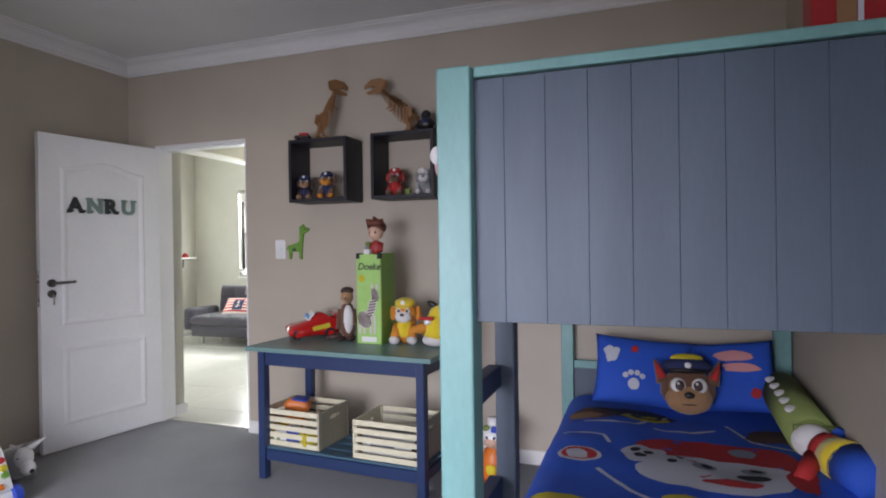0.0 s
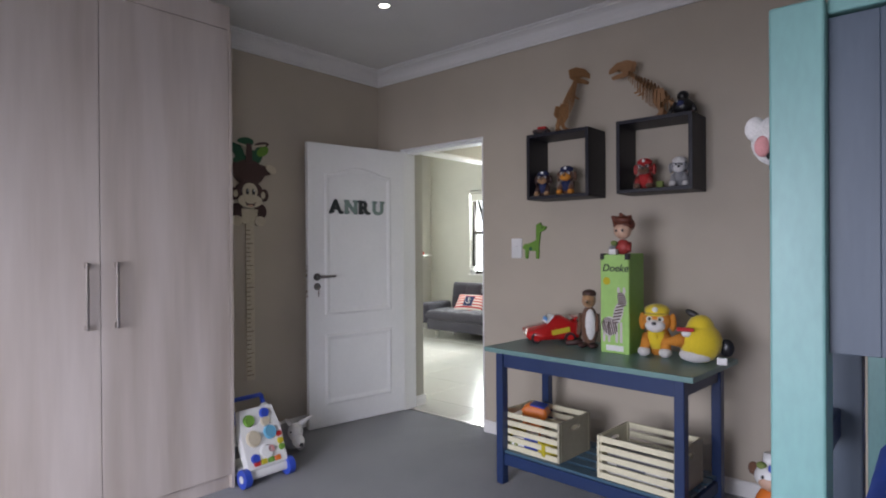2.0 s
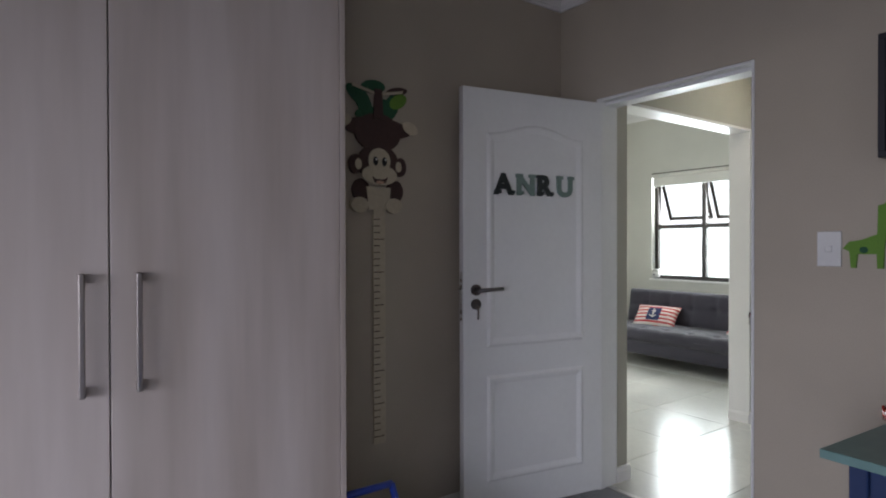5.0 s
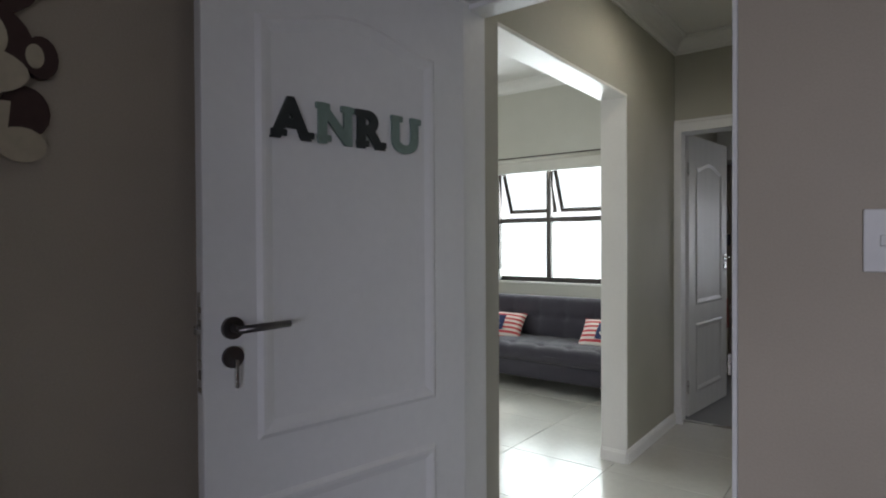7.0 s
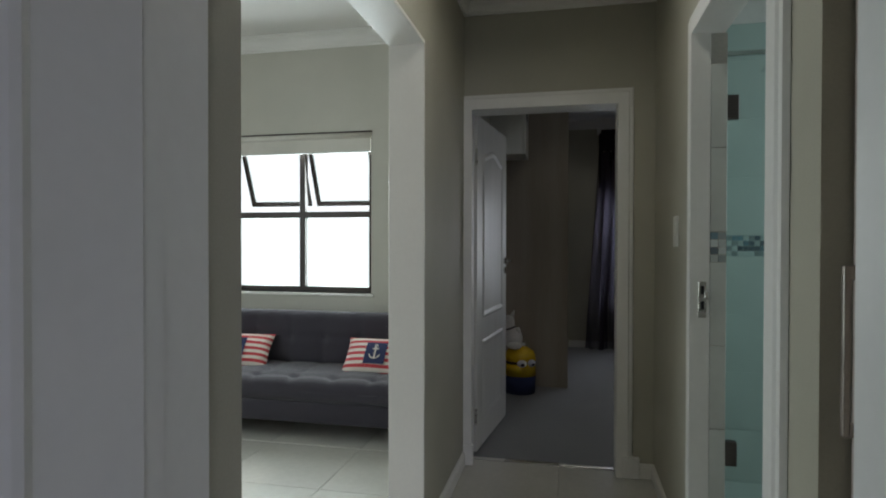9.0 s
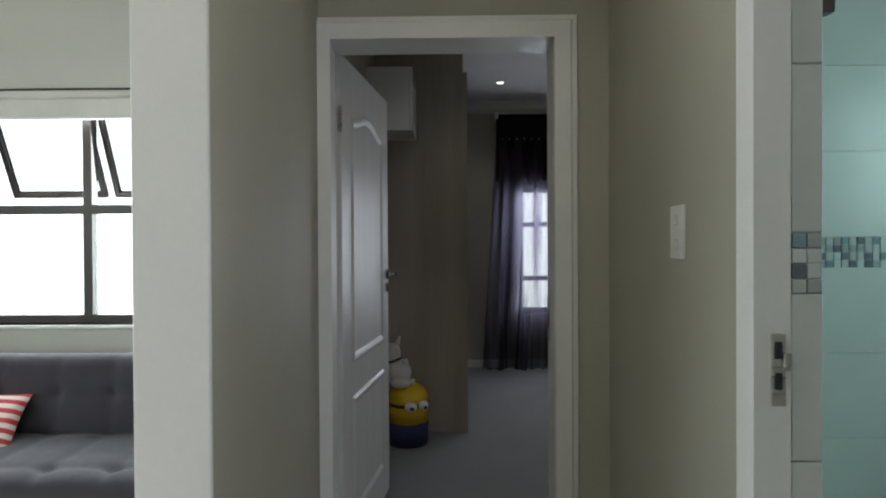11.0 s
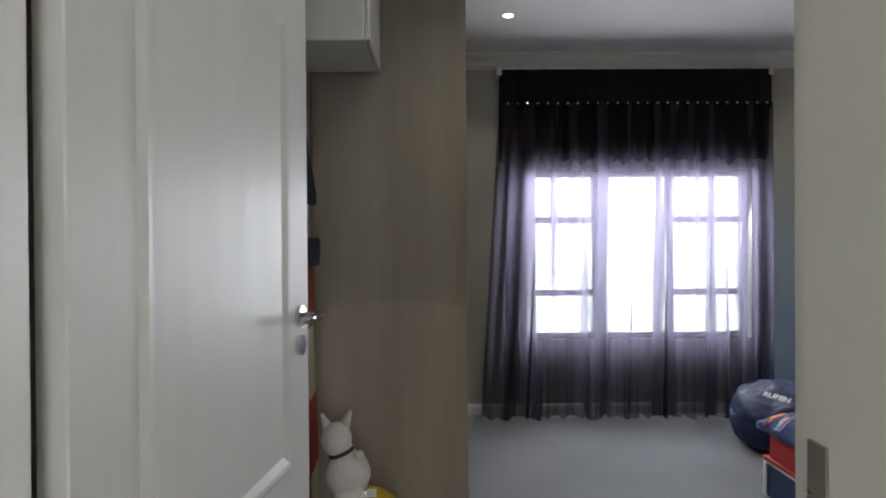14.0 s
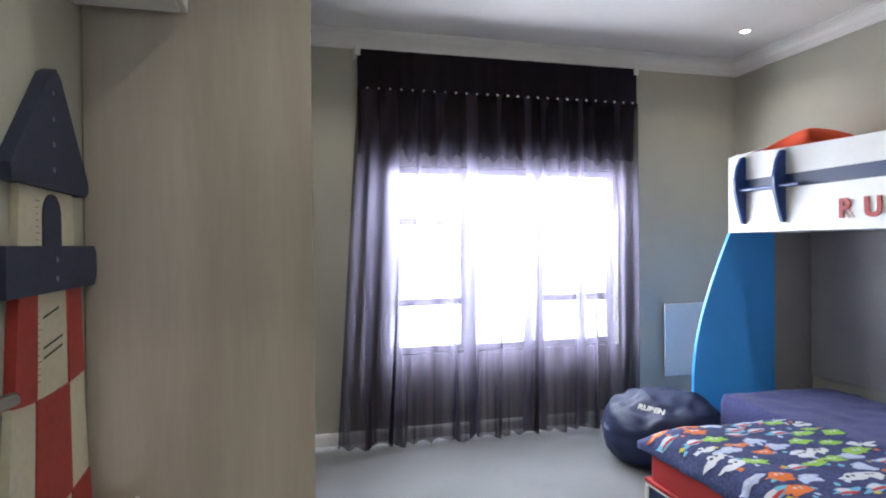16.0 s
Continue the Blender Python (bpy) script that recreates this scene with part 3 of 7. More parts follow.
# ---- doors ----
def lever(parent, y, z, face, way, finish):
    """A lever on a round rose, and a round key rose below; face +1 or -1 is the side it sits on."""
    x = 0.0 if face > 0 else -0.04
    h = part("door_handle", cyl(0.026, 0.026, (x, y, z), (x + face * 0.01, y, z), 24), finish, parent, "round steel rose")
    bm = cyl(0.009, 0.009, (x + face * 0.01, y, z), (x + face * 0.05, y, z), 14)
    add_cyl(bm, 0.0095, 0.0085, (x + face * 0.05, y - way * 0.008, z), (x + face * 0.05, y + way * 0.12, z + 0.004), 14)
    part("lever", bm, finish, h, "straight steel lever", True)
    part("key_rose", cyl(0.025, 0.025, (x, y, z - 0.067), (x + face * 0.009, y, z - 0.067), 24), finish, parent, "round steel keyhole rose")
    return h


def door_leaf(name, m, w, h, label, finish, lever_z=1.075, paint=None):
    """A moulded two-panel leaf: its face lies at x = 0, its hinge at y = 0, it runs along +y."""
    d = thing(name, m, label, "door", kind="structure")
    part("leaf", box(-0.04, 0, 0, w, 0.008, h, 0.002), paint or WHITE, d)
    for face in (1, -1):
        to = (lambda u, v, k: (k, u, v)) if face > 0 else (lambda u, v, k: (-0.04 - k, u, v))
        for pts in (arched(0.125, w - 0.125, 0.80, 1.87, 0.055), [(0.125, 0.16), (w - 0.125, 0.16), (w - 0.125, 0.665), (0.125, 0.665)]):
            bm = bmesh.new()
            rim(bm, pts, 0.042, 0.008, to)
            bmesh.ops.recalc_face_normals(bm, faces=bm.faces)
            part("panel_moulding", bm, paint or WHITE, d)
    lever(d, w - 0.065, lever_z, 1, -1, finish)
    lever(d, w - 0.065, lever_z, -1, -1, finish)
    part("lock_plate", box(-0.03, -0.01, w - 0.0005, w + 0.002, 0.93, 1.16), METAL, d, "steel lock face plate")
    part("latch_bolt", box(-0.027, -0.013, w, w + 0.012, 1.065, 1.085, 0.002), METAL, d, "brass latch bolt")
    for z in (0.22, 1.78):
        part("hinge", box(-0.012, 0.004, -0.007, 0.0, z - 0.05, z + 0.05, 0.002), METAL, d, "steel butt hinge")
    return d


# the leaf stands open into the first bedroom, past a right angle
ANG = math.degrees(math.atan2(0.147, 0.806))
door1 = door_leaf("door_1", pose(0.276, 0.012, 0, 0, 0, 180 - ANG) @ pose(0.04, 0, 0), 0.815, 2.022, "open white moulded door with name letters, into the bedroom", DARKSTEEL)
LETTERS = {"A": ((0.015, 0), (0.09, 0)), "N": ((0.022, 0), (0.018, 1), (0.092, 1)), "R": ((0.022, 0), (0.018, 1), (0.08, 0)), "U": ((0.02, 1), (0.088, 1))}
for i, (ch, mat) in enumerate(zip("ANRU", (SIGNDARK, SIGNGREEN, SIGNDARK, SIGNGREEN))):
    bm_y = 0.648 - i * 0.118
    at = Matrix(((0, 0, -1, -0.046), (-1.04, 0, 0, bm_y), (0, 1, 0, 1.53), (0, 0, 0, 1)))
    ob = words("name_letter", ch, 0.135, 0.004, mat, door1, at, 0.006, label="slab-serif painted wooden letter %s" % ch)
    for u, top in LETTERS[ch]:
        part("serif", box(-0.0505, -0.042, bm_y - u - 0.021, bm_y - u + 0.021, 1.53 + top * 0.081, 1.53 + top * 0.081 + 0.0165, 0.002), mat, ob).matrix_basis = at.inverted()
part("key", box(-0.06, -0.049, 0.742, 0.749, 0.938, 1.003, 0.001), METAL, door1, "steel key hanging in the lock")

door2 = door_leaf("door_2", pose(0.211, 2.882, 0, 0, 0, -6.6), 0.79, 2.035, "open white gloss moulded door, into the second bedroom", CHROME, 1.137, GLOSSWHITE)


# ---- windows ----
def casement(name, m, w, h, label, cols, rails, frame=0.045):
    """A dark aluminium window in the xz plane of m: mullions at cols, transoms at rails."""
    win = thing(name, m, label, "window", kind="structure")
    bm = bmesh.new()
    for x0, x1, z0, z1 in ((0, frame, 0, h), (w - frame, w, 0, h), (frame, w - frame, 0, frame), (frame, w - frame, h - frame, h)):
        add_box(bm, x0, x1, -0.03, 0.03, z0, z1, 0.003)
    part("window_frame", bm, DARKALU, win, "dark bronze aluminium outer frame")
    for c in cols:
        part("mullion", box(c - 0.025, c + 0.025, -0.029, 0.029, frame, h - frame, 0.003), DARKALU, win)
    for x0, x1, z in rails:
        part("transom", box(x0, x1, -0.028, 0.028, z - 0.025, z + 0.025, 0.003), DARKALU, win)
    return win


def pane(parent, x0, x1, z0, z1, y=0.0):
    g = part("pane", box(x0, x1, y - 0.003, y + 0.003, z0, z1), GLASS, parent)
    g.visible_shadow = False
    return g


def backdrop(name, m, w, h, mat=None):
    bm = bmesh.new()
    bmesh.ops.create_grid(bm, x_segments=1, y_segments=1, size=0.5, matrix=Matrix.Diagonal((w, h, 1, 1)))
    return solo(name, bm, mat or SKYGLOW, "bright hazy daylight outside the window", "backdrop", "structure", m=m)


# lounge window
lw = casement("window_1", pose(-1.97, 3.79, 0.87), 1.23, 1.26, "dark aluminium lounge window with two open top sashes", [0.62], [(0.045, 1.185, 0.62)])
for x0, x1 in ((0.045, 0.595), (0.645, 1.185)):
    pane(lw, x0, x1, 0.045, 0.595)
    s = new("sash")
    s.parent = lw
    s.matrix_local = pose(x0, 0.0, 1.215, 22, 0, 0)
    w, h = x1 - x0, 0.55
    bm = bmesh.new()
    for a, b, c, d in ((0, 0.03, -h, 0), (w - 0.03, w, -h, 0), (0.03, w - 0.03, -h, -h + 0.035), (0.03, w - 0.03, -0.03, 0)):
        add_box(bm, a, b, -0.012, 0.02, c, d, 0.002)
    part("sash_frame", bm, DARKALU, s)
    g = part("pane", box(0.03, w - 0.03, 0.0, 0.006, -h + 0.035, -0.03), GLASS, s)
    g.visible_shadow = False
    bm = cyl(0.005, 0.005, (w / 2, -0.02, -h + 0.02), (w / 2 + 0.05, -0.05, -h + 0.05), 8)
    part("stay", bm, DARKALU, s, "dark window stay")
part("window_sill", box(-0.02, 1.25, -0.115, -0.031, -0.02, 0.0, 0.003), TRIM, lw, "white painted window sill")
bl = thing("roller_blind", (-1.35, 3.70, 2.13), "rolled-up cream roller blind at the window head", "blind")
bm = cyl(0.024, 0.024, (-0.61, 0, -0.03), (0.61, 0, -0.03), 20)
part("roller", bm, BLIND, bl, smooth=True)
part("cloth", box(-0.60, 0.60, -0.002, 0.002, -0.15, -0.03), BLIND, bl)
part("bottom_bar", box(-0.60, 0.60, -0.008, 0.008, -0.165, -0.148, 0.003), WHITEPL, bl, "white bottom bar")
part("head_bar", box(-0.615, 0.615, -0.02, 0.03, -0.012, -0.001, 0.002), DARKALU, bl, "dark head rail")
backdrop("backdrop_lounge", pose(-1.35, 9.5, 1.5, 90, 0, 0), 14, 9)

# second bedroom's window
bw = casement("window_2", pose(1.27, 6.77, 0.57), 1.77, 1.30, "aluminium bedroom window with glazing bars behind voile", [0.58, 1.165], [(0.045, 0.56, 0.92), (0.045, 0.56, 0.355), (1.185, 1.725, 0.92), (1.185, 1.725, 0.355)])
for x0, x1, cuts in ((0.045, 0.555, (0.045, 0.33, 0.38, 0.895, 0.945, 1.255)), (0.605, 1.14, (0.045, 1.255)), (1.19, 1.725, (0.045, 0.33, 0.38, 0.895, 0.945, 1.255))):
    for a, b in zip(cuts[::2], cuts[1::2]):
        pane(bw, x0, x1, a, b)
part("window_sill", box(-0.02, 1.79, -0.088, -0.031, -0.02, 0.0, 0.003), TRIM, bw, "white painted window sill")
backdrop("backdrop_bedroom", pose(2.1, 13.0, 1.5, 90, 0, 0), 16, 10, glow("milky_sky_glow", (0.97, 0.97, 1.0), 1.6))

# first bedroom's window behind the walker, and the bathroom's: both unseen, placed for light
sw = casement("window_3", pose(1.4, -5.26, 0.25), 2.0, 1.70, "unseen dark aluminium window placed to light the bedroom", [1.0], [])
for x0, x1 in ((0.045, 0.975), (1.025, 1.955)):
    pane(sw, x0, x1, 0.045, 1.655)
# unseen east window, added as an opening for the extra side lamp
es = casement("added_window_6", pose(4.42, -3.3, 0.6, 0, 0, -90), 1.6, 1.5, "unseen dark aluminium window added to light the bedroom", [0.8], [])
for x0, x1 in ((0.045, 0.775), (0.825, 1.555)):
    pane(es, x0, x1, 0.045, 1.455)
# unseen west window, made up to hold the lamp that lights the hall
ws = casement("added_window_5", pose(-2.82, 0.4, 0.7, 0, 0, 90), 1.8, 1.5, "unseen dark aluminium window added to light the hall", [0.9], [])
for x0, x1 in ((0.045, 0.875), (0.925, 1.755)):
    pane(ws, x0, x1, 0.045, 1.455)
# out of view; its wall and position are assumed
tw = casement("window_4", pose(3.26, 2.0, 1.30, 0, 0, -90), 0.80, 0.80, "unseen small dark aluminium window placed to light the bathroom", [], [])
pane(tw, 0.045, 0.755, 0.045, 0.755)


# ---- first bedroom: wardrobe ----
def bar_handle(parent, m):
    """An upright square bar on two square feet; it stands out along +x of m."""
    h = new("handle")
    h.parent = parent
    h.matrix_local = m
    h["label"] = "satin nickel bar handle"
    part("bar", box(0.022, 0.034, -0.007, 0.007, 0, 0.30, 0.003, 2), HANDLE, h)
    for z in (0.0, 0.275):
        part("foot", box(0, 0.026, -0.007, 0.007, z, z + 0.025, 0.003, 2), HANDLE, h)
    return h


wd = thing("wardrobe", (0, -1.615, 0), "built-in washed-oak wardrobe with tall doors and drawers", "wardrobe")
part("carcass", box(0.004, 0.575, -3.2, -0.02, 0.0, CA - 0.11), OAK, wd)
part("end_panel", box(0.004, 0.60, -0.018, 0.0, 0.0, 2.445, 0.001), OAK, wd)
part("plinth", box(0.40, 0.565, -3.2, -0.02, 0.0, 0.07), OAK, wd)
part("top_filler", box(0.02, 0.588, -3.2, 0.0, 2.447, CA - 0.108, 0.001), OAK, wd)
for y0, y1, z0, z1, hy in ((-0.643, -0.02, 0.075, 2.44, -0.583), (-1.285, -0.647, 0.075, 2.44, -0.707), (-1.93, -1.289, 0.765, 2.44, -1.345), (-2.575, -1.934, 0.765, 2.44, -1.99), (-3.2, -2.579, 0.075, 2.44, -2.64)):
    d = part("door", box(0.58, 0.598, y0, y1, z0, z1, 0.0012), OAK, wd)
    bar_handle(d, pose(0.598, hy, 0.92))
for y0, y1 in ((-1.93, -1.289), (-2.575, -1.934)):
    for z0, z1 in ((0.505, 0.761), (0.245, 0.501), (0.075, 0.241)):
        d = part("drawer", box(0.58, 0.598, y0, y1, z0, z1, 0.0012), OAK, wd)
        bar_handle(d, pose(0.598, (y0 + y1) / 2 + 0.15, (z0 + z1) / 2, 90, 0, 0))


# ---- first bedroom: bunk bed ----
bk = thing("bunk_bed", (0, 0, 0), "teal and slate-blue painted wooden bunk bed with board end", "bed")
part("post", box(3.28, 3.352, -2.235, -2.165, 0, 1.638, 0.004, 2), TEAL, bk, "teal front post")
part("post", box(4.285, 4.357, -2.235, -2.165, 0, 1.618, 0.004, 2), TEAL, bk)
part("post", box(3.222, 3.288, -0.075, -0.02, 0, 1.638, 0.004, 2), TEAL, bk)
part("post", box(4.275, 4.352, -0.075, -0.02, 0, 1.638, 0.004, 2), TEAL, bk)
part("top_cap", box(3.352, 4.357, -2.214, -2.10, 1.618, 1.640, 0.004, 2), TEAL, bk, "teal capping rail")
ep = part("end_panel", box(3.352, 4.285, -2.196, -2.185, 1.125, 1.616), SLATE, bk, "slate-blue tongue-and-groove panel")
x = 3.3525
for w in (0.062, 0.083, 0.082, 0.08, 0.082, 0.077, 0.078, 0.082, 0.08, 0.08, 0.08, 0.0645):
    part("board", box(x + 0.0001, x + w - 0.0001, -2.206, -2.196, 1.119, 1.614, 0.0009), SLATE, ep)
    x += w
part("ladder_stile", box(3.318, 3.368, -1.93, -1.88, 0, 1.60, 0.004, 2), SLATE, bk, "slate-blue ladder stile")
for z in (0.36, 0.64, 0.92):
    part("rung", box(3.30, 3.335, -2.165, -1.93, z, z + 0.055, 0.004, 2), NAVY, bk, "navy ladder rung")
part("upper_side_rail", box(3.29, 3.318, -2.165, -0.075, 1.13, 1.24, 0.004), SLATE, bk)
part("upper_deck", box(3.30, 4.355, -2.16, -0.08, 1.13, 1.15, 0.003), SLATE, bk, "pale slatted upper deck")
part("head_rail", box(3.288, 4.275, -0.06, -0.03, 0.585, 0.63, 0.004), TEAL, bk, "teal headboard rail")
part("headboard", box(3.288, 4.275, -0.05, -0.035, 0.2, 0.585, 0.002), SLATE, bk, "slate-blue headboard panel")
part("lower_side_rail", box(3.30, 3.325, -2.165, -0.075, 0.14, 0.30, 0.004), SLATE, bk)
part("lower_deck", box(3.325, 4.355, -2.165, -0.075, 0.16, 0.2), GREYPANEL, bk)
part("upper_mattress", box(3.335, 4.34, -2.15, -0.09, 1.151, 1.27, 0.03, 2), WHITEFAB, bk)
part("mattress", box(3.335, 4.345, -2.15, -0.085, 0.2, 0.39, 0.04, 3), WHITEFAB, bk, "white mattress")


def duvet_height(x, y):
    """Top of the bunk's duvet: puffed, with soft folds, sloping off at the free edge."""
    edge = min(1.0, max(0.0, (x - 3.27) / 0.12))
    fold = 0.022 * noise.noise((x * 3.1, y * 2.3, 0.3)) + 0.010 * noise.noise((x * 8.2, y * 6.1, 4.0)) + 0.004 * noise.noise((x * 21, y * 17, 2.0))
    return 0.395 + 0.065 * math.sin(edge * math.pi / 2) ** 0.6 + fold * (0.4 + 0.6 * edge)


def draped(x0, x1, y0, y1, height, nx, ny, drop):
    """A cover over a bed: a heightfield whose free edges hang down by drop."""
    bm = bmesh.new()
    g = []
    for j in range(ny + 1):
        row = []
        for i in range(nx + 1):
            x, y = x0 + (x1 - x0) * i / nx, y0 + (y1 - y0) * j / ny
            row.append(bm.verts.new((x, y, height(x, y))))
        g.append(row)
    for j in range(ny):
        for i in range(nx):
            bm.faces.new((g[j][i], g[j][i + 1], g[j + 1][i + 1], g[j + 1][i]))
    border = [g[0][i] for i in range(nx)] + [g[j][nx] for j in range(ny)] + [g[ny][i] for i in range(nx, 0, -1)] + [g[j][0] for j in range(ny, 0, -1)]
    for step, out in ((0.35, 0.012), (1.0, 0.006)):
        low = []
        for v in border:
            x, y = v.co.x, v.co.y
            cx, cy = (x0 + x1) / 2, (y0 + y1) / 2
            ox = (1 if x > cx else -1) if abs(x - x0) < 1e-4 or abs(x - x1) < 1e-4 else 0
            oy = (1 if y > cy else -1) if abs(y - y0) < 1e-4 or abs(y - y1) < 1e-4 else 0
            k = out + 0.012 * noise.noise((x * 6, y * 6, step))
            low.append(bm.verts.new((x + ox * k, y + oy * k, v.co.z - drop * (step if step == 1.0 else 0.35) + 0.01 * noise.noise((x * 4, y * 4, 9.0)))))
        for i in range(len(border)):
            j = (i + 1) % len(border)
            bm.faces.new((border[i], low[i], low[j], border[j]))
        border = low
    return bm


def print_shape(parent, mat, cx, cy, outline, height, lift=0.002, turn=0.0, name="printed_motif", label=""):
    """A printed patch that follows the cloth: outline gives the radius at evenly spaced angles."""
    bm = bmesh.new()
    k, rings = len(outline), 4
    mid = bm.verts.new((cx, cy, height(cx, cy) + lift))
    last = None
    for r in range(1, rings + 1):
        ring = []
        for i, rad in enumerate(outline):
            a = 2 * math.pi * i / k + turn
            rx, ry = rad if isinstance(rad, tuple) else (rad, rad)
            x, y = cx + math.cos(a) * rx * r / rings, cy + math.sin(a) * ry * r / rings
            ring.append(bm.verts.new((x, y, height(x, y) + lift)))
        for i in range(k):
            j = (i + 1) % k
            if last is None:
                bm.faces.new((mid, ring[i], ring[j]))
            else:
                bm.faces.new((last[i], ring[i], ring[j], last[j]))
        last = ring
    return part(name, bm, mat, parent, label, True)


def wobble(r, n=26, amp=0.25, seed=0.0, sx=1.0, sy=1.0):
    out = []
    for i in range(n):
        a = 2 * math.pi * i / n
        k = r * (1 + amp * noise.noise((math.cos(a) * 1.7 + seed, math.sin(a) * 1.7, seed * 0.7)))
        out.append((k * sx, k * sy))
    return out


def print_band(parent, mat, pts, width, height, lift=0.003, name="printed_line"):
    bm = bmesh.new()
    fine = []
    for p, q in zip(pts, pts[1:]):
        fine += [Vector(p).lerp(Vector(q), s / 6) for s in range(6)]
    fine.append(Vector(pts[-1]))
    prev = None
    for i, p in enumerate(fine):
        t = (fine[min(i + 1, len(fine) - 1)] - fine[max(i - 1, 0)]).normalized()
        n = Vector((-t.y, t.x)) * width / 2
        pair = [bm.verts.new((c.x, c.y, height(c.x, c.y) + lift)) for c in (p - n, p + n)]
        if prev:
            bm.faces.new((prev[0], pair[0], pair[1], prev[1]))
        prev = pair
    return part(name, bm, mat, parent)


dv = thing("duvet", (0, 0, 0), "royal-blue printed duvet spread over the lower bunk", "duvet")
part("cover", draped(3.27, 4.34, -2.1, -0.12, duvet_height, 44, 70, 0.2), BLUEFAB, dv, smooth=True)
WHITEPRINT, REDPRINT, YELLOWPRINT, GREYPRINT, BLACKPRINT, BROWNPRINT, TANPRINT = (material("print_" + n, c, 0.85, grain=0.08, scale=300, bump=0.2) for n, c in (
    ("white", (0.5, 0.52, 0.58)), ("red", (0.4, 0.02, 0.025)), ("yellow", (0.5, 0.42, 0.02)), ("grey", (0.22, 0.24, 0.3)), ("black", (0.012, 0.013, 0.02)), ("brown", (0.07, 0.035, 0.025)), ("tan", (0.24, 0.13, 0.06))))
LIGHTPRINT, GREENPRINT, ORANGEPRINT, CYANPRINT = (material("print_" + n, c, 0.85, grain=0.08, scale=300, bump=0.2) for n, c in (
    ("pale", (0.36, 0.42, 0.6)), ("green", (0.22, 0.42, 0.06)), ("orange", (0.55, 0.13, 0.02)), ("cyan", (0.12, 0.35, 0.5))))
dh = duvet_height
print_shape(dv, REDPRINT, 3.93, -0.98, wobble(0.25, seed=1.0, sx=1.25, sy=0.85), dh)
print_shape(dv, WHITEPRINT, 3.90, -1.12, wobble(0.20, seed=2.0, sx=1.35, sy=0.75), dh, 0.004)
print_shape(dv, WHITEPRINT, 3.66, -1.0, wobble(0.10, seed=3.0, sx=0.8, sy=0.9), dh, 0.006)
for cx, cy, r in ((3.65, -1.03, 0.024), (3.68, -0.99, 0.018), (3.63, -0.97, 0.02), (3.76, -1.06, 0.018), (3.79, -1.02, 0.013)):
    print_shape(dv, BLACKPRINT, cx, cy, wobble(r, 14, seed=cx * 9), dh, 0.008, name="printed_spot")
for cx in (3.87, 4.03):
    print_shape(dv, GREYPRINT, cx, -1.06, wobble(0.042, 18, 0.05, sx=1, sy=0.75), dh, 0.007)
    print_shape(dv, BLACKPRINT, cx + 0.008, -1.06, wobble(0.02, 14, 0.05), dh, 0.009, name="printed_spot")
print_shape(dv, BLACKPRINT, 4.02, -1.14, wobble(0.05, 16, 0.1, sx=1.1, sy=0.6), dh, 0.009)
print_shape(dv, REDPRINT, 3.95, -1.21, wobble(0.075, 18, 0.2, sx=1.3, sy=0.4), dh, 0.009)
print_shape(dv, REDPRINT, 4.17, -1.12, wobble(0.08, 18, 0.2, sx=0.6, sy=1.1), dh, 0.007)
print_shape(dv, GREYPRINT, 4.02, -0.86, wobble(0.05, 18, 0.1), dh, 0.006)
print_shape(dv, WHITEPRINT, 3.42, -1.05, wobble(0.085, 20, 0.15, 5.0, 1.0, 0.8), dh, 0.003)
print_shape(dv, REDPRINT, 3.42, -1.05, wobble(0.07, 20, 0.15, 5.0, 1.0, 0.8), dh, 0.005)
print_shape(dv, WHITEPRINT, 3.42, -1.06, wobble(0.04, 16, 0.4, 6.0), dh, 0.007)
print_shape(dv, BLACKPRINT, 3.60, -0.45, wobble(0.15, 22, 0.2, 7.0, 1.3, 0.7), dh, 0.002)
print_shape(dv, BROWNPRINT, 3.45, -0.5, wobble(0.10, 22, 0.3, 8.0, 1.0, 0.9), dh, 0.004)
print_shape(dv, TANPRINT, 3.39, -0.54, wobble(0.075, 22, 0.4, 9.0, 1.0, 0.9), dh, 0.006)
print_shape(dv, YELLOWPRINT, 3.66, -0.52, wobble(0.085, 22, 0.1, 3.0, 1.3, 0.7), dh, 0.005)
print_shape(dv, BLACKPRINT, 3.67, -0.515, wobble(0.055, 20, 0.1, 3.0, 1.3, 0.7), dh, 0.007)
print_shape(dv, YELLOWPRINT, 3.68, -0.515, wobble(0.03, 18, 0.1, 3.0, 1.3, 0.7), dh, 0.009)
print_shape(dv, BROWNPRINT, 4.2, -0.6, wobble(0.12, 22, 0.3, 12.0, 1.2, 0.7), dh, 0.003)
print_shape(dv, YELLOWPRINT, 3.42, -1.5, wobble(0.11, 22, 0.2, 13.0, 1.2, 0.7), dh, 0.003)
print_shape(dv, YELLOWPRINT, 3.85, -1.38, wobble(0.11, 22, 0.2, 14.0, 1.3, 0.4), dh, 0.003)
for pts in (((3.40, -0.64), (3.63, -0.64), (3.76, -0.43)), ((3.33, -0.80), (3.50, -0.82), (3.53, -0.90)), ((3.70, -0.66), (3.84, -0.68), (3.95, -0.60)), ((4.0, -0.52), (4.08, -0.68), (4.28, -0.82)), ((3.50, -1.16), (3.62, -1.34), (3.85, -1.52)), ((4.2, -1.25), (4.26, -1.4), (4.2, -1.6))):
    print_band(dv, WHITEPRINT, pts, 0.016, dh)


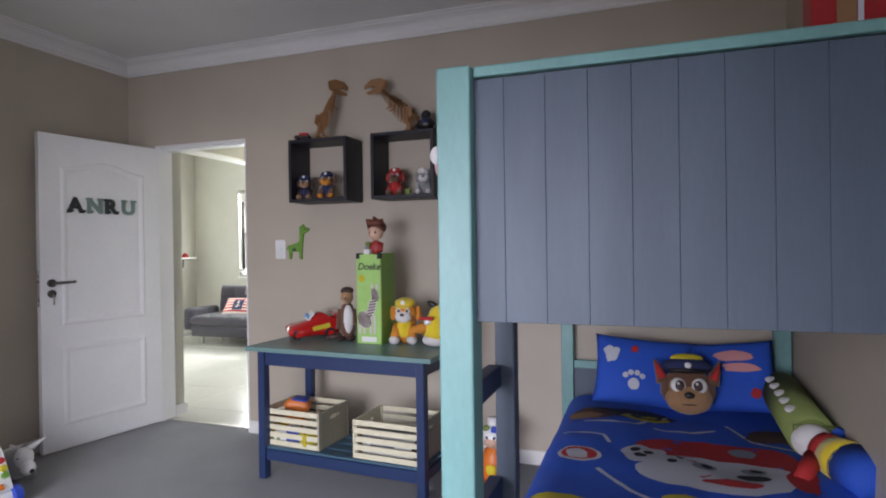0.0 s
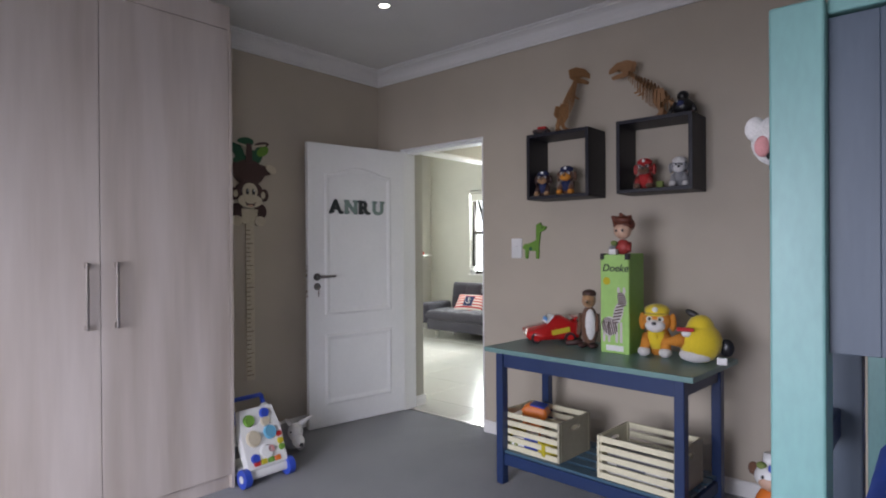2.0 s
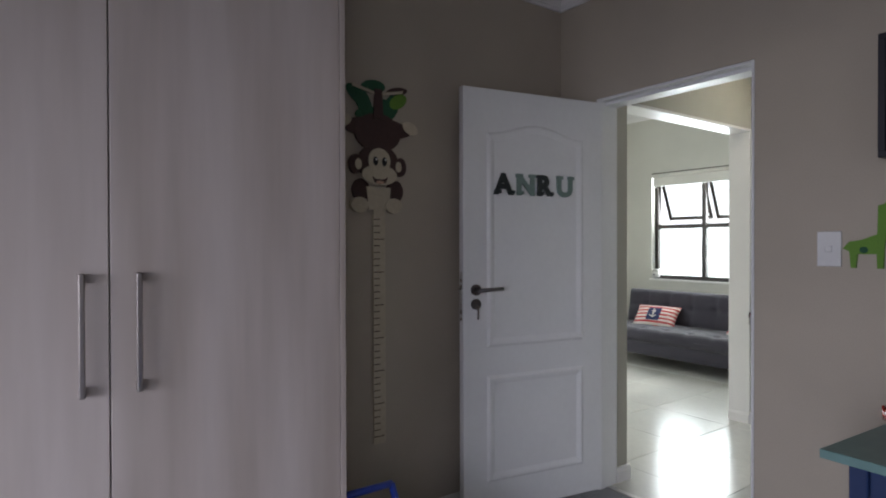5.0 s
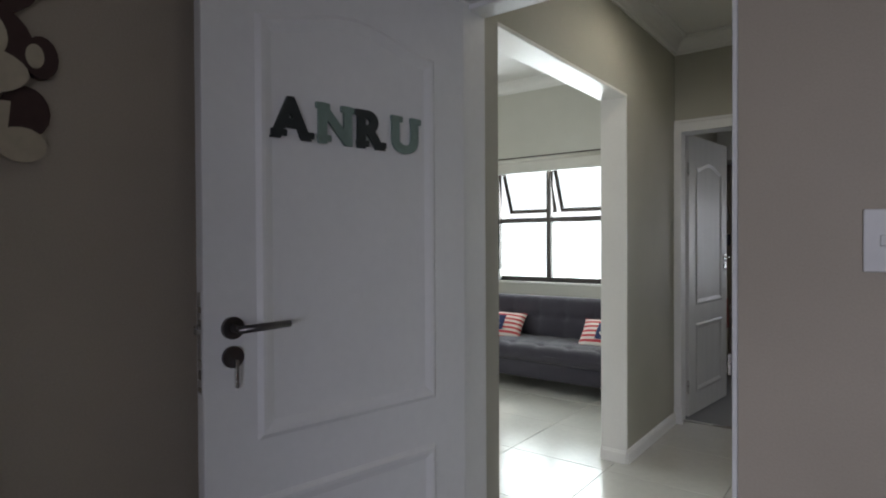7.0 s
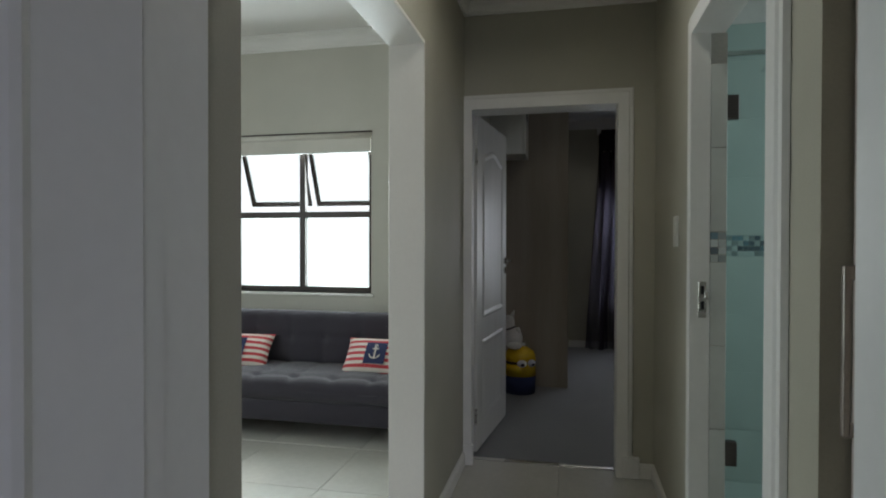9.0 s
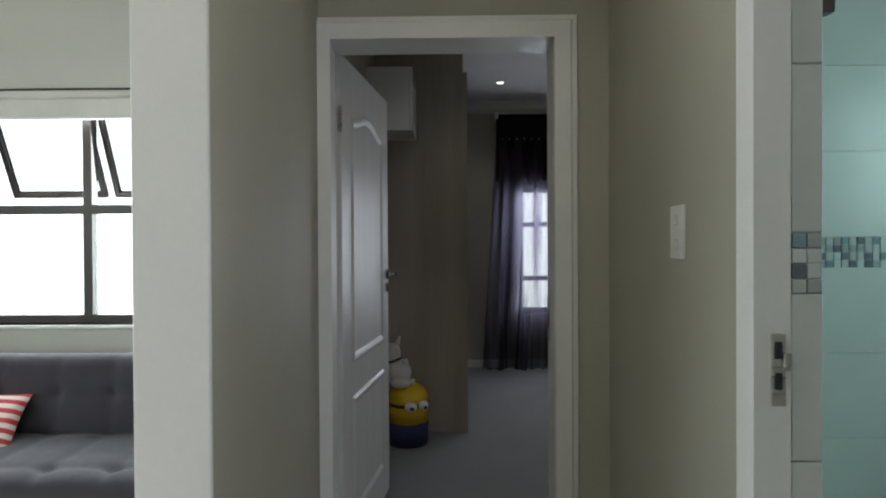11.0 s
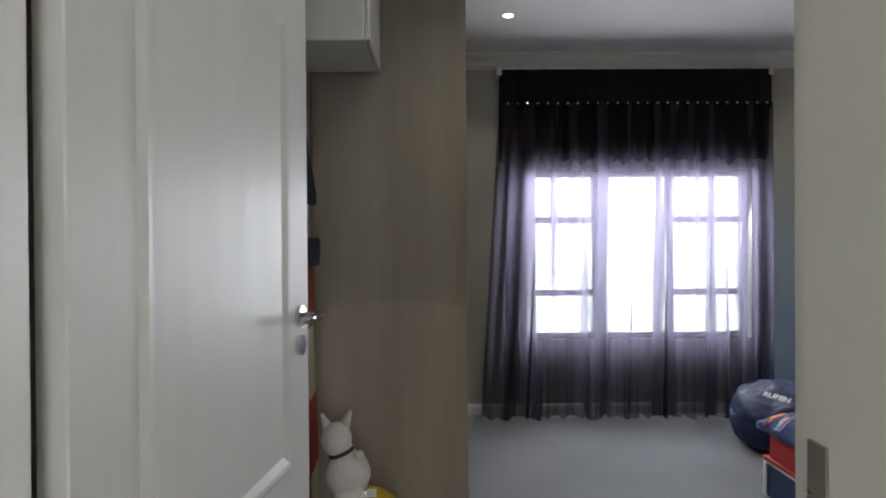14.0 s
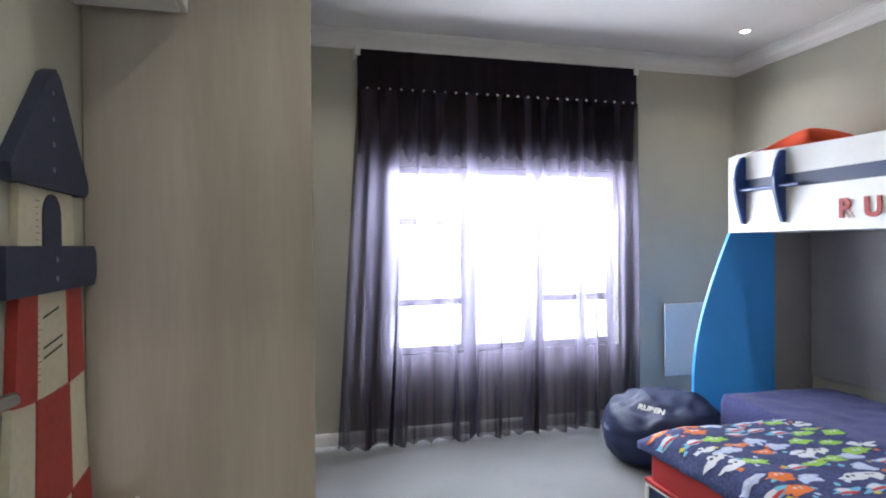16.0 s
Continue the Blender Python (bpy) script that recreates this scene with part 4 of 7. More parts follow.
def pillow(name, m, w, d, h, mat, label, motifs=(), seed=0.0):
    p = thing(name, m, label, "pillow")
    part("cover", cushion_mesh(w, d, h, 20, 2.8, seed), mat, p, smooth=True)

    def top(x, y):
        u, v = min(1, abs(2 * x / w)), min(1, abs(2 * y / d))
        return h / 2 * (max(0, (1 - u ** 2.8)) * max(0, (1 - v ** 2.8))) ** 0.5 * 1.1 + 0.001

    for mt, cx, cy, outline in motifs:
        print_shape(p, mt, cx, cy, outline, top, 0.004)
    return p


# two printed pillows against the headboard
paw = [(WHITEPRINT, -0.06, -0.09, wobble(0.028, 14, 0.1)), (WHITEPRINT, -0.10, -0.05, wobble(0.014, 12, 0.1)), (WHITEPRINT, -0.075, -0.035, wobble(0.014, 12, 0.1)), (WHITEPRINT, -0.045, -0.035, wobble(0.014, 12, 0.1)), (WHITEPRINT, -0.02, -0.05, wobble(0.014, 12, 0.1))]
pillow("pillow", pose(3.665, -0.25, 0.625, 60, 5, 6), 0.50, 0.36, 0.13, BLUEFAB, "blue printed pillow propped against the headboard", paw + [(WHITEPRINT, -0.17, 0.06, wobble(0.05, 16, 0.5, 3.0, 0.7, 0.9)), (REDPRINT, -0.06, 0.09, wobble(0.018, 10, 0.5, 2.0))], 1.0)
pillow("pillow", pose(4.02, -0.22, 0.615, 60, -6, -7), 0.48, 0.36, 0.13, BLUEFAB, "blue printed pillow propped against the headboard", [(PINK, 0.07, 0.08, wobble(0.055, 16, 0.4, 6.0, 1.5, 0.45)), (PINK, 0.09, 0.02, wobble(0.055, 16, 0.4, 7.0, 1.5, 0.4)), (REDPRINT, 0.14, -0.1, wobble(0.022, 10, 0.5, 2.0))], 2.0)
toy("dog_head_cushion", [("ball", BROWN, (0, 0, 0), (0.125, 0.05, 0.10)), ("ball", TAN, (0, -0.022, -0.045), (0.105, 0.045, 0.07)), ("ball", TAN, (-0.045, -0.03, 0.01), (0.042, 0.03, 0.04)), ("ball", TAN, (0.045, -0.03, 0.01), (0.042, 0.03, 0.04)),
    ("ball", WHITEPL, (-0.046, -0.048, 0.015), (0.034, 0.016, 0.034)), ("ball", WHITEPL, (0.046, -0.048, 0.015), (0.034, 0.016, 0.034)), ("ball", DARKBROWN, (-0.04, -0.060, 0.013), (0.021, 0.007, 0.024)), ("ball", DARKBROWN, (0.04, -0.060, 0.013), (0.021, 0.007, 0.024)), ("ball", WHITEPL, (-0.046, -0.0665, 0.022), (0.006, 0.002, 0.006)), ("ball", WHITEPL, (0.034, -0.0665, 0.022), (0.006, 0.002, 0.006)), ("ball", DARKBROWN, (0, -0.058, -0.072), (0.036, 0.010, 0.004)), ("ball", BLACKPL, (0, -0.064, -0.03), (0.024, 0.012, 0.016)),
    ("ball", NAVYFAB, (0, -0.005, 0.105), (0.115, 0.05, 0.042)), ("ball", BLACKPL, (0, -0.04, 0.082), (0.1, 0.035, 0.012)), ("ball", YELLOWPRINT, (0.0, 0.0, 0.145), (0.075, 0.04, 0.022)), ("cyl", BROWN, 0.034, 0.006, (-0.105, 0, 0.03), (-0.145, 0, 0.135)), ("cyl", BROWN, 0.034, 0.006, (0.105, 0, 0.03), (0.145, 0, 0.135)), ("cyl", REDFAB, 0.022, 0.004, (-0.11, -0.018, 0.045), (-0.141, -0.012, 0.12)), ("cyl", REDFAB, 0.022, 0.004, (0.11, -0.018, 0.045), (0.141, -0.012, 0.12)), ("ball", WHITEPL, (0, -0.05, 0.107), (0.016, 0.01, 0.014))],
    pose(3.855, -0.40, 0.585, -16, 0, 3), "brown plush dog-head cushion wearing a navy cap", "cushion")
# bolster and rag doll along the wall
bo = thing("bolster", pose(4.265, -0.22, 0.575, 4, 0, 0), "olive green patterned roll cushion lying along the wall", "cushion")
bm = cyl(0.085, 0.085, (0, 0, 0), (0.0, -0.62, 0.0), 28)
bmesh.ops.bevel(bm, geom=[e for e in bm.edges if e.calc_face_angle(0) > 1.0], offset=0.02, segments=3, affect="EDGES")
part("cover", bm, OLIVE, bo, smooth=True)
for i in range(5):
    part("white_patch", ball((-0.045, -0.09 - i * 0.1, 0.065), (0.028, 0.034, 0.014), 12), WHITEFAB, bo, "white printed oval", True)
toy("rag_doll", [("ball", WHITEFAB, (0, 0, 0), (0.085, 0.07, 0.075)), ("cyl", REDFAB, 0.075, 0.085, (0.02, -0.05, -0.01), (0.05, -0.1, -0.02)), ("cyl", YELLOW, 0.085, 0.1, (0.05, -0.1, -0.02), (0.09, -0.19, -0.03)), ("cyl", BLUEFAB, 0.1, 0.085, (0.09, -0.19, -0.03), (0.14, -0.34, -0.05)), ("cyl", REDFAB, 0.04, 0.032, (-0.02, -0.1, -0.04), (-0.1, -0.25, -0.09)), ("ball", BLUEFAB, (0.1, 0.03, 0.035), (0.035, 0.03, 0.03)), ("cyl", OLIVE, 0.016, 0.016, (-0.07, 0.02, 0.05), (0.1, 0.03, 0.05))],
    pose(4.255, -0.87, 0.53) @ Matrix.Scale(0.84, 4), "stuffed doll with red collar, yellow and blue body", "doll")
# boxes on the capping rail
gb = thing("game_box", pose(4.045, -2.13, 1.64), "red cardboard game box standing on the bunk's capping rail", "box")
part("carton", box(-0.075, 0.05, -0.0, 0.06, 0, 0.20, 0.002), material("red_card", (0.30, 0.012, 0.016), 0.4), gb)
part("picture", box(-0.035, -0.005, -0.002, 0.0, 0.0, 0.17), TANPRINT, gb, "brown and white printed picture")
part("picture", box(-0.003, 0.006, -0.002, 0.0, 0.01, 0.12), WHITEPRINT, gb)
gy = thing("game_box", pose(4.21, -2.135, 1.64), "yellow cardboard game box with a red badge", "box")
part("carton", box(-0.113, 0.11, 0, 0.05, 0, 0.22, 0.002), material("yellow_card", (0.55, 0.40, 0.02), 0.4), gy)
bm = bmesh.new()
plate(bm, [(0, -0.105), (0.05, -0.05), (0.06, 0.03), (0.0, 0.07), (-0.06, 0.03), (-0.05, -0.05)], 0.002, lambda u, v, d: (u - 0.03, -d, 0.12 + v))
part("badge", bm, REDPRINT, gy, "red shield badge")
toy("hanging_plush", [("ball", WHITEFAB, (0, 0, 0), (0.06, 0.06, 0.07)), ("ball", WHITEFAB, (-0.045, -0.02, 0.035), (0.028, 0.02, 0.035)), ("ball", PINK, (-0.02, -0.05, -0.02), (0.022, 0.016, 0.03)), ("ball", BLACKPL, (0.005, -0.055, -0.05), (0.016, 0.012, 0.012)), ("ball", NAVYFAB, (0.015, 0, -0.075), (0.03, 0.03, 0.03)), ("cyl", WHITEFAB, 0.004, 0.004, (0.02, 0, 0.05), (0.05, 0.0, 0.13))],
    pose(3.258, -2.08, 1.462) @ Matrix.Scale(0.62, 4), "white plush head with pink markings hung on the bunk's side")


# ---- first bedroom: table with crates and toys ----
TX0, TX1, TY0, TY1, TZ = 1.575, 2.70, -0.69, -0.14, 0.735
TM = Matrix.Translation((1.575, -0.69, 0)) @ pose(0, 0, 0, 0, 0, -3.5) @ Matrix.Translation((-1.575, 0.66, 0))
tb = thing("side_table", Matrix.Translation((1.575, -0.69, 0)) @ pose(0, 0, 0, 0, 0, -3.5) @ Matrix.Translation((-1.575, 0.69, 0)), "navy side table with grey-green top and slatted shelf", "table")
part("tabletop", box(TX0, TX1, TY0, TY1, TZ - 0.025, TZ, 0.003, 2), TEALTOP, tb, "grey-green painted top")
for x in (TX0 + 0.058, TX1 - 0.094):
    for y in (TY0 + 0.03, TY1 - 0.09):
        part("leg", box(x, x + 0.044, y, y + 0.05, 0, TZ - 0.026, 0.003), NAVY, tb)
for y in (TY0 + 0.042, TY1 - 0.062):
    part("apron", box(TX0 + 0.1025, TX1 - 0.0945, y, y + 0.022, TZ - 0.105, TZ - 0.026, 0.002), NAVY, tb)
    part("lower_rail", box(TX0 + 0.1025, TX1 - 0.0945, y, y + 0.022, 0.105, 0.165, 0.002), NAVY, tb)
for x in (TX0 + 0.068, TX1 - 0.084):
    part("side_apron", box(x, x + 0.022, TY0 + 0.09, TY1 - 0.09, TZ - 0.105, TZ - 0.026, 0.002), NAVY, tb)
    part("side_rail", box(x, x + 0.022, TY0 + 0.09, TY1 - 0.09, 0.105, 0.155, 0.002), NAVY, tb)
for i in range(5):
    y = TY0 + 0.05 + i * 0.095
    part("shelf_slat", box(TX0 + 0.075, TX1 - 0.07, y, y + 0.07, 0.166, 0.180, 0.002), material("teal_navy_slat", (0.05, 0.11, 0.16), 0.45, grain=0.06), tb, "blue-green shelf slat")


def crate(m, label):
    c = thing("crate", m, label, "crate", "slatted crates on the table shelf")
    w, d, h = 0.38, 0.30, 0.20
    bm = bmesh.new()
    for x, s in ((0, 1), (w - 0.012, -1)):
        e = bmesh.new()
        outline = [(0, 0), (d, 0), (d, h), (0, h)]
        hole = oval(d / 2, h * 0.76, 0.048, 0.016, 16)
        to = lambda u, v, k, x=x: (x + k, u, v)
        for side in (0, 1):
            k = 0.012 * side
            ov = [e.verts.new(to(u, v, k)) for u, v in outline]
            hv = [e.verts.new(to(u, v, k)) for u, v in hole]
            es = [e.edges.new((ov[i], ov[(i + 1) % 4])) for i in range(4)] + [e.edges.new((hv[i], hv[(i + 1) % 16])) for i in range(16)]
            bmesh.ops.triangle_fill(e, edges=es, use_beauty=True)
            if side == 0:
                o0, h0 = ov, hv
        for a, b in ((o0, ov), (h0, hv)):
            for i in range(len(a)):
                j = (i + 1) % len(a)
                e.faces.new((a[i], a[j], b[j], b[i]))
        bmesh.ops.recalc_face_normals(e, faces=e.faces)
        # right end takes the darkened cream, so its shade is painted in
        part("end_board", e, CREAMSHADED if s < 0 else CREAM, c, "end board with a hand hole")
    for y in (0, d - 0.01):
        for z in (0.0, 0.043, 0.086, 0.129, 0.172):
            part("slat", box(0.0125, w - 0.0125, y, y + 0.01, z, z + 0.028, 0.0015), CREAM, c)
        for x in (0.0, w - 0.018):
            part("corner_post", box(x + 0.0005, x + 0.018, y + (0.0105 if y == 0 else -0.012), y + (0.022 if y == 0 else -0.0005), 0.002, h - 0.002), CREAM, c)
    part("base", box(0.013, w - 0.013, 0.011, d - 0.011, 0.004, 0.012), CREAM, c)
    bm.free()
    return c


CZ = 0.181
crate(TM @ pose(1.625, -0.585, CZ), "cream slatted wooden crate holding toys")
crate(TM @ pose(2.225, -0.60, CZ), "cream slatted wooden crate holding books")
pk = thing("packet", TM @ pose(1.72, -0.42, CZ + 0.013, 0, 8, 20), "orange and blue foil packet standing in the crate", "packet")
part("pouch", cushion_mesh(0.15, 0.1, 0.08, 12, 4), ORANGE, pk, smooth=True).matrix_local = pose(0, 0, 0.17, 0, 0, 0)
part("band", box(-0.06, 0.05, -0.045, 0.045, 0.0, 0.14, 0.01, 2), ORANGE, pk, "orange packet body")
part("label_panel", box(-0.03, 0.055, -0.048, 0.047, 0.205, 0.214, 0.003), BLUEPL, pk, "blue printed label")
RNG = random.Random(4)
for i in range(9):
    x, y = 1.66 + RNG.random() * 0.28, -0.56 + RNG.random() * 0.2
    s = 0.03 + RNG.random() * 0.02
    solo("toy_block", box(-s, s, -s * 0.8, s * 0.8, 0, s * 1.6, 0.006, 2), (WHITEPL, YELLOWPRINT, BLUEPL, OLIVE, WHITEPL)[i % 5], "small plastic toy piece lying in the crate", "toy", m=TM @ pose(x, y, CZ + 0.013 + (i % 2) * 0.0, 0, 0, RNG.random() * 90), group="toy pieces in the crate")
for i, (z, w, mat) in enumerate(((0.013, 0.30, WHITEPL), (0.045, 0.29, WHITEPL), (0.08, 0.31, material("grey_card", (0.3, 0.3, 0.31), 0.6)))):
    b = thing("book", TM @ pose(2.25, -0.55, CZ + z), "flat white boxed game lying in the crate", "box", "flat boxes in the crate")
    part("cover", box(0, w, 0, 0.22, 0, 0.03, 0.002), mat, b)
    part("printed_strip", box(0.05, w - 0.1, -0.0015, 0.0, 0.009, 0.02), GREYPRINT, b)

# what stands on the table
car = thing("toy_car", TM @ pose(1.745, -0.27, TZ, 0, 0, 46) @ Matrix.Diagonal((1.15, 1.25, 1.1, 1.0)), "glossy red toy racing car with yellow flashes", "toy car")
bm = bmesh.new()
g = []
for i, (x, w, zb, zt) in enumerate(((-0.13, 0.07, 0.035, 0.055), (-0.12, 0.1, 0.022, 0.075), (-0.06, 0.115, 0.02, 0.088), (-0.03, 0.11, 0.02, 0.094), (0.0, 0.09, 0.02, 0.135), (0.045, 0.085, 0.02, 0.14), (0.09, 0.105, 0.02, 0.115), (0.125, 0.1, 0.03, 0.11), (0.13, 0.08, 0.04, 0.1))):
    g.append([bm.verts.new((x, y, z)) for y, z in ((-w, zb), (-w * 1.05, zb + 0.03), (-w * 0.85, zt * 0.85), (-w * 0.5, zt), (w * 0.5, zt), (w * 0.85, zt * 0.85), (w * 1.05, zb + 0.03), (w, zb))])
for a, b in zip(g, g[1:]):
    for i in range(8):
        j = (i + 1) % 8
        bm.faces.new((a[i], a[j], b[j], b[i]))
bm.faces.new(g[0]), bm.faces.new(g[-1][::-1])
bmesh.ops.scale(bm, vec=(1, 0.7, 1), verts=bm.verts)
bmesh.ops.recalc_face_normals(bm, faces=bm.faces)
part("body", bm, REDPL, car, smooth=True)
part("windscreen", box(-0.018, -0.010, -0.055, 0.055, -0.004, 0.05, 0.004, 2, pose(-0.016, 0, 0.094, 0, 40, 0)), WHITEPL, car, "white windscreen with eyes")
for y in (-0.02, 0.02):
    part("eye", ball((-0.026, y, 0.118), (0.006, 0.012, 0.014), 10), material("sky_blue_dot", (0.1, 0.3, 0.6), 0.4), car)
for x in (-0.085, 0.08):
    for y in (-0.066, 0.066):
        wheel = part("wheel", cyl(0.027, 0.027, (x, y - 0.012, 0.03), (x, y + 0.012, 0.03), 20), BLACKPL, car)
        part("rim", cyl(0.016, 0.016, (x, y - 0.0135, 0.03), (x, y + 0.0135, 0.03), 14), REDPL, wheel)
for y in (-0.081, 0.081):
    part("flash", box(0.0, 0.09, y - 0.001, y + 0.001, 0.045, 0.07, 0.0, 1, pose(0, 0, 0, 0, -12, 0)), YELLOWPRINT, car, "yellow painted flash")
part("spoiler", box(0.105, 0.135, -0.06, 0.06, 0.125, 0.132, 0.002), REDPL, car)
part("spoiler_post", box(0.112, 0.122, -0.03, 0.03, 0.105, 0.126, 0.001), REDPL, car)

toy("plush_meerkat", [("ball", BROWN, (0, 0, 0.10), (0.045, 0.04, 0.10)), ("ball", WHITEFAB, (0.01, -0.025, 0.11), (0.028, 0.02, 0.075)), ("ball", TAN, (0, -0.005, 0.225), (0.034, 0.034, 0.038)), ("ball", DARKBROWN, (0, 0.002, 0.255), (0.034, 0.034, 0.022)), ("ball", TAN, (0.0, -0.035, 0.218), (0.014, 0.018, 0.012)), ("ball", BLACKPL, (0, -0.053, 0.22), 0.005), ("cyl", BROWN, 0.014, 0.01, (-0.035, -0.01, 0.16), (-0.045, -0.03, 0.06)), ("cyl", BROWN, 0.014, 0.01, (0.035, -0.01, 0.16), (0.045, -0.03, 0.08)), ("ball", DARKBROWN, (-0.025, -0.035, 0.012), (0.022, 0.04, 0.012)), ("ball", DARKBROWN, (0.025, -0.035, 0.012), (0.022, 0.04, 0.012)), ("cyl", DARKBROWN, 0.014, 0.012, (-0.02, 0.03, 0.02), (-0.11, -0.01, 0.012))],
    TM @ pose(2.0, -0.28, TZ, 0, 0, 20) @ Matrix.Scale(1.12, 4), "brown and cream plush meerkat standing on the table")

gbx = thing("bag_dispenser", TM @ pose(2.12, -0.37, TZ), "lime green wooden dispenser box with painted zebra", "dispenser")
part("front", box(0, 0.155, 0.0, 0.012, 0.0, 0.50, 0.002), LIME, gbx, "lime front board in its lit tone")
# boards behind the front carry their shade in the paint colour
part("side_board", box(0, 0.012, 0.0125, 0.165, 0.0, 0.505, 0.002), LIMESHADED, gbx)
part("side_board", box(0.143, 0.155, 0.0125, 0.165, 0.0, 0.505, 0.002), LIMESHADED, gbx)
part("back_board", box(0.0125, 0.1425, 0.153, 0.165, 0.0, 0.505, 0.002), LIMESHADED, gbx)
part("bottom", box(0.0125, 0.1425, 0.0125, 0.1525, 0.0, 0.012), LIMESHADED, gbx)
part("top", box(0.0125, 0.1425, 0.0125, 0.1525, 0.485, 0.497), LIMESHADED, gbx)
for x in (0.0, 0.135):
    part("corner_bracket", box(x - 0.001, x + 0.021, -0.003, 0.02, 0.475, 0.506, 0.002), BLACKPL, gbx, "black metal corner")
part("slot", box(0.03, 0.125, -0.0015, 0.0, 0.012, 0.04, 0.0), WHITEPL, gbx, "white dispensing slot")
words("name_lettering", "Doeke", 0.052, 0.0008, BLACKPL, gbx, pose(0.01, -0.0012, 0.415, 90, 0, 0), 0.0008, 0.25, label="black painted name lettering")
sun_bm = bmesh.new()
plate(sun_bm, oval(0.035, 0.365, 0.02, 0.02, 16), 0.001, lambda u, v, d: (u, -d, v))
part("painted_sun", sun_bm, YELLOWPRINT, gbx)
ZEBRA = material("zebra_grey_paint", (0.55, 0.50, 0.47), 0.5)
zb = bmesh.new()
ZOVALS = ((0.05, 0.135, 0.043, 0.05, 0.0), (0.098, 0.205, 0.026, 0.06, -0.25), (0.118, 0.275, 0.024, 0.038, 0.3))
for k, (cx, cy, rx, ry, turn) in enumerate(ZOVALS):
    plate(zb, oval(cx, cy, rx, ry, 18, turn), 0.0010 + 0.0002 * k, lambda u, v, d: (u, -d, v))
for x in (0.012, 0.04, 0.082, 0.106):
    add_box(zb, x, x + 0.014, -0.001, 0.0, 0.055, 0.16)
for x in (0.1, 0.13):
    plate(zb, oval(x, 0.318, 0.008, 0.02, 10), 0.001, lambda u, v, d: (u, -d, v))
zebra = part("painted_zebra", zb, ZEBRA, gbx, "painted zebra figure")
for cx, cy, rx, ry, turn in ZOVALS:
    for i in range(-3, 4):
        f = i / 3.6
        half = (1 - f * f) ** 0.5
        c, sn = math.cos(turn), math.sin(turn)
        if rx < 0.04:
            px, pz, hw, hh = cx - ry * f * sn, cy + ry * f * c, rx * half * 0.92, 0.0035
        else:
            px, pz, hw, hh = cx + rx * f, cy, 0.003, ry * half * 0.92
        part("zebra_stripe", box(-hw, hw, -0.0008, 0.0, -hh, hh, 0, 1, pose(px, -0.0016, pz, 0, -14, 0)), DARKBROWN, zebra)

HAIR = material("red_brown_vinyl", (0.12, 0.032, 0.016), 0.55, grain=0.05)
toy("vinyl_boy_figure", [("ball", LHRED, (0, 0, 0.04), (0.04, 0.03, 0.04)), ("ball", SKINTONE, (0, -0.005, 0.125), (0.046, 0.042, 0.045)), ("ball", HAIR, (0, 0.012, 0.155), (0.058, 0.048, 0.042)), ("ball", HAIR, (0.01, -0.02, 0.178), (0.05, 0.035, 0.022)), ("cyl", HAIR, 0.03, 0.004, (-0.02, -0.02, 0.175), (-0.045, -0.035, 0.2)), ("cyl", HAIR, 0.03, 0.004, (0.01, -0.02, 0.18), (0.0, -0.03, 0.215)), ("cyl", HAIR, 0.03, 0.004, (0.03, -0.01, 0.175), (0.055, -0.02, 0.2)), ("ball", BLACKPL, (-0.016, -0.043, 0.125), (0.006, 0.004, 0.008)), ("ball", BLACKPL, (0.018, -0.043, 0.125), (0.006, 0.004, 0.008)), ("box", WHITEPL, (-0.05, -0.01, -0.06, -0.03, 0.0, 0.03)), ("cyl", GREYFAB, 0.012, 0.012, (-0.035, 0, 0.06), (-0.045, -0.045, 0.03)), ("cyl", LHRED, 0.012, 0.012, (0.035, 0, 0.06), (0.045, -0.03, 0.02)), ("ball", OLIVE, (-0.03, -0.04, 0.06), (0.018, 0.014, 0.014))],
    TM @ pose(2.205, -0.29, TZ + 0.498) @ Matrix.Scale(1.0, 4), "brown-haired vinyl figure sitting on the green box", "figurine")


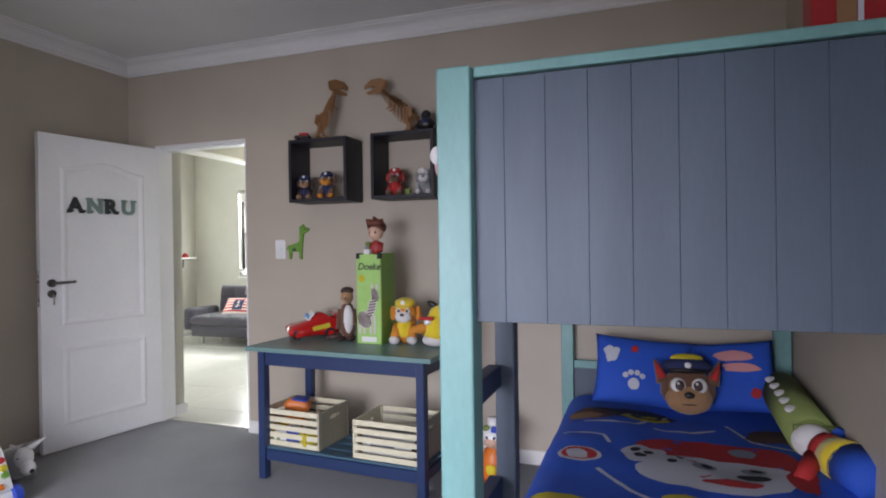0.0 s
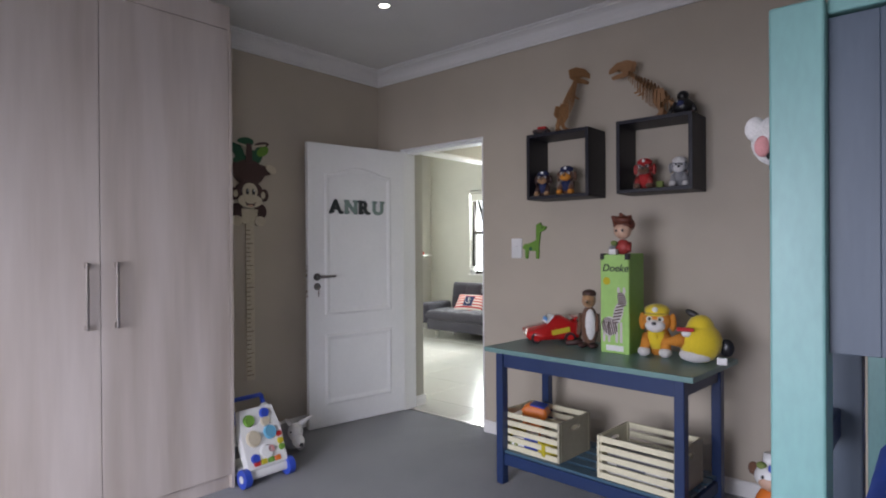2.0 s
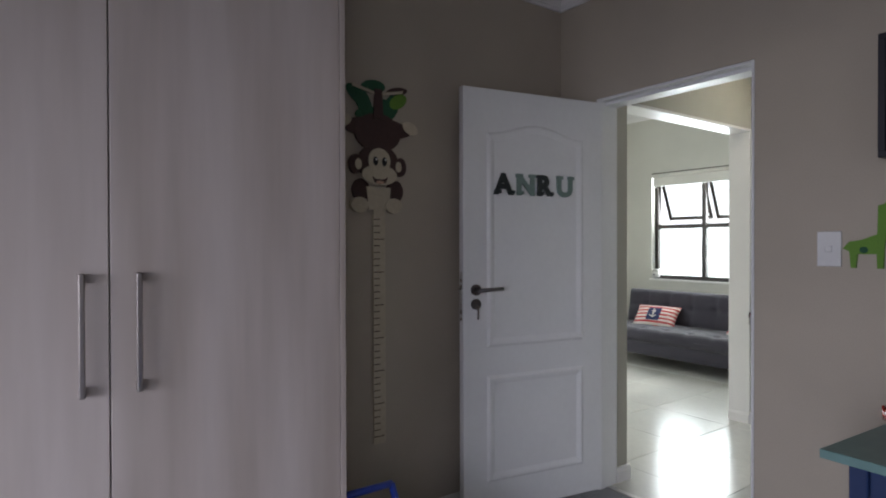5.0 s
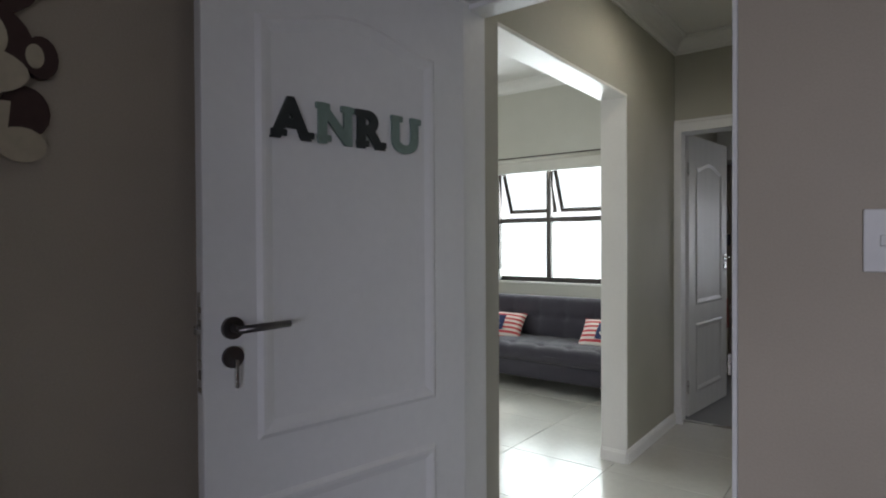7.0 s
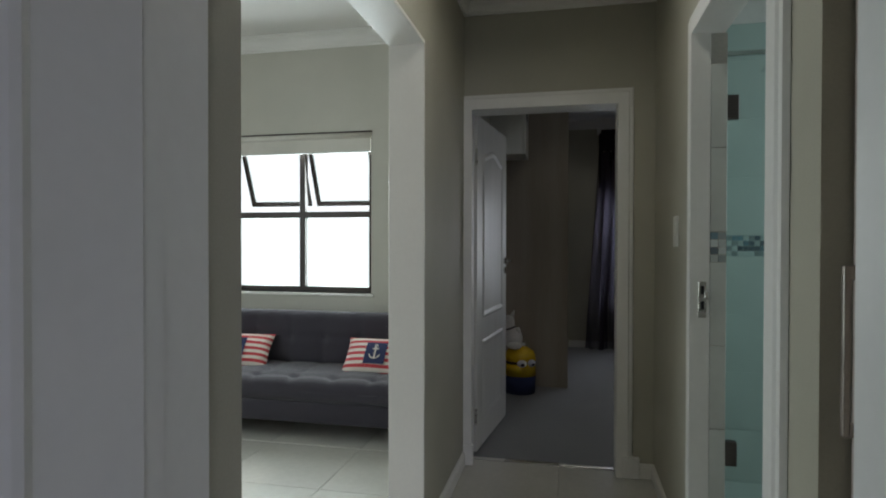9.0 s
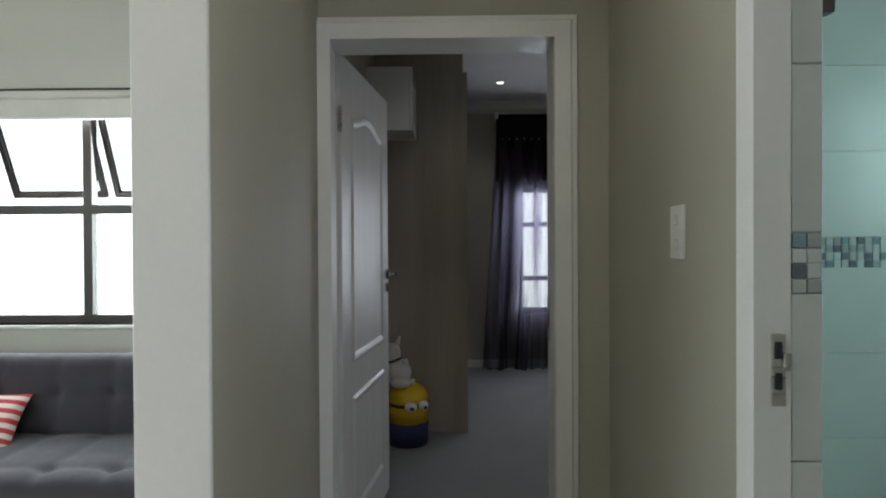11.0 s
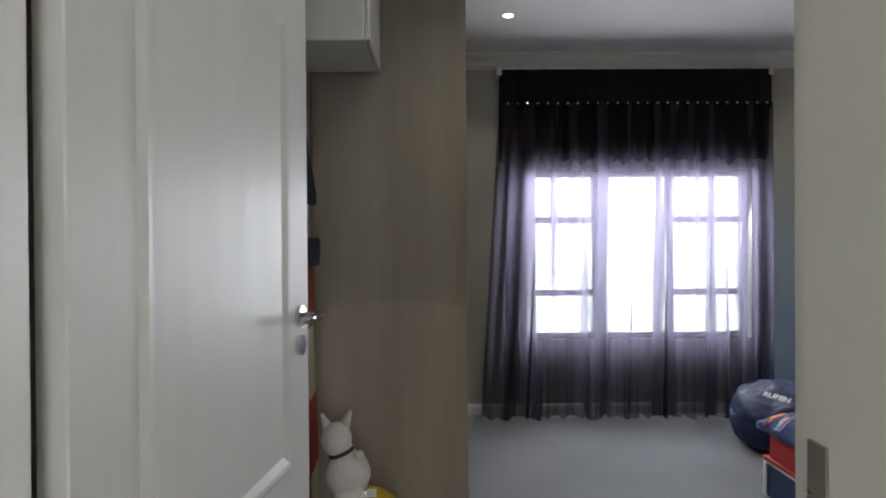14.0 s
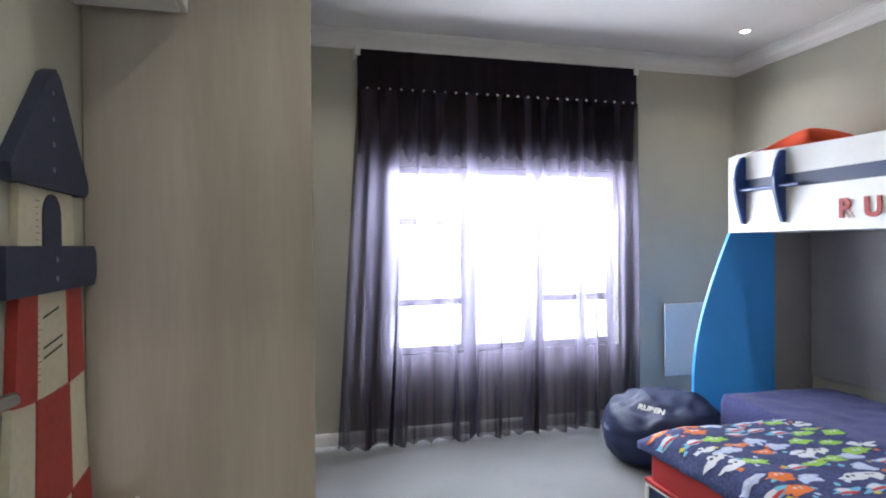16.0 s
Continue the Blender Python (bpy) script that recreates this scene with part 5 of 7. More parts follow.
def plush_pup(name, m, s, body, coat, muzzle, cap, label, brim=True, category="soft toy", group=""):
    """A sitting toy puppy with a cap, about 0.25 high at s = 1."""
    p = [("ball", coat, (0, 0.01, 0.075), (0.062, 0.055, 0.08)), ("ball", body, (0, -0.012, 0.085), (0.05, 0.045, 0.062)), ("ball", coat, (0, -0.005, 0.17), (0.07, 0.058, 0.055)), ("ball", muzzle, (0, -0.048, 0.152), (0.048, 0.03, 0.034)), ("ball", BLACKPL, (0, -0.078, 0.165), (0.012, 0.008, 0.009)),
         ("ball", WHITEPL, (-0.026, -0.052, 0.185), (0.016, 0.01, 0.014)), ("ball", WHITEPL, (0.026, -0.052, 0.185), (0.016, 0.01, 0.014)), ("ball", BLACKPL, (-0.024, -0.061, 0.185), (0.008, 0.004, 0.009)), ("ball", BLACKPL, (0.024, -0.061, 0.185), (0.008, 0.004, 0.009)),
         ("ball", cap, (0, 0.0, 0.222), (0.06, 0.054, 0.034)), ("ball", cap, (0, -0.04, 0.205), (0.055, 0.04, 0.008)), ("ball", WHITEPL, (0, -0.05, 0.23), (0.014, 0.008, 0.014)), ("ball", coat, (-0.072, 0.005, 0.165), (0.018, 0.018, 0.045)), ("ball", coat, (0.072, 0.005, 0.165), (0.018, 0.018, 0.045)),
         ("ball", muzzle, (-0.05, -0.06, 0.025), (0.03, 0.034, 0.025)), ("ball", muzzle, (0.05, -0.06, 0.025), (0.03, 0.034, 0.025)), ("cyl", coat, 0.024, 0.024, (-0.045, -0.01, 0.1), (-0.05, -0.06, 0.03)), ("cyl", coat, 0.024, 0.024, (0.045, -0.01, 0.1), (0.05, -0.06, 0.03)), ("ball", body, (0, -0.058, 0.1), (0.014, 0.006, 0.016))]
    ob = toy(name, p, m, label, category, group)
    ob.scale = (s, s, s)
    return ob


plush_pup("plush_puppy", TM @ pose(2.375, -0.27, TZ, 0, 0, 12), 1.0, YELLOW, ORANGEPLUSH, WHITEFAB, YELLOW, "yellow and orange plush puppy with a yellow cap")
toy("plush_bird", [("ball", YELLOW, (0, 0, 0.078), (0.088, 0.082, 0.08)), ("ball", YELLOW, (0.0, 0, 0.125), (0.058, 0.055, 0.06)), ("ball", WHITEFAB, (-0.015, -0.015, 0.03), (0.07, 0.065, 0.03)), ("cyl", ORANGEPLUSH, 0.034, 0.004, (-0.06, -0.03, 0.085), (-0.145, -0.06, 0.075)), ("ball", WHITEPL, (-0.045, -0.065, 0.115), (0.02, 0.012, 0.014)), ("box", REDFAB, (-0.08, -0.01, -0.09, -0.075, 0.125, 0.14), 0.004), ("ball", BLACKPL, (-0.03, 0.0, 0.185), (0.035, 0.014, 0.014), pose(0, 0, 0, 0, 25, 0)), ("ball", BLACKPL, (0.1, 0.02, 0.06), (0.03, 0.02, 0.035)), ("box", WHITEPL, (0.07, 0.11, -0.045, -0.04, 0.004, 0.03), 0.001)],
    TM @ pose(2.60, -0.31, TZ, 0, 0, 10) @ Matrix.Diagonal((1.08, 1.08, 1.2, 1.0)), "yellow plush bird with an orange beak and black tuft")

# switch and giraffe on the wall
sp = thing("light_switch", (1.338, -0.0, 1.268), "white double light switch on the taupe wall", "light switch")
part("plate", box(-0.04, 0.04, -0.010, -0.0, -0.065, 0.065, 0.003, 2), WHITEPL, sp)
part("rocker", box(-0.012, 0.012, -0.014, -0.0095, -0.012, 0.012, 0.002), WHITEPL, sp)
gf = thing("giraffe_plaque", (1.47, -0.0, 1.20), "green wooden giraffe cut-out hung on the wall", "wall decoration")
bm = bmesh.new()
plate(bm, [(-0.06, 0.0), (-0.045, 0.0), (-0.04, 0.05), (0.018, 0.05), (0.02, 0.0), (0.038, 0.0), (0.04, 0.07), (0.052, 0.17), (0.085, 0.185), (0.095, 0.205), (0.06, 0.215), (0.05, 0.235), (0.04, 0.225), (0.022, 0.22), (0.02, 0.12), (-0.03, 0.10), (-0.065, 0.095), (-0.085, 0.07), (-0.065, 0.06)], 0.012, lambda u, v, d: (u, -d - 0.001, v))
part("board", bm, GREEN, gf)
part("eye", ball((0.065, -0.013, 0.2), (0.005, 0.003, 0.005), 8), BLACKPL, gf)
part("spot", ball((-0.02, -0.013, 0.065), (0.014, 0.003, 0.012), 10), LEAF, gf)

# two box shelves
SHZ0, SHZ1, SHD = 1.562, 1.955, 0.222


def box_shelf(x0, x1, label):
    s = thing("box_shelf", (x0, 0, SHZ0), label, "shelf", "black box shelves")
    w, h, t = x1 - x0, SHZ1 - SHZ0, 0.02
    part("bottom_board", box(0, w, -SHD, -0.001, 0, t, 0.002), BLACKBLUE, s)
    part("top_board", box(0, w, -SHD, -0.001, h - t, h, 0.002), BLACKBLUE, s)
    part("side_board", box(0, t, -SHD, -0.001, t, h - t, 0.001), BLACKBLUE, s)
    part("side_board", box(w - t, w, -SHD, -0.001, t, h - t, 0.001), BLACKBLUE, s)
    return s


box_shelf(1.556, 1.965, "blue-black painted open box shelf holding toy dogs")
box_shelf(2.129, 2.53, "blue-black painted open box shelf holding plush toys")
SF = SHZ0 + 0.021
plush_pup("plush_puppy", pose(1.625, -0.14, SF, 0, 0, 15), 0.62, NAVYFAB, DARKBROWN, TAN, NAVYFAB, "small tan plush puppy with a navy cap", group="toy dogs on the shelf")
plush_pup("plush_puppy", pose(1.785, -0.14, SF, 0, 0, 12), 0.68, NAVYFAB, BROWN, ORANGEPLUSH, NAVYFAB, "small orange plush puppy with a navy cap", group="toy dogs on the shelf")
plush_pup("plush_puppy", pose(2.255, -0.14, SF, 0, 0, 10), 0.66, REDFAB, LHRED, BROWN, REDFAB, "small brown plush puppy with a red cap", group="toy dogs on the shelf")
plush_pup("plush_puppy", pose(2.44, -0.14, SF, 0, 0, 12), 0.62, GREYFAB, GREYFAB, WHITEFAB, WHITEFAB, "small grey plush puppy with a white cap", group="toy dogs on the shelf")
solo("green_cup", cyl(0.018, 0.02, (0, 0, 0), (0, 0, 0.035), 16), OLIVE, "small green plastic cup on the shelf", "cup", m=pose(2.345, -0.16, SF))


def dinosaur(m, label, upright):
    """A slotted plywood skeleton: skull, spine discs, ribs, hips, legs, arms, tail."""
    d = thing("dinosaur_skeleton", m, label, "model", "wooden dinosaur models")
    spine = [(0.09, 0.02), (0.075, 0.09), (0.045, 0.15), (0.018, 0.20), (-0.004, 0.24), (-0.018, 0.275), (-0.028, 0.305)] if upright else [(0.20, 0.03), (0.15, 0.08), (0.10, 0.125), (0.05, 0.165), (0.0, 0.20), (-0.04, 0.235), (-0.07, 0.265)]
    bm = bmesh.new()
    for (a, b), (c, e) in zip(spine, spine[1:]):
        add_cyl(bm, 0.006, 0.006, (a, 0, b), (c, 0, e), 6)
    part("spine", bm, PLYWOOD, d)
    fine = []
    for p, q in zip(spine, spine[1:]):
        fine += [Vector(p).lerp(Vector(q), s / 3) for s in range(3)]
    for i, p in enumerate(fine):
        r = 0.022 + (0.029 if upright else 0.040) * math.exp(-((i - 9) / 4.5) ** 2)
        bm = bmesh.new()
        w = 0.006
        plate(bm, [(-r * 0.75, -r * 1.5), (-r * 0.75 + w * 0.7, -r * 1.55), (-r * 0.8 + w * 1.3, -r * 0.3), (0, 0.002), (r * 0.8 - w * 1.3, -r * 0.3), (r * 0.75 - w * 0.7, -r * 1.55), (r * 0.75, -r * 1.5), (r * 0.8, -r * 0.1), (w, r * 0.5 + 0.006), (-w, r * 0.5 + 0.006), (-r * 0.8, -r * 0.1)], 0.003, lambda u, v, k, p=p: (p.x + k, u, p.y + v))
        part("rib", bm, PLYWOOD, d)
    hx, hz = spine[-1]
    sk = bmesh.new()
    plate(sk, [(0.03, 0.0), (0.035, 0.035), (0.0, 0.05), (-0.045, 0.045), (-0.075, 0.02), (-0.075, 0.005), (-0.03, 0.012), (-0.02, 0.004), (-0.065, -0.008), (-0.06, -0.02), (-0.01, -0.018)], 0.004, lambda u, v, k: (hx + u * 1.3, k - 0.002, hz + v * 1.3))
    skull = part("skull", sk, PLYWOOD, d)
    for y in (-0.016, 0.013):
        c = bmesh.new()
        plate(c, [(0.02, 0.0), (0.025, 0.03), (0.0, 0.04), (-0.04, 0.036), (-0.066, 0.016), (-0.02, 0.012)], 0.003, lambda u, v, k, y=y: (hx + u * 1.3, y + k, hz + v * 1.3))
        part("cheek", c, PLYWOOD, skull)
    part("jaw_tie", box(hx - 0.05, hx - 0.045, -0.016, 0.016, hz + 0.015, hz + 0.03), PLYWOOD, skull)
    part("skull_tie", box(hx + 0.005, hx + 0.01, -0.016, 0.016, hz + 0.02, hz + 0.035), PLYWOOD, skull)
    bx, bz = (0.055, 0.13) if upright else (0.085, 0.13)
    for y in (-0.03, 0.027):
        leg = bmesh.new()
        plate(leg, [(-0.012, 0.02), (0.02, 0.02), (0.028, -0.03), (0.008, -0.06), (0.022, -0.09), (0.012, -bz + 0.012), (-0.025, -bz), (-0.03, -bz), (-0.028, -bz + 0.01), (0.0, -bz + 0.022), (0.006, -0.09), (-0.012, -0.05)], 0.0035, lambda u, v, k, y=y: (bx + u * 1.5, y + k, bz + v))
        part("leg", leg, PLYWOOD, d)
        ax, az = spine[4]
        arm = bmesh.new()
        plate(arm, [(0, 0), (0.01, 0), (0.004, -0.03), (-0.022, -0.04), (-0.03, -0.032), (-0.008, -0.026)], 0.003, lambda u, v, k, y=y: (ax + u, y + k, az - 0.02 + v))
        part("arm", arm, PLYWOOD, d)
    part("hip", box(bx - 0.01, bx + 0.02, -0.028, 0.028, bz - 0.002, bz + 0.006), PLYWOOD, d)
    return d


dinosaur(pose(1.80, -0.105, SHZ1 + 0.001, 0, 0, 238) @ Matrix.Scale(1.06, 4), "slotted plywood dinosaur skeleton standing upright on the shelf", True)
dinosaur(pose(2.225, -0.105, SHZ1 + 0.001, 0, 0, 5) @ Matrix.Scale(1.08, 4), "slotted plywood dinosaur skeleton leaning forward on the shelf", False)
toy("robot_toy", [("ball", BLACKPL, (0, 0, 0.045), (0.055, 0.05, 0.045)), ("ball", BLACKPL, (0, 0, 0.1), (0.03, 0.03, 0.028)), ("ball", NAVYFAB, (0, -0.045, 0.055), (0.02, 0.012, 0.016)), ("cyl", BLACKPL, 0.012, 0.012, (-0.05, 0, 0.05), (-0.065, -0.02, 0.01)), ("cyl", BLACKPL, 0.012, 0.012, (0.05, 0, 0.05), (0.065, -0.02, 0.01)), ("ball", WHITEPL, (-0.015, -0.048, 0.065), 0.005)],
    pose(2.455, -0.13, SHZ1), "black plastic robot toy on the shelf", "toy")
toy("toy_jeep", [("box", DARKBROWN, (-0.05, 0.05, -0.025, 0.025, 0.012, 0.035), 0.006), ("box", REDFAB, (-0.02, 0.035, -0.022, 0.022, 0.033, 0.05), 0.006), ("cyl", BLACKPL, 0.012, 0.012, (-0.03, -0.028, 0.012), (-0.03, 0.028, 0.012)), ("cyl", BLACKPL, 0.012, 0.012, (0.03, -0.028, 0.012), (0.03, 0.028, 0.012))],
    pose(1.625, -0.16, SHZ1, 0, 0, 10), "small dark red toy car on the shelf", "toy car")

# baby toy on the floor beside the table
toy("activity_toy", [("ball", ORANGE, (0, 0, 0.11), (0.07, 0.06, 0.11)), ("ball", WHITEPL, (0, -0.01, 0.26), (0.065, 0.06, 0.06)), ("ball", SKINTONE, (0, -0.05, 0.245), (0.04, 0.025, 0.03)), ("ball", BLACKPL, (-0.02, -0.062, 0.27), 0.008), ("ball", BLACKPL, (0.02, -0.062, 0.27), 0.008), ("ball", OLIVE, (-0.03, -0.03, 0.31), (0.022, 0.022, 0.016)), ("box", BLUEPL, (0.0, 0.045, -0.06, -0.03, 0.295, 0.325), 0.006), ("ball", BROWN, (-0.07, 0, 0.28), (0.024, 0.014, 0.03)), ("ball", BROWN, (0.07, 0, 0.28), (0.024, 0.014, 0.03)), ("cyl", WHITEPL, 0.035, 0.03, (0, 0, 0.3), (0, 0, 0.36)), ("ball", YELLOW, (0, -0.06, 0.1), (0.03, 0.016, 0.03)), ("cyl", ORANGE, 0.11, 0.1, (0, 0, 0.0), (0, 0, 0.03)), ("ball", GREEN, (0.09, -0.03, 0.05), (0.03, 0.03, 0.03))],
    pose(2.90, -0.36, 0), "orange and white activity toy standing on the carpet", "toy")

# ---- first bedroom: monkey height chart and toys behind the wardrobe ----
mk = thing("height_chart", (0, -1.17, -0.02), "painted wooden monkey height chart hung on the wall", "height chart")
to = lambda k0: (lambda u, v, d: (k0 + d, u, v))


def cut(parent, name, mat, pts, k0, depth, label=""):
    bm = bmesh.new()
    plate(bm, pts, depth, to(k0))
    bmesh.ops.recalc_face_normals(bm, faces=bm.faces)
    return part(name, bm, mat, parent, label)


cut(mk, "ruler", BEIGE, [(-0.025, 0.43), (0.035, 0.43), (0.035, 1.46), (-0.025, 1.46)], 0.001, 0.012, "beige measuring strip")
for i in range(34):
    z = 0.46 + i * 0.029
    cut(mk, "tick", DARKBROWN, [(-0.023, z), (-0.023 + (0.03 if i % 5 else 0.05), z), (-0.023 + (0.03 if i % 5 else 0.05), z + 0.004), (-0.023, z + 0.004)], 0.0131, 0.0008)
body = [(u, v) for u, v in oval(0, 1.80, 0.115, 0.085, 22)]
cut(mk, "body", DARKBROWN, body, 0.001, 0.014, "dark brown body")
for s in (-1, 1):
    cut(mk, "arm", DARKBROWN, [(s * 0.05, 1.76), (s * 0.16, 1.80), (s * 0.165, 1.84), (s * 0.09, 1.86), (s * 0.03, 1.86)][::s], 0.002, 0.012)
    cut(mk, "paw", BEIGE, oval(s * 0.168 - 0.003, 1.835, 0.042, 0.026, 16, s * -0.4), 0.004, 0.016, "beige paw")
    cut(mk, "ear", DARKBROWN, oval(s * 0.112, 1.655, 0.03, 0.042, 16), 0.001, 0.018)
    cut(mk, "ear_inside", BEIGE, oval(s * 0.10, 1.655, 0.016, 0.024, 14), 0.0192, 0.002)
    cut(mk, "lower_arm", DARKBROWN, oval(s * 0.085, 1.545, 0.042, 0.05, 16), 0.002, 0.014)
    cut(mk, "foot", BEIGE, oval(s * 0.085 - 0.01, 1.48, 0.042, 0.034, 16), 0.004, 0.02, "beige foot")
cut(mk, "head", DARKBROWN, oval(0, 1.665, 0.10, 0.085, 24), 0.003, 0.018, "dark brown head")
cut(mk, "belly", BEIGE, [(-0.05, 1.46), (0.05, 1.46), (0.06, 1.56), (-0.06, 1.56)], 0.004, 0.016)
face = cut(mk, "face", BEIGE, oval(0, 1.675, 0.055, 0.055, 22), 0.0212, 0.006, "beige face")
cut(mk, "muzzle", BEIGE, oval(0, 1.612, 0.088, 0.045, 24), 0.0212, 0.009)
for s in (-1, 1):
    cut(face, "eye", BLACKPL, oval(s * 0.022, 1.672, 0.012, 0.02, 14), 0.0303, 0.0015)
    cut(face, "eye_shine", WHITEPL, oval(s * 0.022 + 0.004, 1.68, 0.004, 0.006, 8), 0.032, 0.001)
cut(face, "mouth", DARKBROWN, [(-0.04, 1.606), (-0.02, 1.594), (0.02, 1.594), (0.04, 1.606), (0.028, 1.58), (0, 1.571), (-0.028, 1.58)], 0.0303, 0.001)
cut(face, "tongue", SKINTONE, oval(0, 1.58, 0.02, 0.007, 10), 0.0314, 0.001)
for u, v, ru, rv, t, mat in ((-0.07, 1.93, 0.035, 0.07, 0.5, LEAF), (0.07, 1.92, 0.035, 0.07, -0.4, LEAF), (-0.1, 1.955, 0.03, 0.06, 0.9, LEAF), (0.105, 1.95, 0.03, 0.05, -1.0, GREEN), (0.045, 1.90, 0.03, 0.055, 0.3, LEAF), (-0.05, 1.88, 0.06, 0.03, 0.2, LEAF), (-0.02, 2.0, 0.06, 0.03, 0.1, LEAF), (0.1, 1.995, 0.055, 0.018, 0.2, DARKBROWN)):
    cut(mk, "leaf", mat, oval(u, v, ru, rv, 14, t), 0.002 + 0.0013 * (abs(u) * 20), 0.006, "green painted leaf")
cut(mk, "trunk", DARKBROWN, [(-0.025, 1.86), (0.025, 1.86), (0.018, 1.99), (-0.018, 1.99)], 0.013, 0.006)
for s in (-1, 1):
    cut(mk, "vine", BEIGE, [(s * 0.02, 1.965), (s * 0.02, 1.977), (s * 0.125, 2.0), (s * 0.125, 1.988)][::s], 0.012, 0.006, "beige branch")

wk = thing("baby_walker", pose(0.505, -1.455, 0), "white baby walker with colourful activity panel", "baby walker")
tilt = pose(0.115, 0, 0.09, 0, -24, 0)
bm = bmesh.new()
plate(bm, [(-0.12, -0.02), (0.12, -0.02), (0.125, 0.16), (0.10, 0.30), (-0.10, 0.30), (-0.125, 0.16)], 0.05, lambda u, v, d: tilt @ Vector((d, u, v)))
bmesh.ops.recalc_face_normals(bm, faces=bm.faces)
panel = part("activity_panel", bm, WHITEPL, wk)
for u, v, r, mat in ((-0.06, 0.235, 0.034, GREEN), (-0.055, 0.135, 0.045, BEIGE), (0.04, 0.26, 0.03, BLUEPL), (0.035, 0.215, 0.028, BEIGE), (0.05, 0.15, 0.04, CYANPRINT), (0.10, 0.13, 0.016, REDFAB), (0.10, 0.09, 0.018, YELLOWPRINT), (0.10, 0.055, 0.018, GREEN), (-0.07, 0.03, 0.026, BLUEPL), (0.0, 0.05, 0.04, WHITEPL), (0.03, 0.06, 0.022, PINK)):
    bm = bmesh.new()
    add_cyl(bm, r, r * 0.85, tilt @ Vector((0.05, u, v)), tilt @ Vector((0.064, u, v)), 18)
    part("button", bm, mat, panel, smooth=False)
for i, mat in enumerate((REDFAB, YELLOWPRINT, GREEN, ORANGE)):
    part("key", box(0.05, 0.064, -0.085 + i * 0.042, -0.05 + i * 0.042, -0.01, 0.018, 0.003, 1, tilt), mat, panel)
bm = bmesh.new()
for p, q in (((0.0, -0.1, 0.30), (-0.07, -0.1, 0.42)), ((-0.07, -0.1, 0.42), (-0.07, 0.1, 0.42)), ((-0.07, 0.1, 0.42), (0.0, 0.1, 0.30))):
    add_cyl(bm, 0.013, 0.013, p, q, 12)
part("push_handle", bm, BLUEPL, wk, "blue plastic push handle", True)
part("chassis", box(-0.09, 0.17, -0.13, 0.13, 0.03, 0.085, 0.02, 2), WHITEPL, wk)
for x in (-0.06, 0.15):
    for y in (-0.135, 0.135):
        w = part("wheel", cyl(0.05, 0.05, (x, y - 0.018, 0.05), (x, y + 0.018, 0.05), 22), BLUEPL, wk, "blue plastic wheel")
        part("hub", cyl(0.02, 0.02, (x, y - 0.021, 0.05), (x, y + 0.021, 0.05), 14), WHITEPL, w)
part("speaker_cap", ball((-0.02, 0.09, 0.36), (0.026, 0.026, 0.024), 12), WHITEPL, wk, smooth=True)
toy("plush_donkey", [("ball", GREYFAB, (-0.06, 0, 0.1), (0.12, 0.075, 0.08)), ("ball", WHITEFAB, (0.05, 0.0, 0.155), (0.05, 0.045, 0.055)), ("ball", WHITEFAB, (0.095, 0.0, 0.11), (0.05, 0.034, 0.04)), ("ball", BLACKPL, (0.138, 0.0, 0.10), 0.013), ("cyl", WHITEFAB, 0.018, 0.006, (0.04, 0.02, 0.19), (0.05, 0.11, 0.235)), ("cyl", WHITEFAB, 0.018, 0.006, (0.03, -0.02, 0.2), (0.01, -0.05, 0.23)), ("ball", BLACKPL, (0.075, -0.04, 0.165), 0.006), ("cyl", GREYFAB, 0.025, 0.025, (-0.1, -0.04, 0.08), (-0.02, -0.07, 0.02)), ("cyl", GREYFAB, 0.025, 0.025, (-0.1, 0.04, 0.08), (-0.02, 0.07, 0.02))],
    pose(0.42, -1.13, 0, 0, 0, -12), "grey and white plush donkey lying on the carpet")


# ---- hall ----
cb = thing("linen_cupboard", (1.25, 0.14, 0), "washed-oak built-in linen cupboard in the hall recess", "cupboard")
part("carcass", box(0.02, 0.60, 0.003, 0.477, 0.0, CH - 0.003), OAK, cb)
d = part("door", box(0.0, 0.018, 0.004, 0.472, 0.075, 2.44, 0.0012), OAK, cb)
bar_handle(d, pose(0.0, 0.43, 0.93, 0, 0, 180))
part("top_filler", box(0.004, 0.018, 0.003, 0.477, 2.443, CH - 0.003), OAK, cb)
hs = thing("light_switch", (1.2, 2.065, 1.317), "white light switch on the hall wall", "light switch")
part("plate", box(-0.010, 0.0, -0.04, 0.04, -0.066, 0.066, 0.003, 2), WHITEPL, hs)
for z in (-0.03, 0.03):
    part("rocker", box(-0.014, -0.0095, -0.011, 0.011, z - 0.012, z + 0.012, 0.002), WHITEPL, hs)

# ---- lounge: sofa ----
so = thing("sofa", Matrix.Diagonal((1.0, 1.0, 0.93, 1.0)), "charcoal tufted fabric sofa under the lounge window", "sofa")
SX0, SX1 = -2.09, -0.19


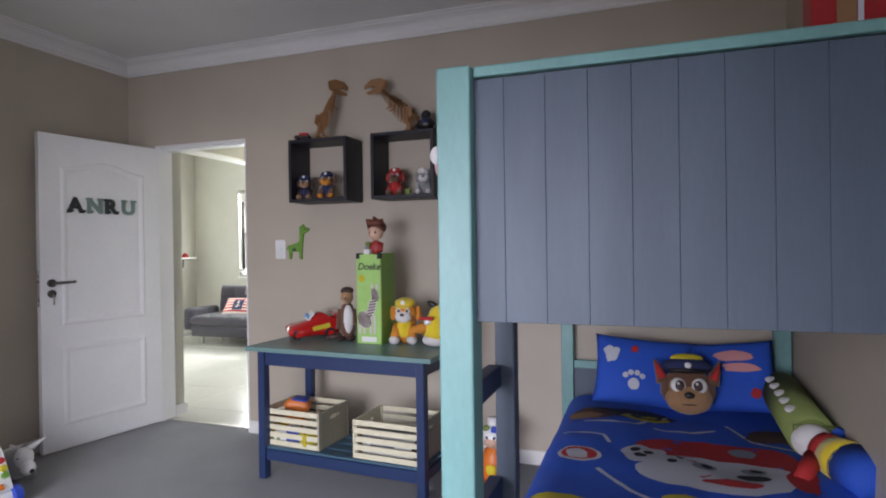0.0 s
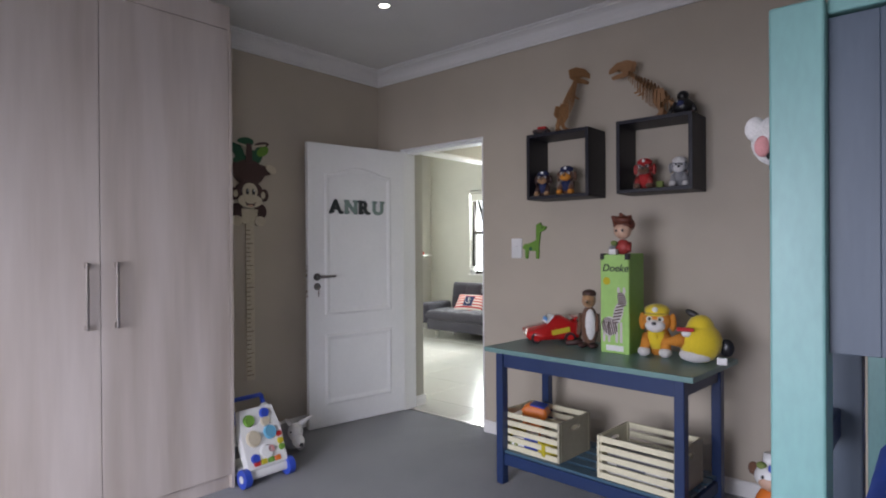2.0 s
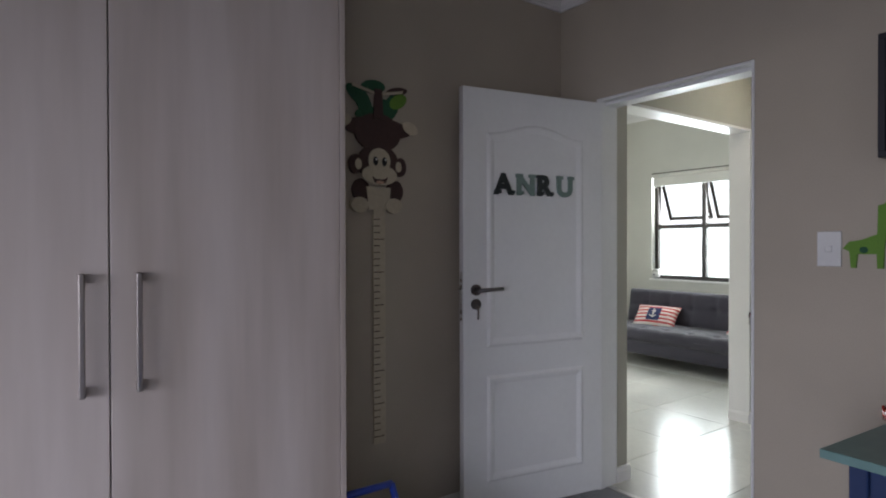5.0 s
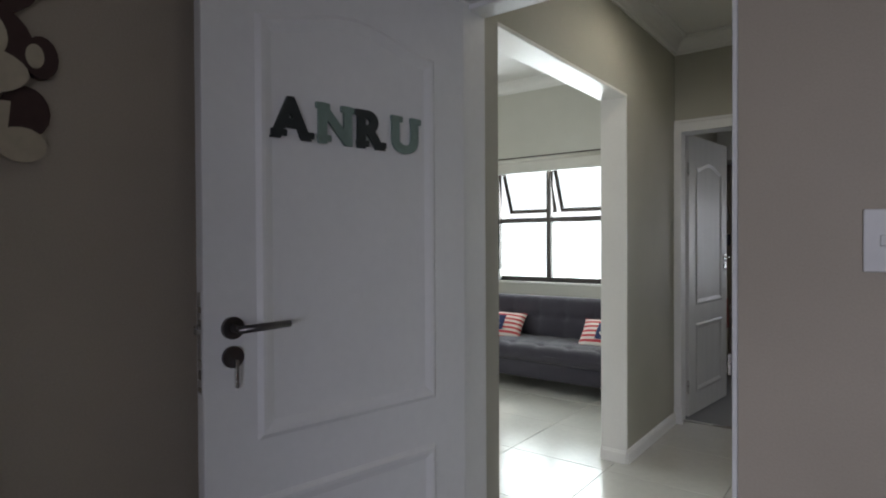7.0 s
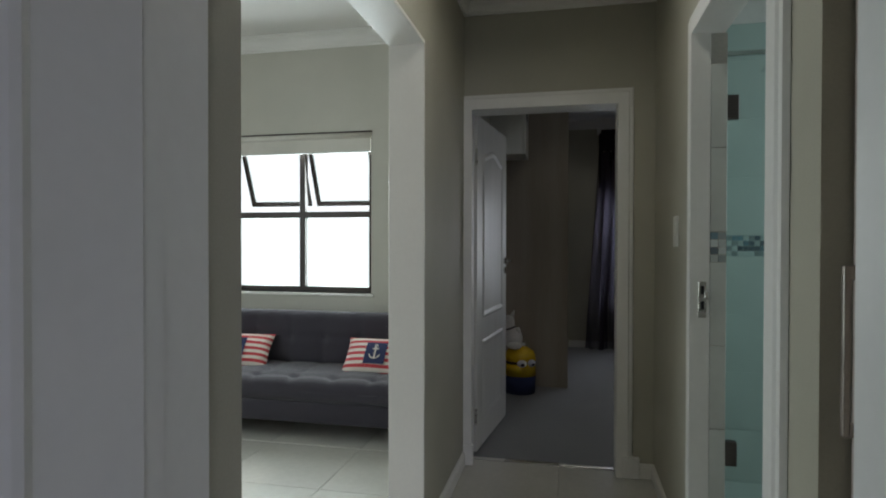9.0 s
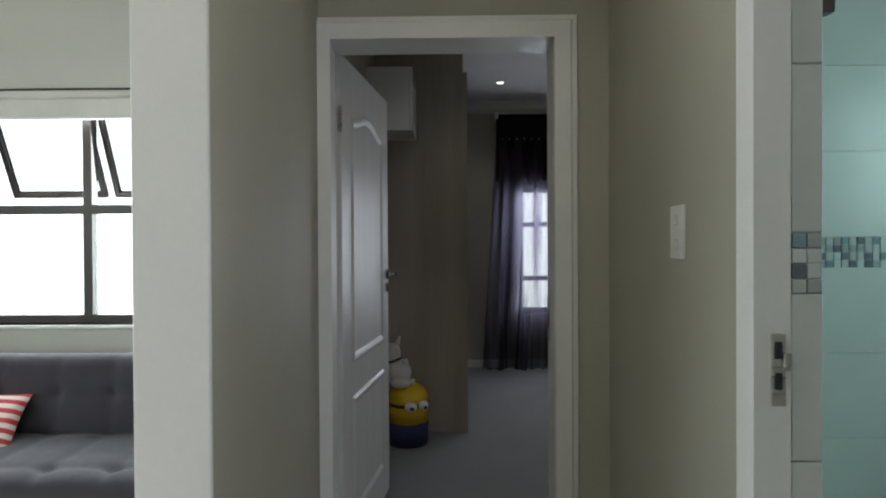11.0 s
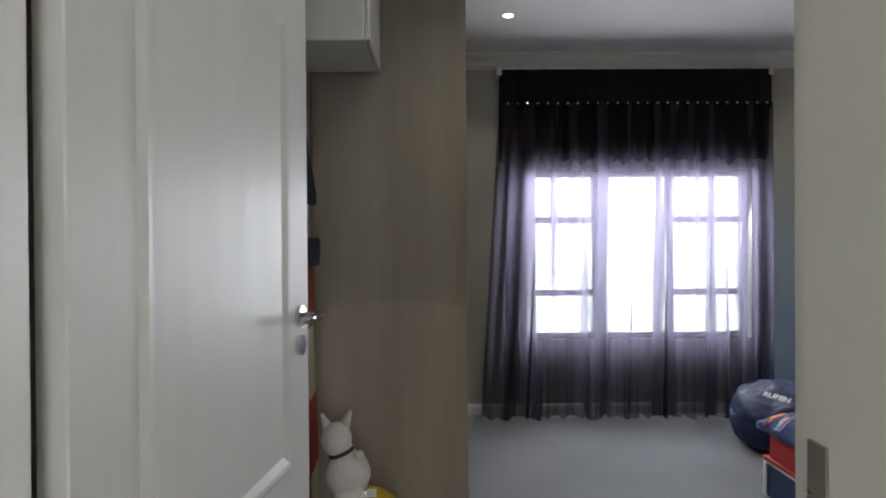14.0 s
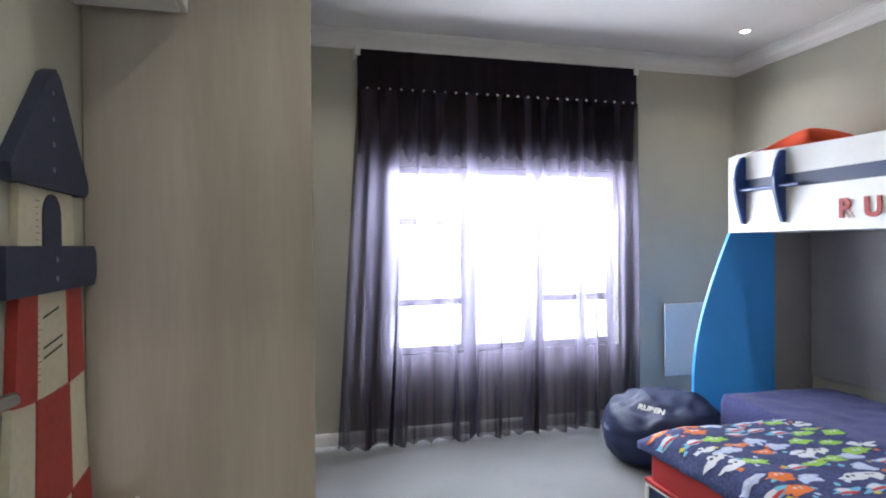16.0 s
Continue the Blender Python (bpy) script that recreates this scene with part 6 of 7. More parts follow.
def tufted(w, d, h, cols, rows, dip, nx=112, ny=36, corner=0.12):
    """A tufted slab lying flat, centred: rounded rim, sewn seams and sunk buttons on its upper face."""
    bm = bmesh.new()
    for sign in (1, -1):
        g = []
        for j in range(ny + 1):
            row = []
            for i in range(nx + 1):
                u, v = 2 * i / nx - 1, 2 * j / ny - 1
                u, v = math.sin(u * math.pi / 2), math.sin(v * math.pi / 2)
                k = (max(0.0, 1 - abs(u) ** (2 * w / corner)) * max(0.0, 1 - abs(v) ** (2 * d / corner))) ** 0.4
                z = sign * h / 2 * k
                x, y = u * w / 2, v * d / 2
                if sign > 0:
                    a = min(abs(u + 1 - 2 * c / cols) for c in range(1, cols)) * w / 2
                    b = min(abs(v + 1 - 2 * r) for r in rows) * d / 2
                    seam = math.exp(-a / 0.022) * 0.75 + math.exp(-b / 0.022) * 0.75 + math.exp(-(a * a + b * b) / 0.0012)
                    z -= dip * seam * k - 0.004 * noise.noise((x * 9, y * 9, 2.0))
                row.append(bm.verts.new((x, y, z)))
            g.append(row)
        for j in range(ny):
            for i in range(nx):
                q = (g[j][i], g[j][i + 1], g[j + 1][i + 1], g[j + 1][i])
                bm.faces.new(q if sign > 0 else q[::-1])
    bmesh.ops.remove_doubles(bm, verts=bm.verts, dist=1e-4)
    return bm


SXM, SW = (SX0 + SX1) / 2, SX1 - SX0
part("backrest", tufted(SW, 0.43, 0.19, 7, (0.52,), 0.018), SOFA, so, "tufted charcoal backrest", True).matrix_local = pose(SXM, 3.465, 0.60, 82, 0, 0)
part("seat", tufted(SW, 0.60, 0.17, 7, (0.22,), 0.02), SOFA, so, "tufted charcoal seat", True).matrix_local = pose(SXM, 3.12, 0.345)
part("base", box(SX0, SX1, 2.84, 3.42, 0.125, 0.275, 0.02, 2), SOFA, so, smooth=True)
for x0, x1 in ((SX0 - 0.17, SX0 - 0.002), (SX1 + 0.002, SX1 + 0.17)):
    part("arm", box(x0, x1, 2.87, 3.42, 0.2, 0.52, 0.05, 3), SOFA, so, smooth=True)
for x in (SX0 + 0.1, SX1 - 0.1):
    for y in (2.95, 3.33):
        part("leg", cyl(0.02, 0.026, (x, y, 0), (x, y, 0.13), 14), METAL, so, "steel sofa leg")


def striped_cushion(m):
    c = thing("striped_cushion", m, "red and cream striped cushion with navy anchor patch", "cushion", "striped cushions on the sofa")
    w, dd, h = 0.50, 0.30, 0.13
    src = cushion_mesh(w, dd, h, 22, 2.6, 3.0)
    n = 13
    for k in range(n):
        bm = src.copy()
        lo, hi = -dd / 2 + dd * k / n, -dd / 2 + dd * (k + 1) / n
        bmesh.ops.bisect_plane(bm, geom=bm.verts[:] + bm.edges[:] + bm.faces[:], plane_co=(0, lo, 0), plane_no=(0, 1, 0), clear_inner=k > 0)
        bmesh.ops.bisect_plane(bm, geom=bm.verts[:] + bm.edges[:] + bm.faces[:], plane_co=(0, hi, 0), plane_no=(0, 1, 0), clear_outer=k < n - 1)
        part("stripe", bm, STRIPEWHITE if k % 2 else STRIPERED, c, smooth=True)
    src.free()
    top = lambda x, y: h / 2 * (max(0, 1 - abs(2 * x / w) ** 2.6) * max(0, 1 - abs(2 * y / dd) ** 2.6)) ** 0.5 * 1.06
    sq = []
    for i in range(32):
        a = 2 * math.pi * i / 32
        k = 1 / max(abs(math.cos(a)), abs(math.sin(a)))
        sq.append((0.075 * k, 0.08 * k))
    patch = print_shape(c, NAVYFAB, 0, 0, sq, top, 0.004, name="patch", label="navy square patch")
    bm = bmesh.new()
    z = top(0, 0) + 0.008
    add_box(bm, -0.005, 0.005, -0.045, 0.04, z, z + 0.003)
    add_box(bm, -0.022, 0.022, 0.022, 0.03, z, z + 0.003)
    for i in range(12):
        a0, a1 = math.pi * (1.08 + 0.84 * i / 12), math.pi * (1.08 + 0.84 * (i + 1) / 12)
        q = [bm.verts.new((r * math.cos(a), -0.008 + r * math.sin(a), z + 0.003)) for a, r in ((a0, 0.034), (a1, 0.034), (a1, 0.043), (a0, 0.043))]
        bm.faces.new(q)
    for i in range(12):
        a0, a1 = 2 * math.pi * i / 12, 2 * math.pi * (i + 1) / 12
        q = [bm.verts.new((r * math.cos(a), 0.048 + r * math.sin(a), z + 0.003)) for a, r in ((a0, 0.006), (a1, 0.006), (a1, 0.012), (a0, 0.012))]
        bm.faces.new(q)
    part("anchor", bm, STRIPEWHITE, patch, "cream embroidered anchor")
    return c


striped_cushion(pose(-1.60, 3.235, 0.475, 50, 0, 6))
striped_cushion(pose(-0.53, 3.235, 0.475, 50, 0, -3))
ls = thing("wall_shelf", (-2.76, 3.07, 1.14), "small white wall shelf on a dark bracket in the lounge", "shelf")
part("board", box(0.001, 0.20, 0.0, 0.42, 0.0, 0.022, 0.003), WHITEPL, ls)
for y in (0.07, 0.35):
    bm = bmesh.new()
    add_box(bm, 0.001, 0.012, y - 0.012, y + 0.012, -0.13, -0.001, 0.002)
    add_box(bm, 0.012, 0.15, y - 0.012, y + 0.012, -0.012, -0.001, 0.002)
    part("bracket", bm, BLACKPL, ls, "dark metal bracket")
toy("red_toy_house", [("box", REDFAB, (-0.03, 0.03, -0.035, 0.035, 0.0, 0.035), 0.005), ("cyl", REDFAB, 0.04, 0.012, (0, 0, 0.034), (0, 0, 0.06))], pose(-2.65, 3.35, 1.1625), "small red toy on the lounge's white shelf", "toy")
mug = thing("ceramic_pot", pose(-1.915, 3.70, 0.871), "small white ceramic pot on the window sill", "pot")
bm = bmesh.new()
prof = [(0.0, 0.0), (0.034, 0.0), (0.046, 0.025), (0.05, 0.055), (0.044, 0.08), (0.036, 0.088), (0.046, 0.1), (0.05, 0.112), (0.044, 0.112), (0.03, 0.09), (0.0, 0.085)]
rings = [[bm.verts.new((r * math.cos(a), r * math.sin(a), z)) for a in (2 * math.pi * i / 24 for i in range(24))] for r, z in prof[1:-1]]
for a, b in zip(rings, rings[1:]):
    for i in range(24):
        j = (i + 1) % 24
        bm.faces.new((a[i], a[j], b[j], b[i]))
bm.faces.new(rings[0][::-1]), bm.faces.new(rings[-1])
part("vessel", bm, MUG, mug, smooth=True)
part("opening", ball((0.0, -0.044, 0.05), (0.018, 0.008, 0.016), 12), GREYFAB, mug, "dark candle opening")

# ---- bathroom: shower ----
solo("wall_shower_west", box(1.291, 1.300, 1.70, 2.70, 0, CH - 0.002), BATHTILE, "pale tiled shower side wall", "wall", "structure")
nib = solo("wall_shower_nib", box(1.2435, 1.2995, 1.677, 1.699, 0, 2.018), GROUT, "pale tiled reveal beside the shower", "wall", "structure")
back = solo("wall_shower_back", box(1.301, 3.199, 2.698, 2.7085, 0, CH - 0.002), material("pale_tile_grout", (0.50, 0.525, 0.51), 0.8, grain=0.05), "pale textured tiled shower back wall with mosaic band", "wall", "structure")
solo("floor_shower", box(1.302, 2.6, 1.74, 2.697, -0.005, 0.03, 0.004), BATHTILE, "pale tiled shower tray", "floor", "structure")
sg = thing("shower_screen", (0, 0, 0), "frameless tinted glass shower door and panel", "shower screen")
for x0, x1, nm in ((1.308, 1.688, "glass_door"), (1.694, 2.4, "fixed_panel")):
    g = part(nm, box(x0, x1, 1.722, 1.730, 0.032, 2.06), SHOWERGLASS, sg, "clear green-edged glass")
    g.visible_shadow = False
# clamps are coloured dark to carry the dark reflections of their chrome
for x, z, w in ((1.304, 1.76, 0.045), (1.304, 0.50, 0.045), (1.676, 1.59, 0.03), (1.676, 0.72, 0.03)):
    part("glass_hinge", box(x, x + w, 1.712, 1.740, z - 0.045 if w > 0.04 else z - 0.018, z + 0.045 if w > 0.04 else z + 0.018, 0.003), DARKSTEEL, sg, "steel glass clamp")
mx = thing("shower_mixer", pose(2.35, 2.69, 0.86), "round chrome shower mixer on the tiled wall", "tap")
part("plate", cyl(0.075, 0.07, (0, 0, 0), (0, -0.012, 0), 28), CHROME, mx)
part("lever", cyl(0.022, 0.018, (0, -0.012, 0), (0, -0.075, 0), 18), CHROME, mx, smooth=True)
sh = thing("rain_shower", pose(1.74, 2.33, 2.075), "square chrome rain shower on a wall arm", "shower")
part("plate", box(-0.115, 0.115, -0.115, 0.115, 0, 0.008, 0.003), CHROME, sh)
for i in range(7):
    for j in range(7):
        part("nozzle", cyl(0.004, 0.003, ((i - 3) * 0.03, (j - 3) * 0.03, 0.001), ((i - 3) * 0.03, (j - 3) * 0.03, -0.003), 6), GREYFAB, sh)
part("ball_joint", cyl(0.014, 0.012, (0, 0, 0.008), (0, 0, 0.06), 14), CHROME, sh)
part("arm", box(-0.439, 0.012, -0.011, 0.011, 0.05, 0.072, 0.003), CHROME, sh, "square chrome arm")

# ---- second bedroom: wardrobe end, wall box, height chart ----
wb = thing("wardrobe", (0.11, 4.60, 0), "taupe textured built-in wardrobe with a broad end panel", "wardrobe")
part("end_panel", box(0.004, 0.632, 0.0, 0.022, 0.0, 2.46, 0.001), OAKDARK, wb)
part("carcass", box(0.004, 0.60, 0.023, 1.50, 0.0, CB - 0.108), OAKDARK, wb)
part("top_filler", box(0.004, 0.605, 0.004, 0.0225, 2.461, CB - 0.108), OAKDARK, wb)
for y0, y1 in ((0.025, 0.51), (0.513, 1.0), (1.003, 1.49)):
    dd = part("door", box(0.605, 0.624, y0, y1, 0.08, 2.44, 0.0012), OAKDARK, wb)
wx = thing("wall_cabinet", (0.11, 4.19, 1.99), "white wall-mounted cabinet box above the height chart", "cabinet")
part("body", box(0.002, 0.272, 0, 0.36, 0.0, 0.39, 0.003), WHITEPL, wx)
part("door", box(0.274, 0.29, 0.001, 0.359, 0.001, 0.389, 0.003), WHITEPL, wx)
part("vent", box(0.2905, 0.292, 0.06, 0.2, 0.30, 0.36), BLACKPL, wx, "dark vent slot")

lh = thing("height_chart", (0.11, 4.325, 0), "painted wooden lighthouse height chart hung on the wall", "height chart")
cut(lh, "roof", LHNAVY, [(-0.225, 1.50), (-0.22, 1.465), (0.20, 1.462), (0.222, 1.475), (0.222, 1.50), (0.04, 1.735), (0.01, 1.752), (-0.025, 1.735)], 0.002, 0.03, "navy painted roof board")
for z in (1.51, 1.57, 1.63, 1.69):
    part("nail_head", ball((0.033, -0.01, z), (0.002, 0.007, 0.007), 10), GREYPRINT, lh)
cut(lh, "lantern", LHCREAM, [(-0.165, 1.31), (0.155, 1.31), (0.145, 1.468), (-0.155, 1.468)], 0.002, 0.016, "cream lantern board")
cut(lh, "lantern_window", LHNAVY, [(-0.045, 1.325), (0.06, 1.325)] + [(0.0075 + 0.052 * math.cos(a), 1.40 + 0.055 * math.sin(a)) for a in (math.pi * i / 10 for i in range(11))], 0.018, 0.004)
cut(lh, "gallery", LHNAVY, [(-0.26, 1.225), (0.25, 1.225), (0.268, 1.25), (0.268, 1.31), (0.25, 1.332), (-0.26, 1.332)], 0.002, 0.034, "navy gallery board")
for z in (1.255, 1.3):
    part("nail_head", ball((0.037, -0.01, z), (0.002, 0.007, 0.007), 10), GREYPRINT, lh)
rows = [1.226, 1.015, 0.735, 0.45, 0.19]
for i in range(4):
    z1, z0 = rows[i], rows[i + 1]
    half = lambda z: 0.178 + (1.226 - z) * 0.115
    third = lambda z: 0.085 + (1.226 - z) * 0.045
    cols = ((-1, 0), (0, 1), (1, 2))
    for k in range(3):
        left = lambda z: (-half(z), -third(z), third(z))[k]
        right = lambda z: (-third(z), third(z), half(z))[k]
        red = (i + k) % 2 == 0
        sag = lambda u: -0.03 * (1 - (u / 0.3) ** 2)
        pts = [(left(z0), z0 + sag(left(z0))), ((left(z0) + right(z0)) / 2, z0 + sag((left(z0) + right(z0)) / 2)), (right(z0), z0 + sag(right(z0))), (right(z1), z1 + (sag(right(z1)) if i else 0)), ((left(z1) + right(z1)) / 2, z1 + (sag((left(z1) + right(z1)) / 2) if i else 0)), (left(z1), z1 + (sag(left(z1)) if i else 0))]
        cut(lh, "tower_panel", LHRED if red else LHCREAM, pts, 0.002, 0.022 if red else 0.018, "red painted tower panel" if red else "cream painted tower panel")
for i in range(46):
    z = 0.78 + i * 0.0145
    if 1.02 < z < 1.2 or z > 1.33:
        cut(lh, "tick", BLACKPL, [(-0.082, z), (-0.082 + (0.012 if i % 5 else 0.022), z), (-0.082 + (0.012 if i % 5 else 0.022), z + 0.0018), (-0.082, z + 0.0018)], 0.0201, 0.0008)
for u, z, w in ((-0.05, 1.165, 0.09), (-0.05, 1.095, 0.11), (-0.05, 1.072, 0.11)):
    cut(lh, "pencil_note", BLACKPRINT, [(u, z), (u + w, z + 0.016), (u + w, z + 0.021), (u, z + 0.005)], 0.0202, 0.0006, "handwritten note")
cut(lh, "tower_door", LHNAVY, [(-0.035, 0.44), (0.07, 0.44)] + [(0.0175 + 0.052 * math.cos(a), 0.60 + 0.085 * math.sin(a)) for a in (math.pi * i / 10 for i in range(11))], 0.026, 0.004, "navy arched door")

toy("character_stool", [("cyl", NAVYFAB, 0.095, 0.1, (0, 0, 0), (0, 0, 0.15)), ("cyl", GLOSSYELLOW, 0.1, 0.1, (0, 0, 0.15), (0, 0, 0.30)), ("ball", GLOSSYELLOW, (0, 0, 0.30), (0.1, 0.1, 0.095)), ("cyl", BLACKPL, 0.1015, 0.1015, (0, 0, 0.255), (0, 0, 0.275)), ("ball", WHITEPL, (0.02, -0.1, 0.265), (0.03, 0.014, 0.03)), ("ball", WHITEPL, (0.075, -0.07, 0.265), (0.026, 0.018, 0.03)), ("ball", BLACKPL, (0.026, -0.113, 0.258), (0.012, 0.006, 0.012)), ("ball", BLACKPL, (0.086, -0.082, 0.258), (0.01, 0.008, 0.012)), ("ball", NAVYFAB, (-0.1, -0.02, 0.14), (0.02, 0.02, 0.05))],
    pose(0.345, 4.40, 0) @ Matrix.Diagonal((1.36, 1.36, 1.0, 1.0)), "yellow and navy round character stool on the carpet", "stool")
toy("plush_dog", [("ball", WHITEFAB, (0, 0, 0.065), (0.075, 0.085, 0.075)), ("ball", WHITEFAB, (-0.035, -0.01, 0.185), (0.05, 0.05, 0.055)), ("cyl", WHITEFAB, 0.05, 0.035, (0, 0, 0.09), (-0.03, 0, 0.17)), ("cyl", BLACKPL, 0.046, 0.042, (-0.02, 0, 0.135), (-0.024, 0, 0.147)), ("cyl", WHITEFAB, 0.018, 0.005, (-0.065, 0, 0.22), (-0.085, 0, 0.265)), ("cyl", WHITEFAB, 0.018, 0.005, (-0.01, 0, 0.225), (0.01, 0, 0.275)), ("cyl", WHITEFAB, 0.022, 0.016, (0.05, -0.01, 0.07), (0.04, -0.03, 0.145)), ("ball", WHITEFAB, (0.02, -0.07, 0.02), (0.055, 0.04, 0.028)), ("box", WHITEPL, (0.07, 0.1, -0.075, -0.07, 0.02, 0.045), 0.001)],
    pose(0.285, 4.38, 0.385) @ Matrix.Scale(1.12, 4), "white plush dog with black collar sitting on the stool")

# ---- second bedroom: curtain, heater ----
CX0, CX1 = 1.09, 3.14


def voile(name, z0, z1, y, gather, flare, mat, parent, nx=520, nz=46, rough_edge=0.0, seed=0.0):
    bm = bmesh.new()
    g = []
    for j in range(nz + 1):
        s = j / nz
        row = []
        for i in range(nx + 1):
            u = i / nx
            x0, x1 = CX0 - flare * s, CX1 + flare * 0.1 * s
            x = x0 + (x1 - x0) * u
            amp = gather * (0.35 + 0.65 * s)
            ph = u * 128 + 3.0 * noise.noise((u * 9, s * 0.6, seed))
            fold = amp * math.sin(ph) + amp * 0.9 * math.sin(u * 61 + 2.5 * noise.noise((u * 5, s * 0.8, seed + 3)))
            z = z1 + (z0 - z1) * s
            if j == nz:
                z += rough_edge * noise.noise((u * (38 if seed else 13), seed, 1.0)) + 0.006 * math.sin(ph)
            lap = gather * 0.8 * (0.25 + s) * max(0.0, 0.55 + 1.6 * noise.noise((u * 17, s * 0.5, seed + 6)))
            row.append(bm.verts.new((x - lap * math.sin(ph * 0.7), y + fold, z)))
        g.append(row)
    for j in range(nz):
        for i in range(nx):
            bm.faces.new((g[j][i], g[j + 1][i], g[j + 1][i + 1], g[j][i + 1]))
    return part(name, bm, mat, parent, smooth=True)


cu = thing("curtain", (0, 0, 0), "dark plum sheer voile curtain with studded heading", "curtain")
voile("voile", 0.006, 2.35, 6.555, 0.027, 0.15, VOILE, cu, rough_edge=0.012)
voile("heading", 2.315, 2.61, 6.575, 0.006, 0.0, VOILEBAND, cu, 200, 8, seed=5.0)
voile("heading_lining", 1.93, 2.37, 6.605, 0.014, 0.0, VOILEBAND, cu, 300, 12, rough_edge=0.075, seed=8.0)
part("rail", box(CX0 + 0.01, CX1 - 0.01, 6.585, 6.678, 2.612, 2.632, 0.003), WHITEPL, cu, "white curtain rail")
for x in (CX0 - 0.005, CX1 - 0.01):
    part("rail_end", box(x - 0.012, x + 0.026, 6.57, 6.679, 2.565, 2.63, 0.004), WHITEPL, cu, "white rail end bracket")
for i in range(27):
    x = CX0 + 0.06 + (CX1 - CX0 - 0.12) * i / 26
    part("stud", ball((x, 6.535, 2.345), (0.0085, 0.005, 0.0085), 8), CHROME, cu, "pearl stud")
ht = thing("panel_heater", (3.42, 6.68, 0.30), "flat white wall panel heater", "heater")
part("panel", box(0, 0.6, -0.028, -0.016, 0, 0.56, 0.004), WHITEPL, ht)
for x in (0.08, 0.52):
    for z in (0.08, 0.48):
        part("spacer", cyl(0.012, 0.012, (x, -0.016, z), (x, 0, z), 12), WHITEPL, ht)

# ---- second bedroom: bunk bed ----
bb = thing("bunk_bed", (0, 0, 0), "white surf-themed bunk bed with blue fin panel and red letters", "bed")
BX = 3.446
part("guard_board", box(BX, BX + 0.022, 3.55, 6.00, 1.388, 1.835, 0.003), WHITEPL, bb, "white upper guard board")
bm = bmesh.new()
plate(bm, [(6.00, 1.388), (6.00, 1.875), (5.91, 1.888), (5.6, 1.875), (5.1, 1.86), (3.55, 1.845), (3.55, 1.388)], 0.002, lambda u, v, k: (BX - k, u, v))
bmesh.ops.recalc_face_normals(bm, faces=bm.faces)
part("guard_face", bm, WHITEPL, bb)
part("stripe", box(BX - 0.0045, BX - 0.0025, 3.56, 5.88, 1.64, 1.717), NAVY, bb, "navy stripe")
part("end_board", box(BX + 0.022, 4.095, 5.978, 6.00, 1.388, 1.80, 0.003), WHITEPL, bb)
part("upper_deck", box(BX + 0.022, 4.095, 3.56, 5.977, 1.39, 1.42), WHITEPL, bb)
part("upper_mattress", box(BX + 0.03, 4.09, 3.57, 5.96, 1.42, 1.75, 0.03, 2), WHITEFAB, bb)
for y in (5.857, 5.55):
    bm = bmesh.new()
    plate(bm, [(0.0, -0.21), (0.015, -0.21), (0.035, -0.12), (0.052, -0.02), (0.054, 0.06), (0.04, 0.15), (0.018, 0.21), (0.0, 0.21)], 0.028, lambda u, v, k, y=y: (BX - 0.003 - u * 1.5, y + k - 0.014, 1.65 + v))
    bmesh.ops.recalc_face_normals(bm, faces=bm.faces)
    bmesh.ops.bevel(bm, geom=bm.edges[:], offset=0.004, segments=2, affect="EDGES")
    part("fin_bracket", bm, FINBLUE, bb, "navy fin-shaped step bracket")
part("step_bar", box(BX - 0.06, BX - 0.03, 5.40, 5.87, 1.64, 1.66, 0.006, 2), FINBLUE, bb, "navy round step bar")
for i, ch in enumerate("RUBEN"):
    words("name_letter", ch, 0.135, 0.004, LHRED, bb, Matrix(((0, 0, -1, BX - 0.008), (-1, 0, 0, 5.20 - i * 0.14), (0, 1, 0, 1.452), (0, 0, 0, 1))), 0.005, label="red wooden letter %s" % ch)
bm = bmesh.new()
fin = [(3.783, 0.0), (3.783, 1.386), (3.436, 1.386)]
for i in range(1, 13):
    s = i / 12
    fin.append((3.436 - 0.28 * math.sin(s * math.pi / 2 * 1.02), 1.386 - 1.0 * s))
fin += [(3.154, 0.0)]
plate(bm, fin, 0.022, lambda u, v, k: (u, 6.00 - k, v))
bmesh.ops.recalc_face_normals(bm, faces=bm.faces)
part("fin_panel", bm, SKYBLUE, bb, "bright blue curved fin panel")
part("back_panel", box(3.783, 4.096, 5.98, 5.995, 0.0, 1.386, 0.002), GREYPANEL, bb, "warm grey end board")
part("wall_panel", box(4.075, 4.096, 3.56, 5.975, 0.42, 1.386, 0.002), GREYPANEL, bb)
part("bookshelf_frame", box(4.03, 4.074, 5.2, 5.3, 1.05, 1.386, 0.004), WHITEPL, bb)
part("guard_tube", cyl(0.008, 0.008, (BX + 0.01, 5.99, 1.87), (3.7, 5.9, 1.95), 10), WHITEPL, bb)
pp = thing("pillow", pose(3.70, 5.62, 1.872, 12, 8, 78), "orange-red pillow on the upper bunk", "pillow")
part("cover", cushion_mesh(0.55, 0.4, 0.16, 16, 2.8, 7.0), material("orange_red_cotton", (0.72, 0.075, 0.02), 0.8, grain=0.08, scale=300, bump=0.2), pp, smooth=True)

lb = thing("low_bed", (0, 0, 0), "red and navy low bed frame beside the bunk", "bed")
part("side_board", box(2.317, 2.339, 3.1, 5.23, 0.0, 0.165, 0.003), NAVY, lb, "navy side board")
part("top_edge", box(2.31, 2.345, 3.1, 5.235, 0.166, 0.179, 0.003), WHITEPL, lb, "white edging")
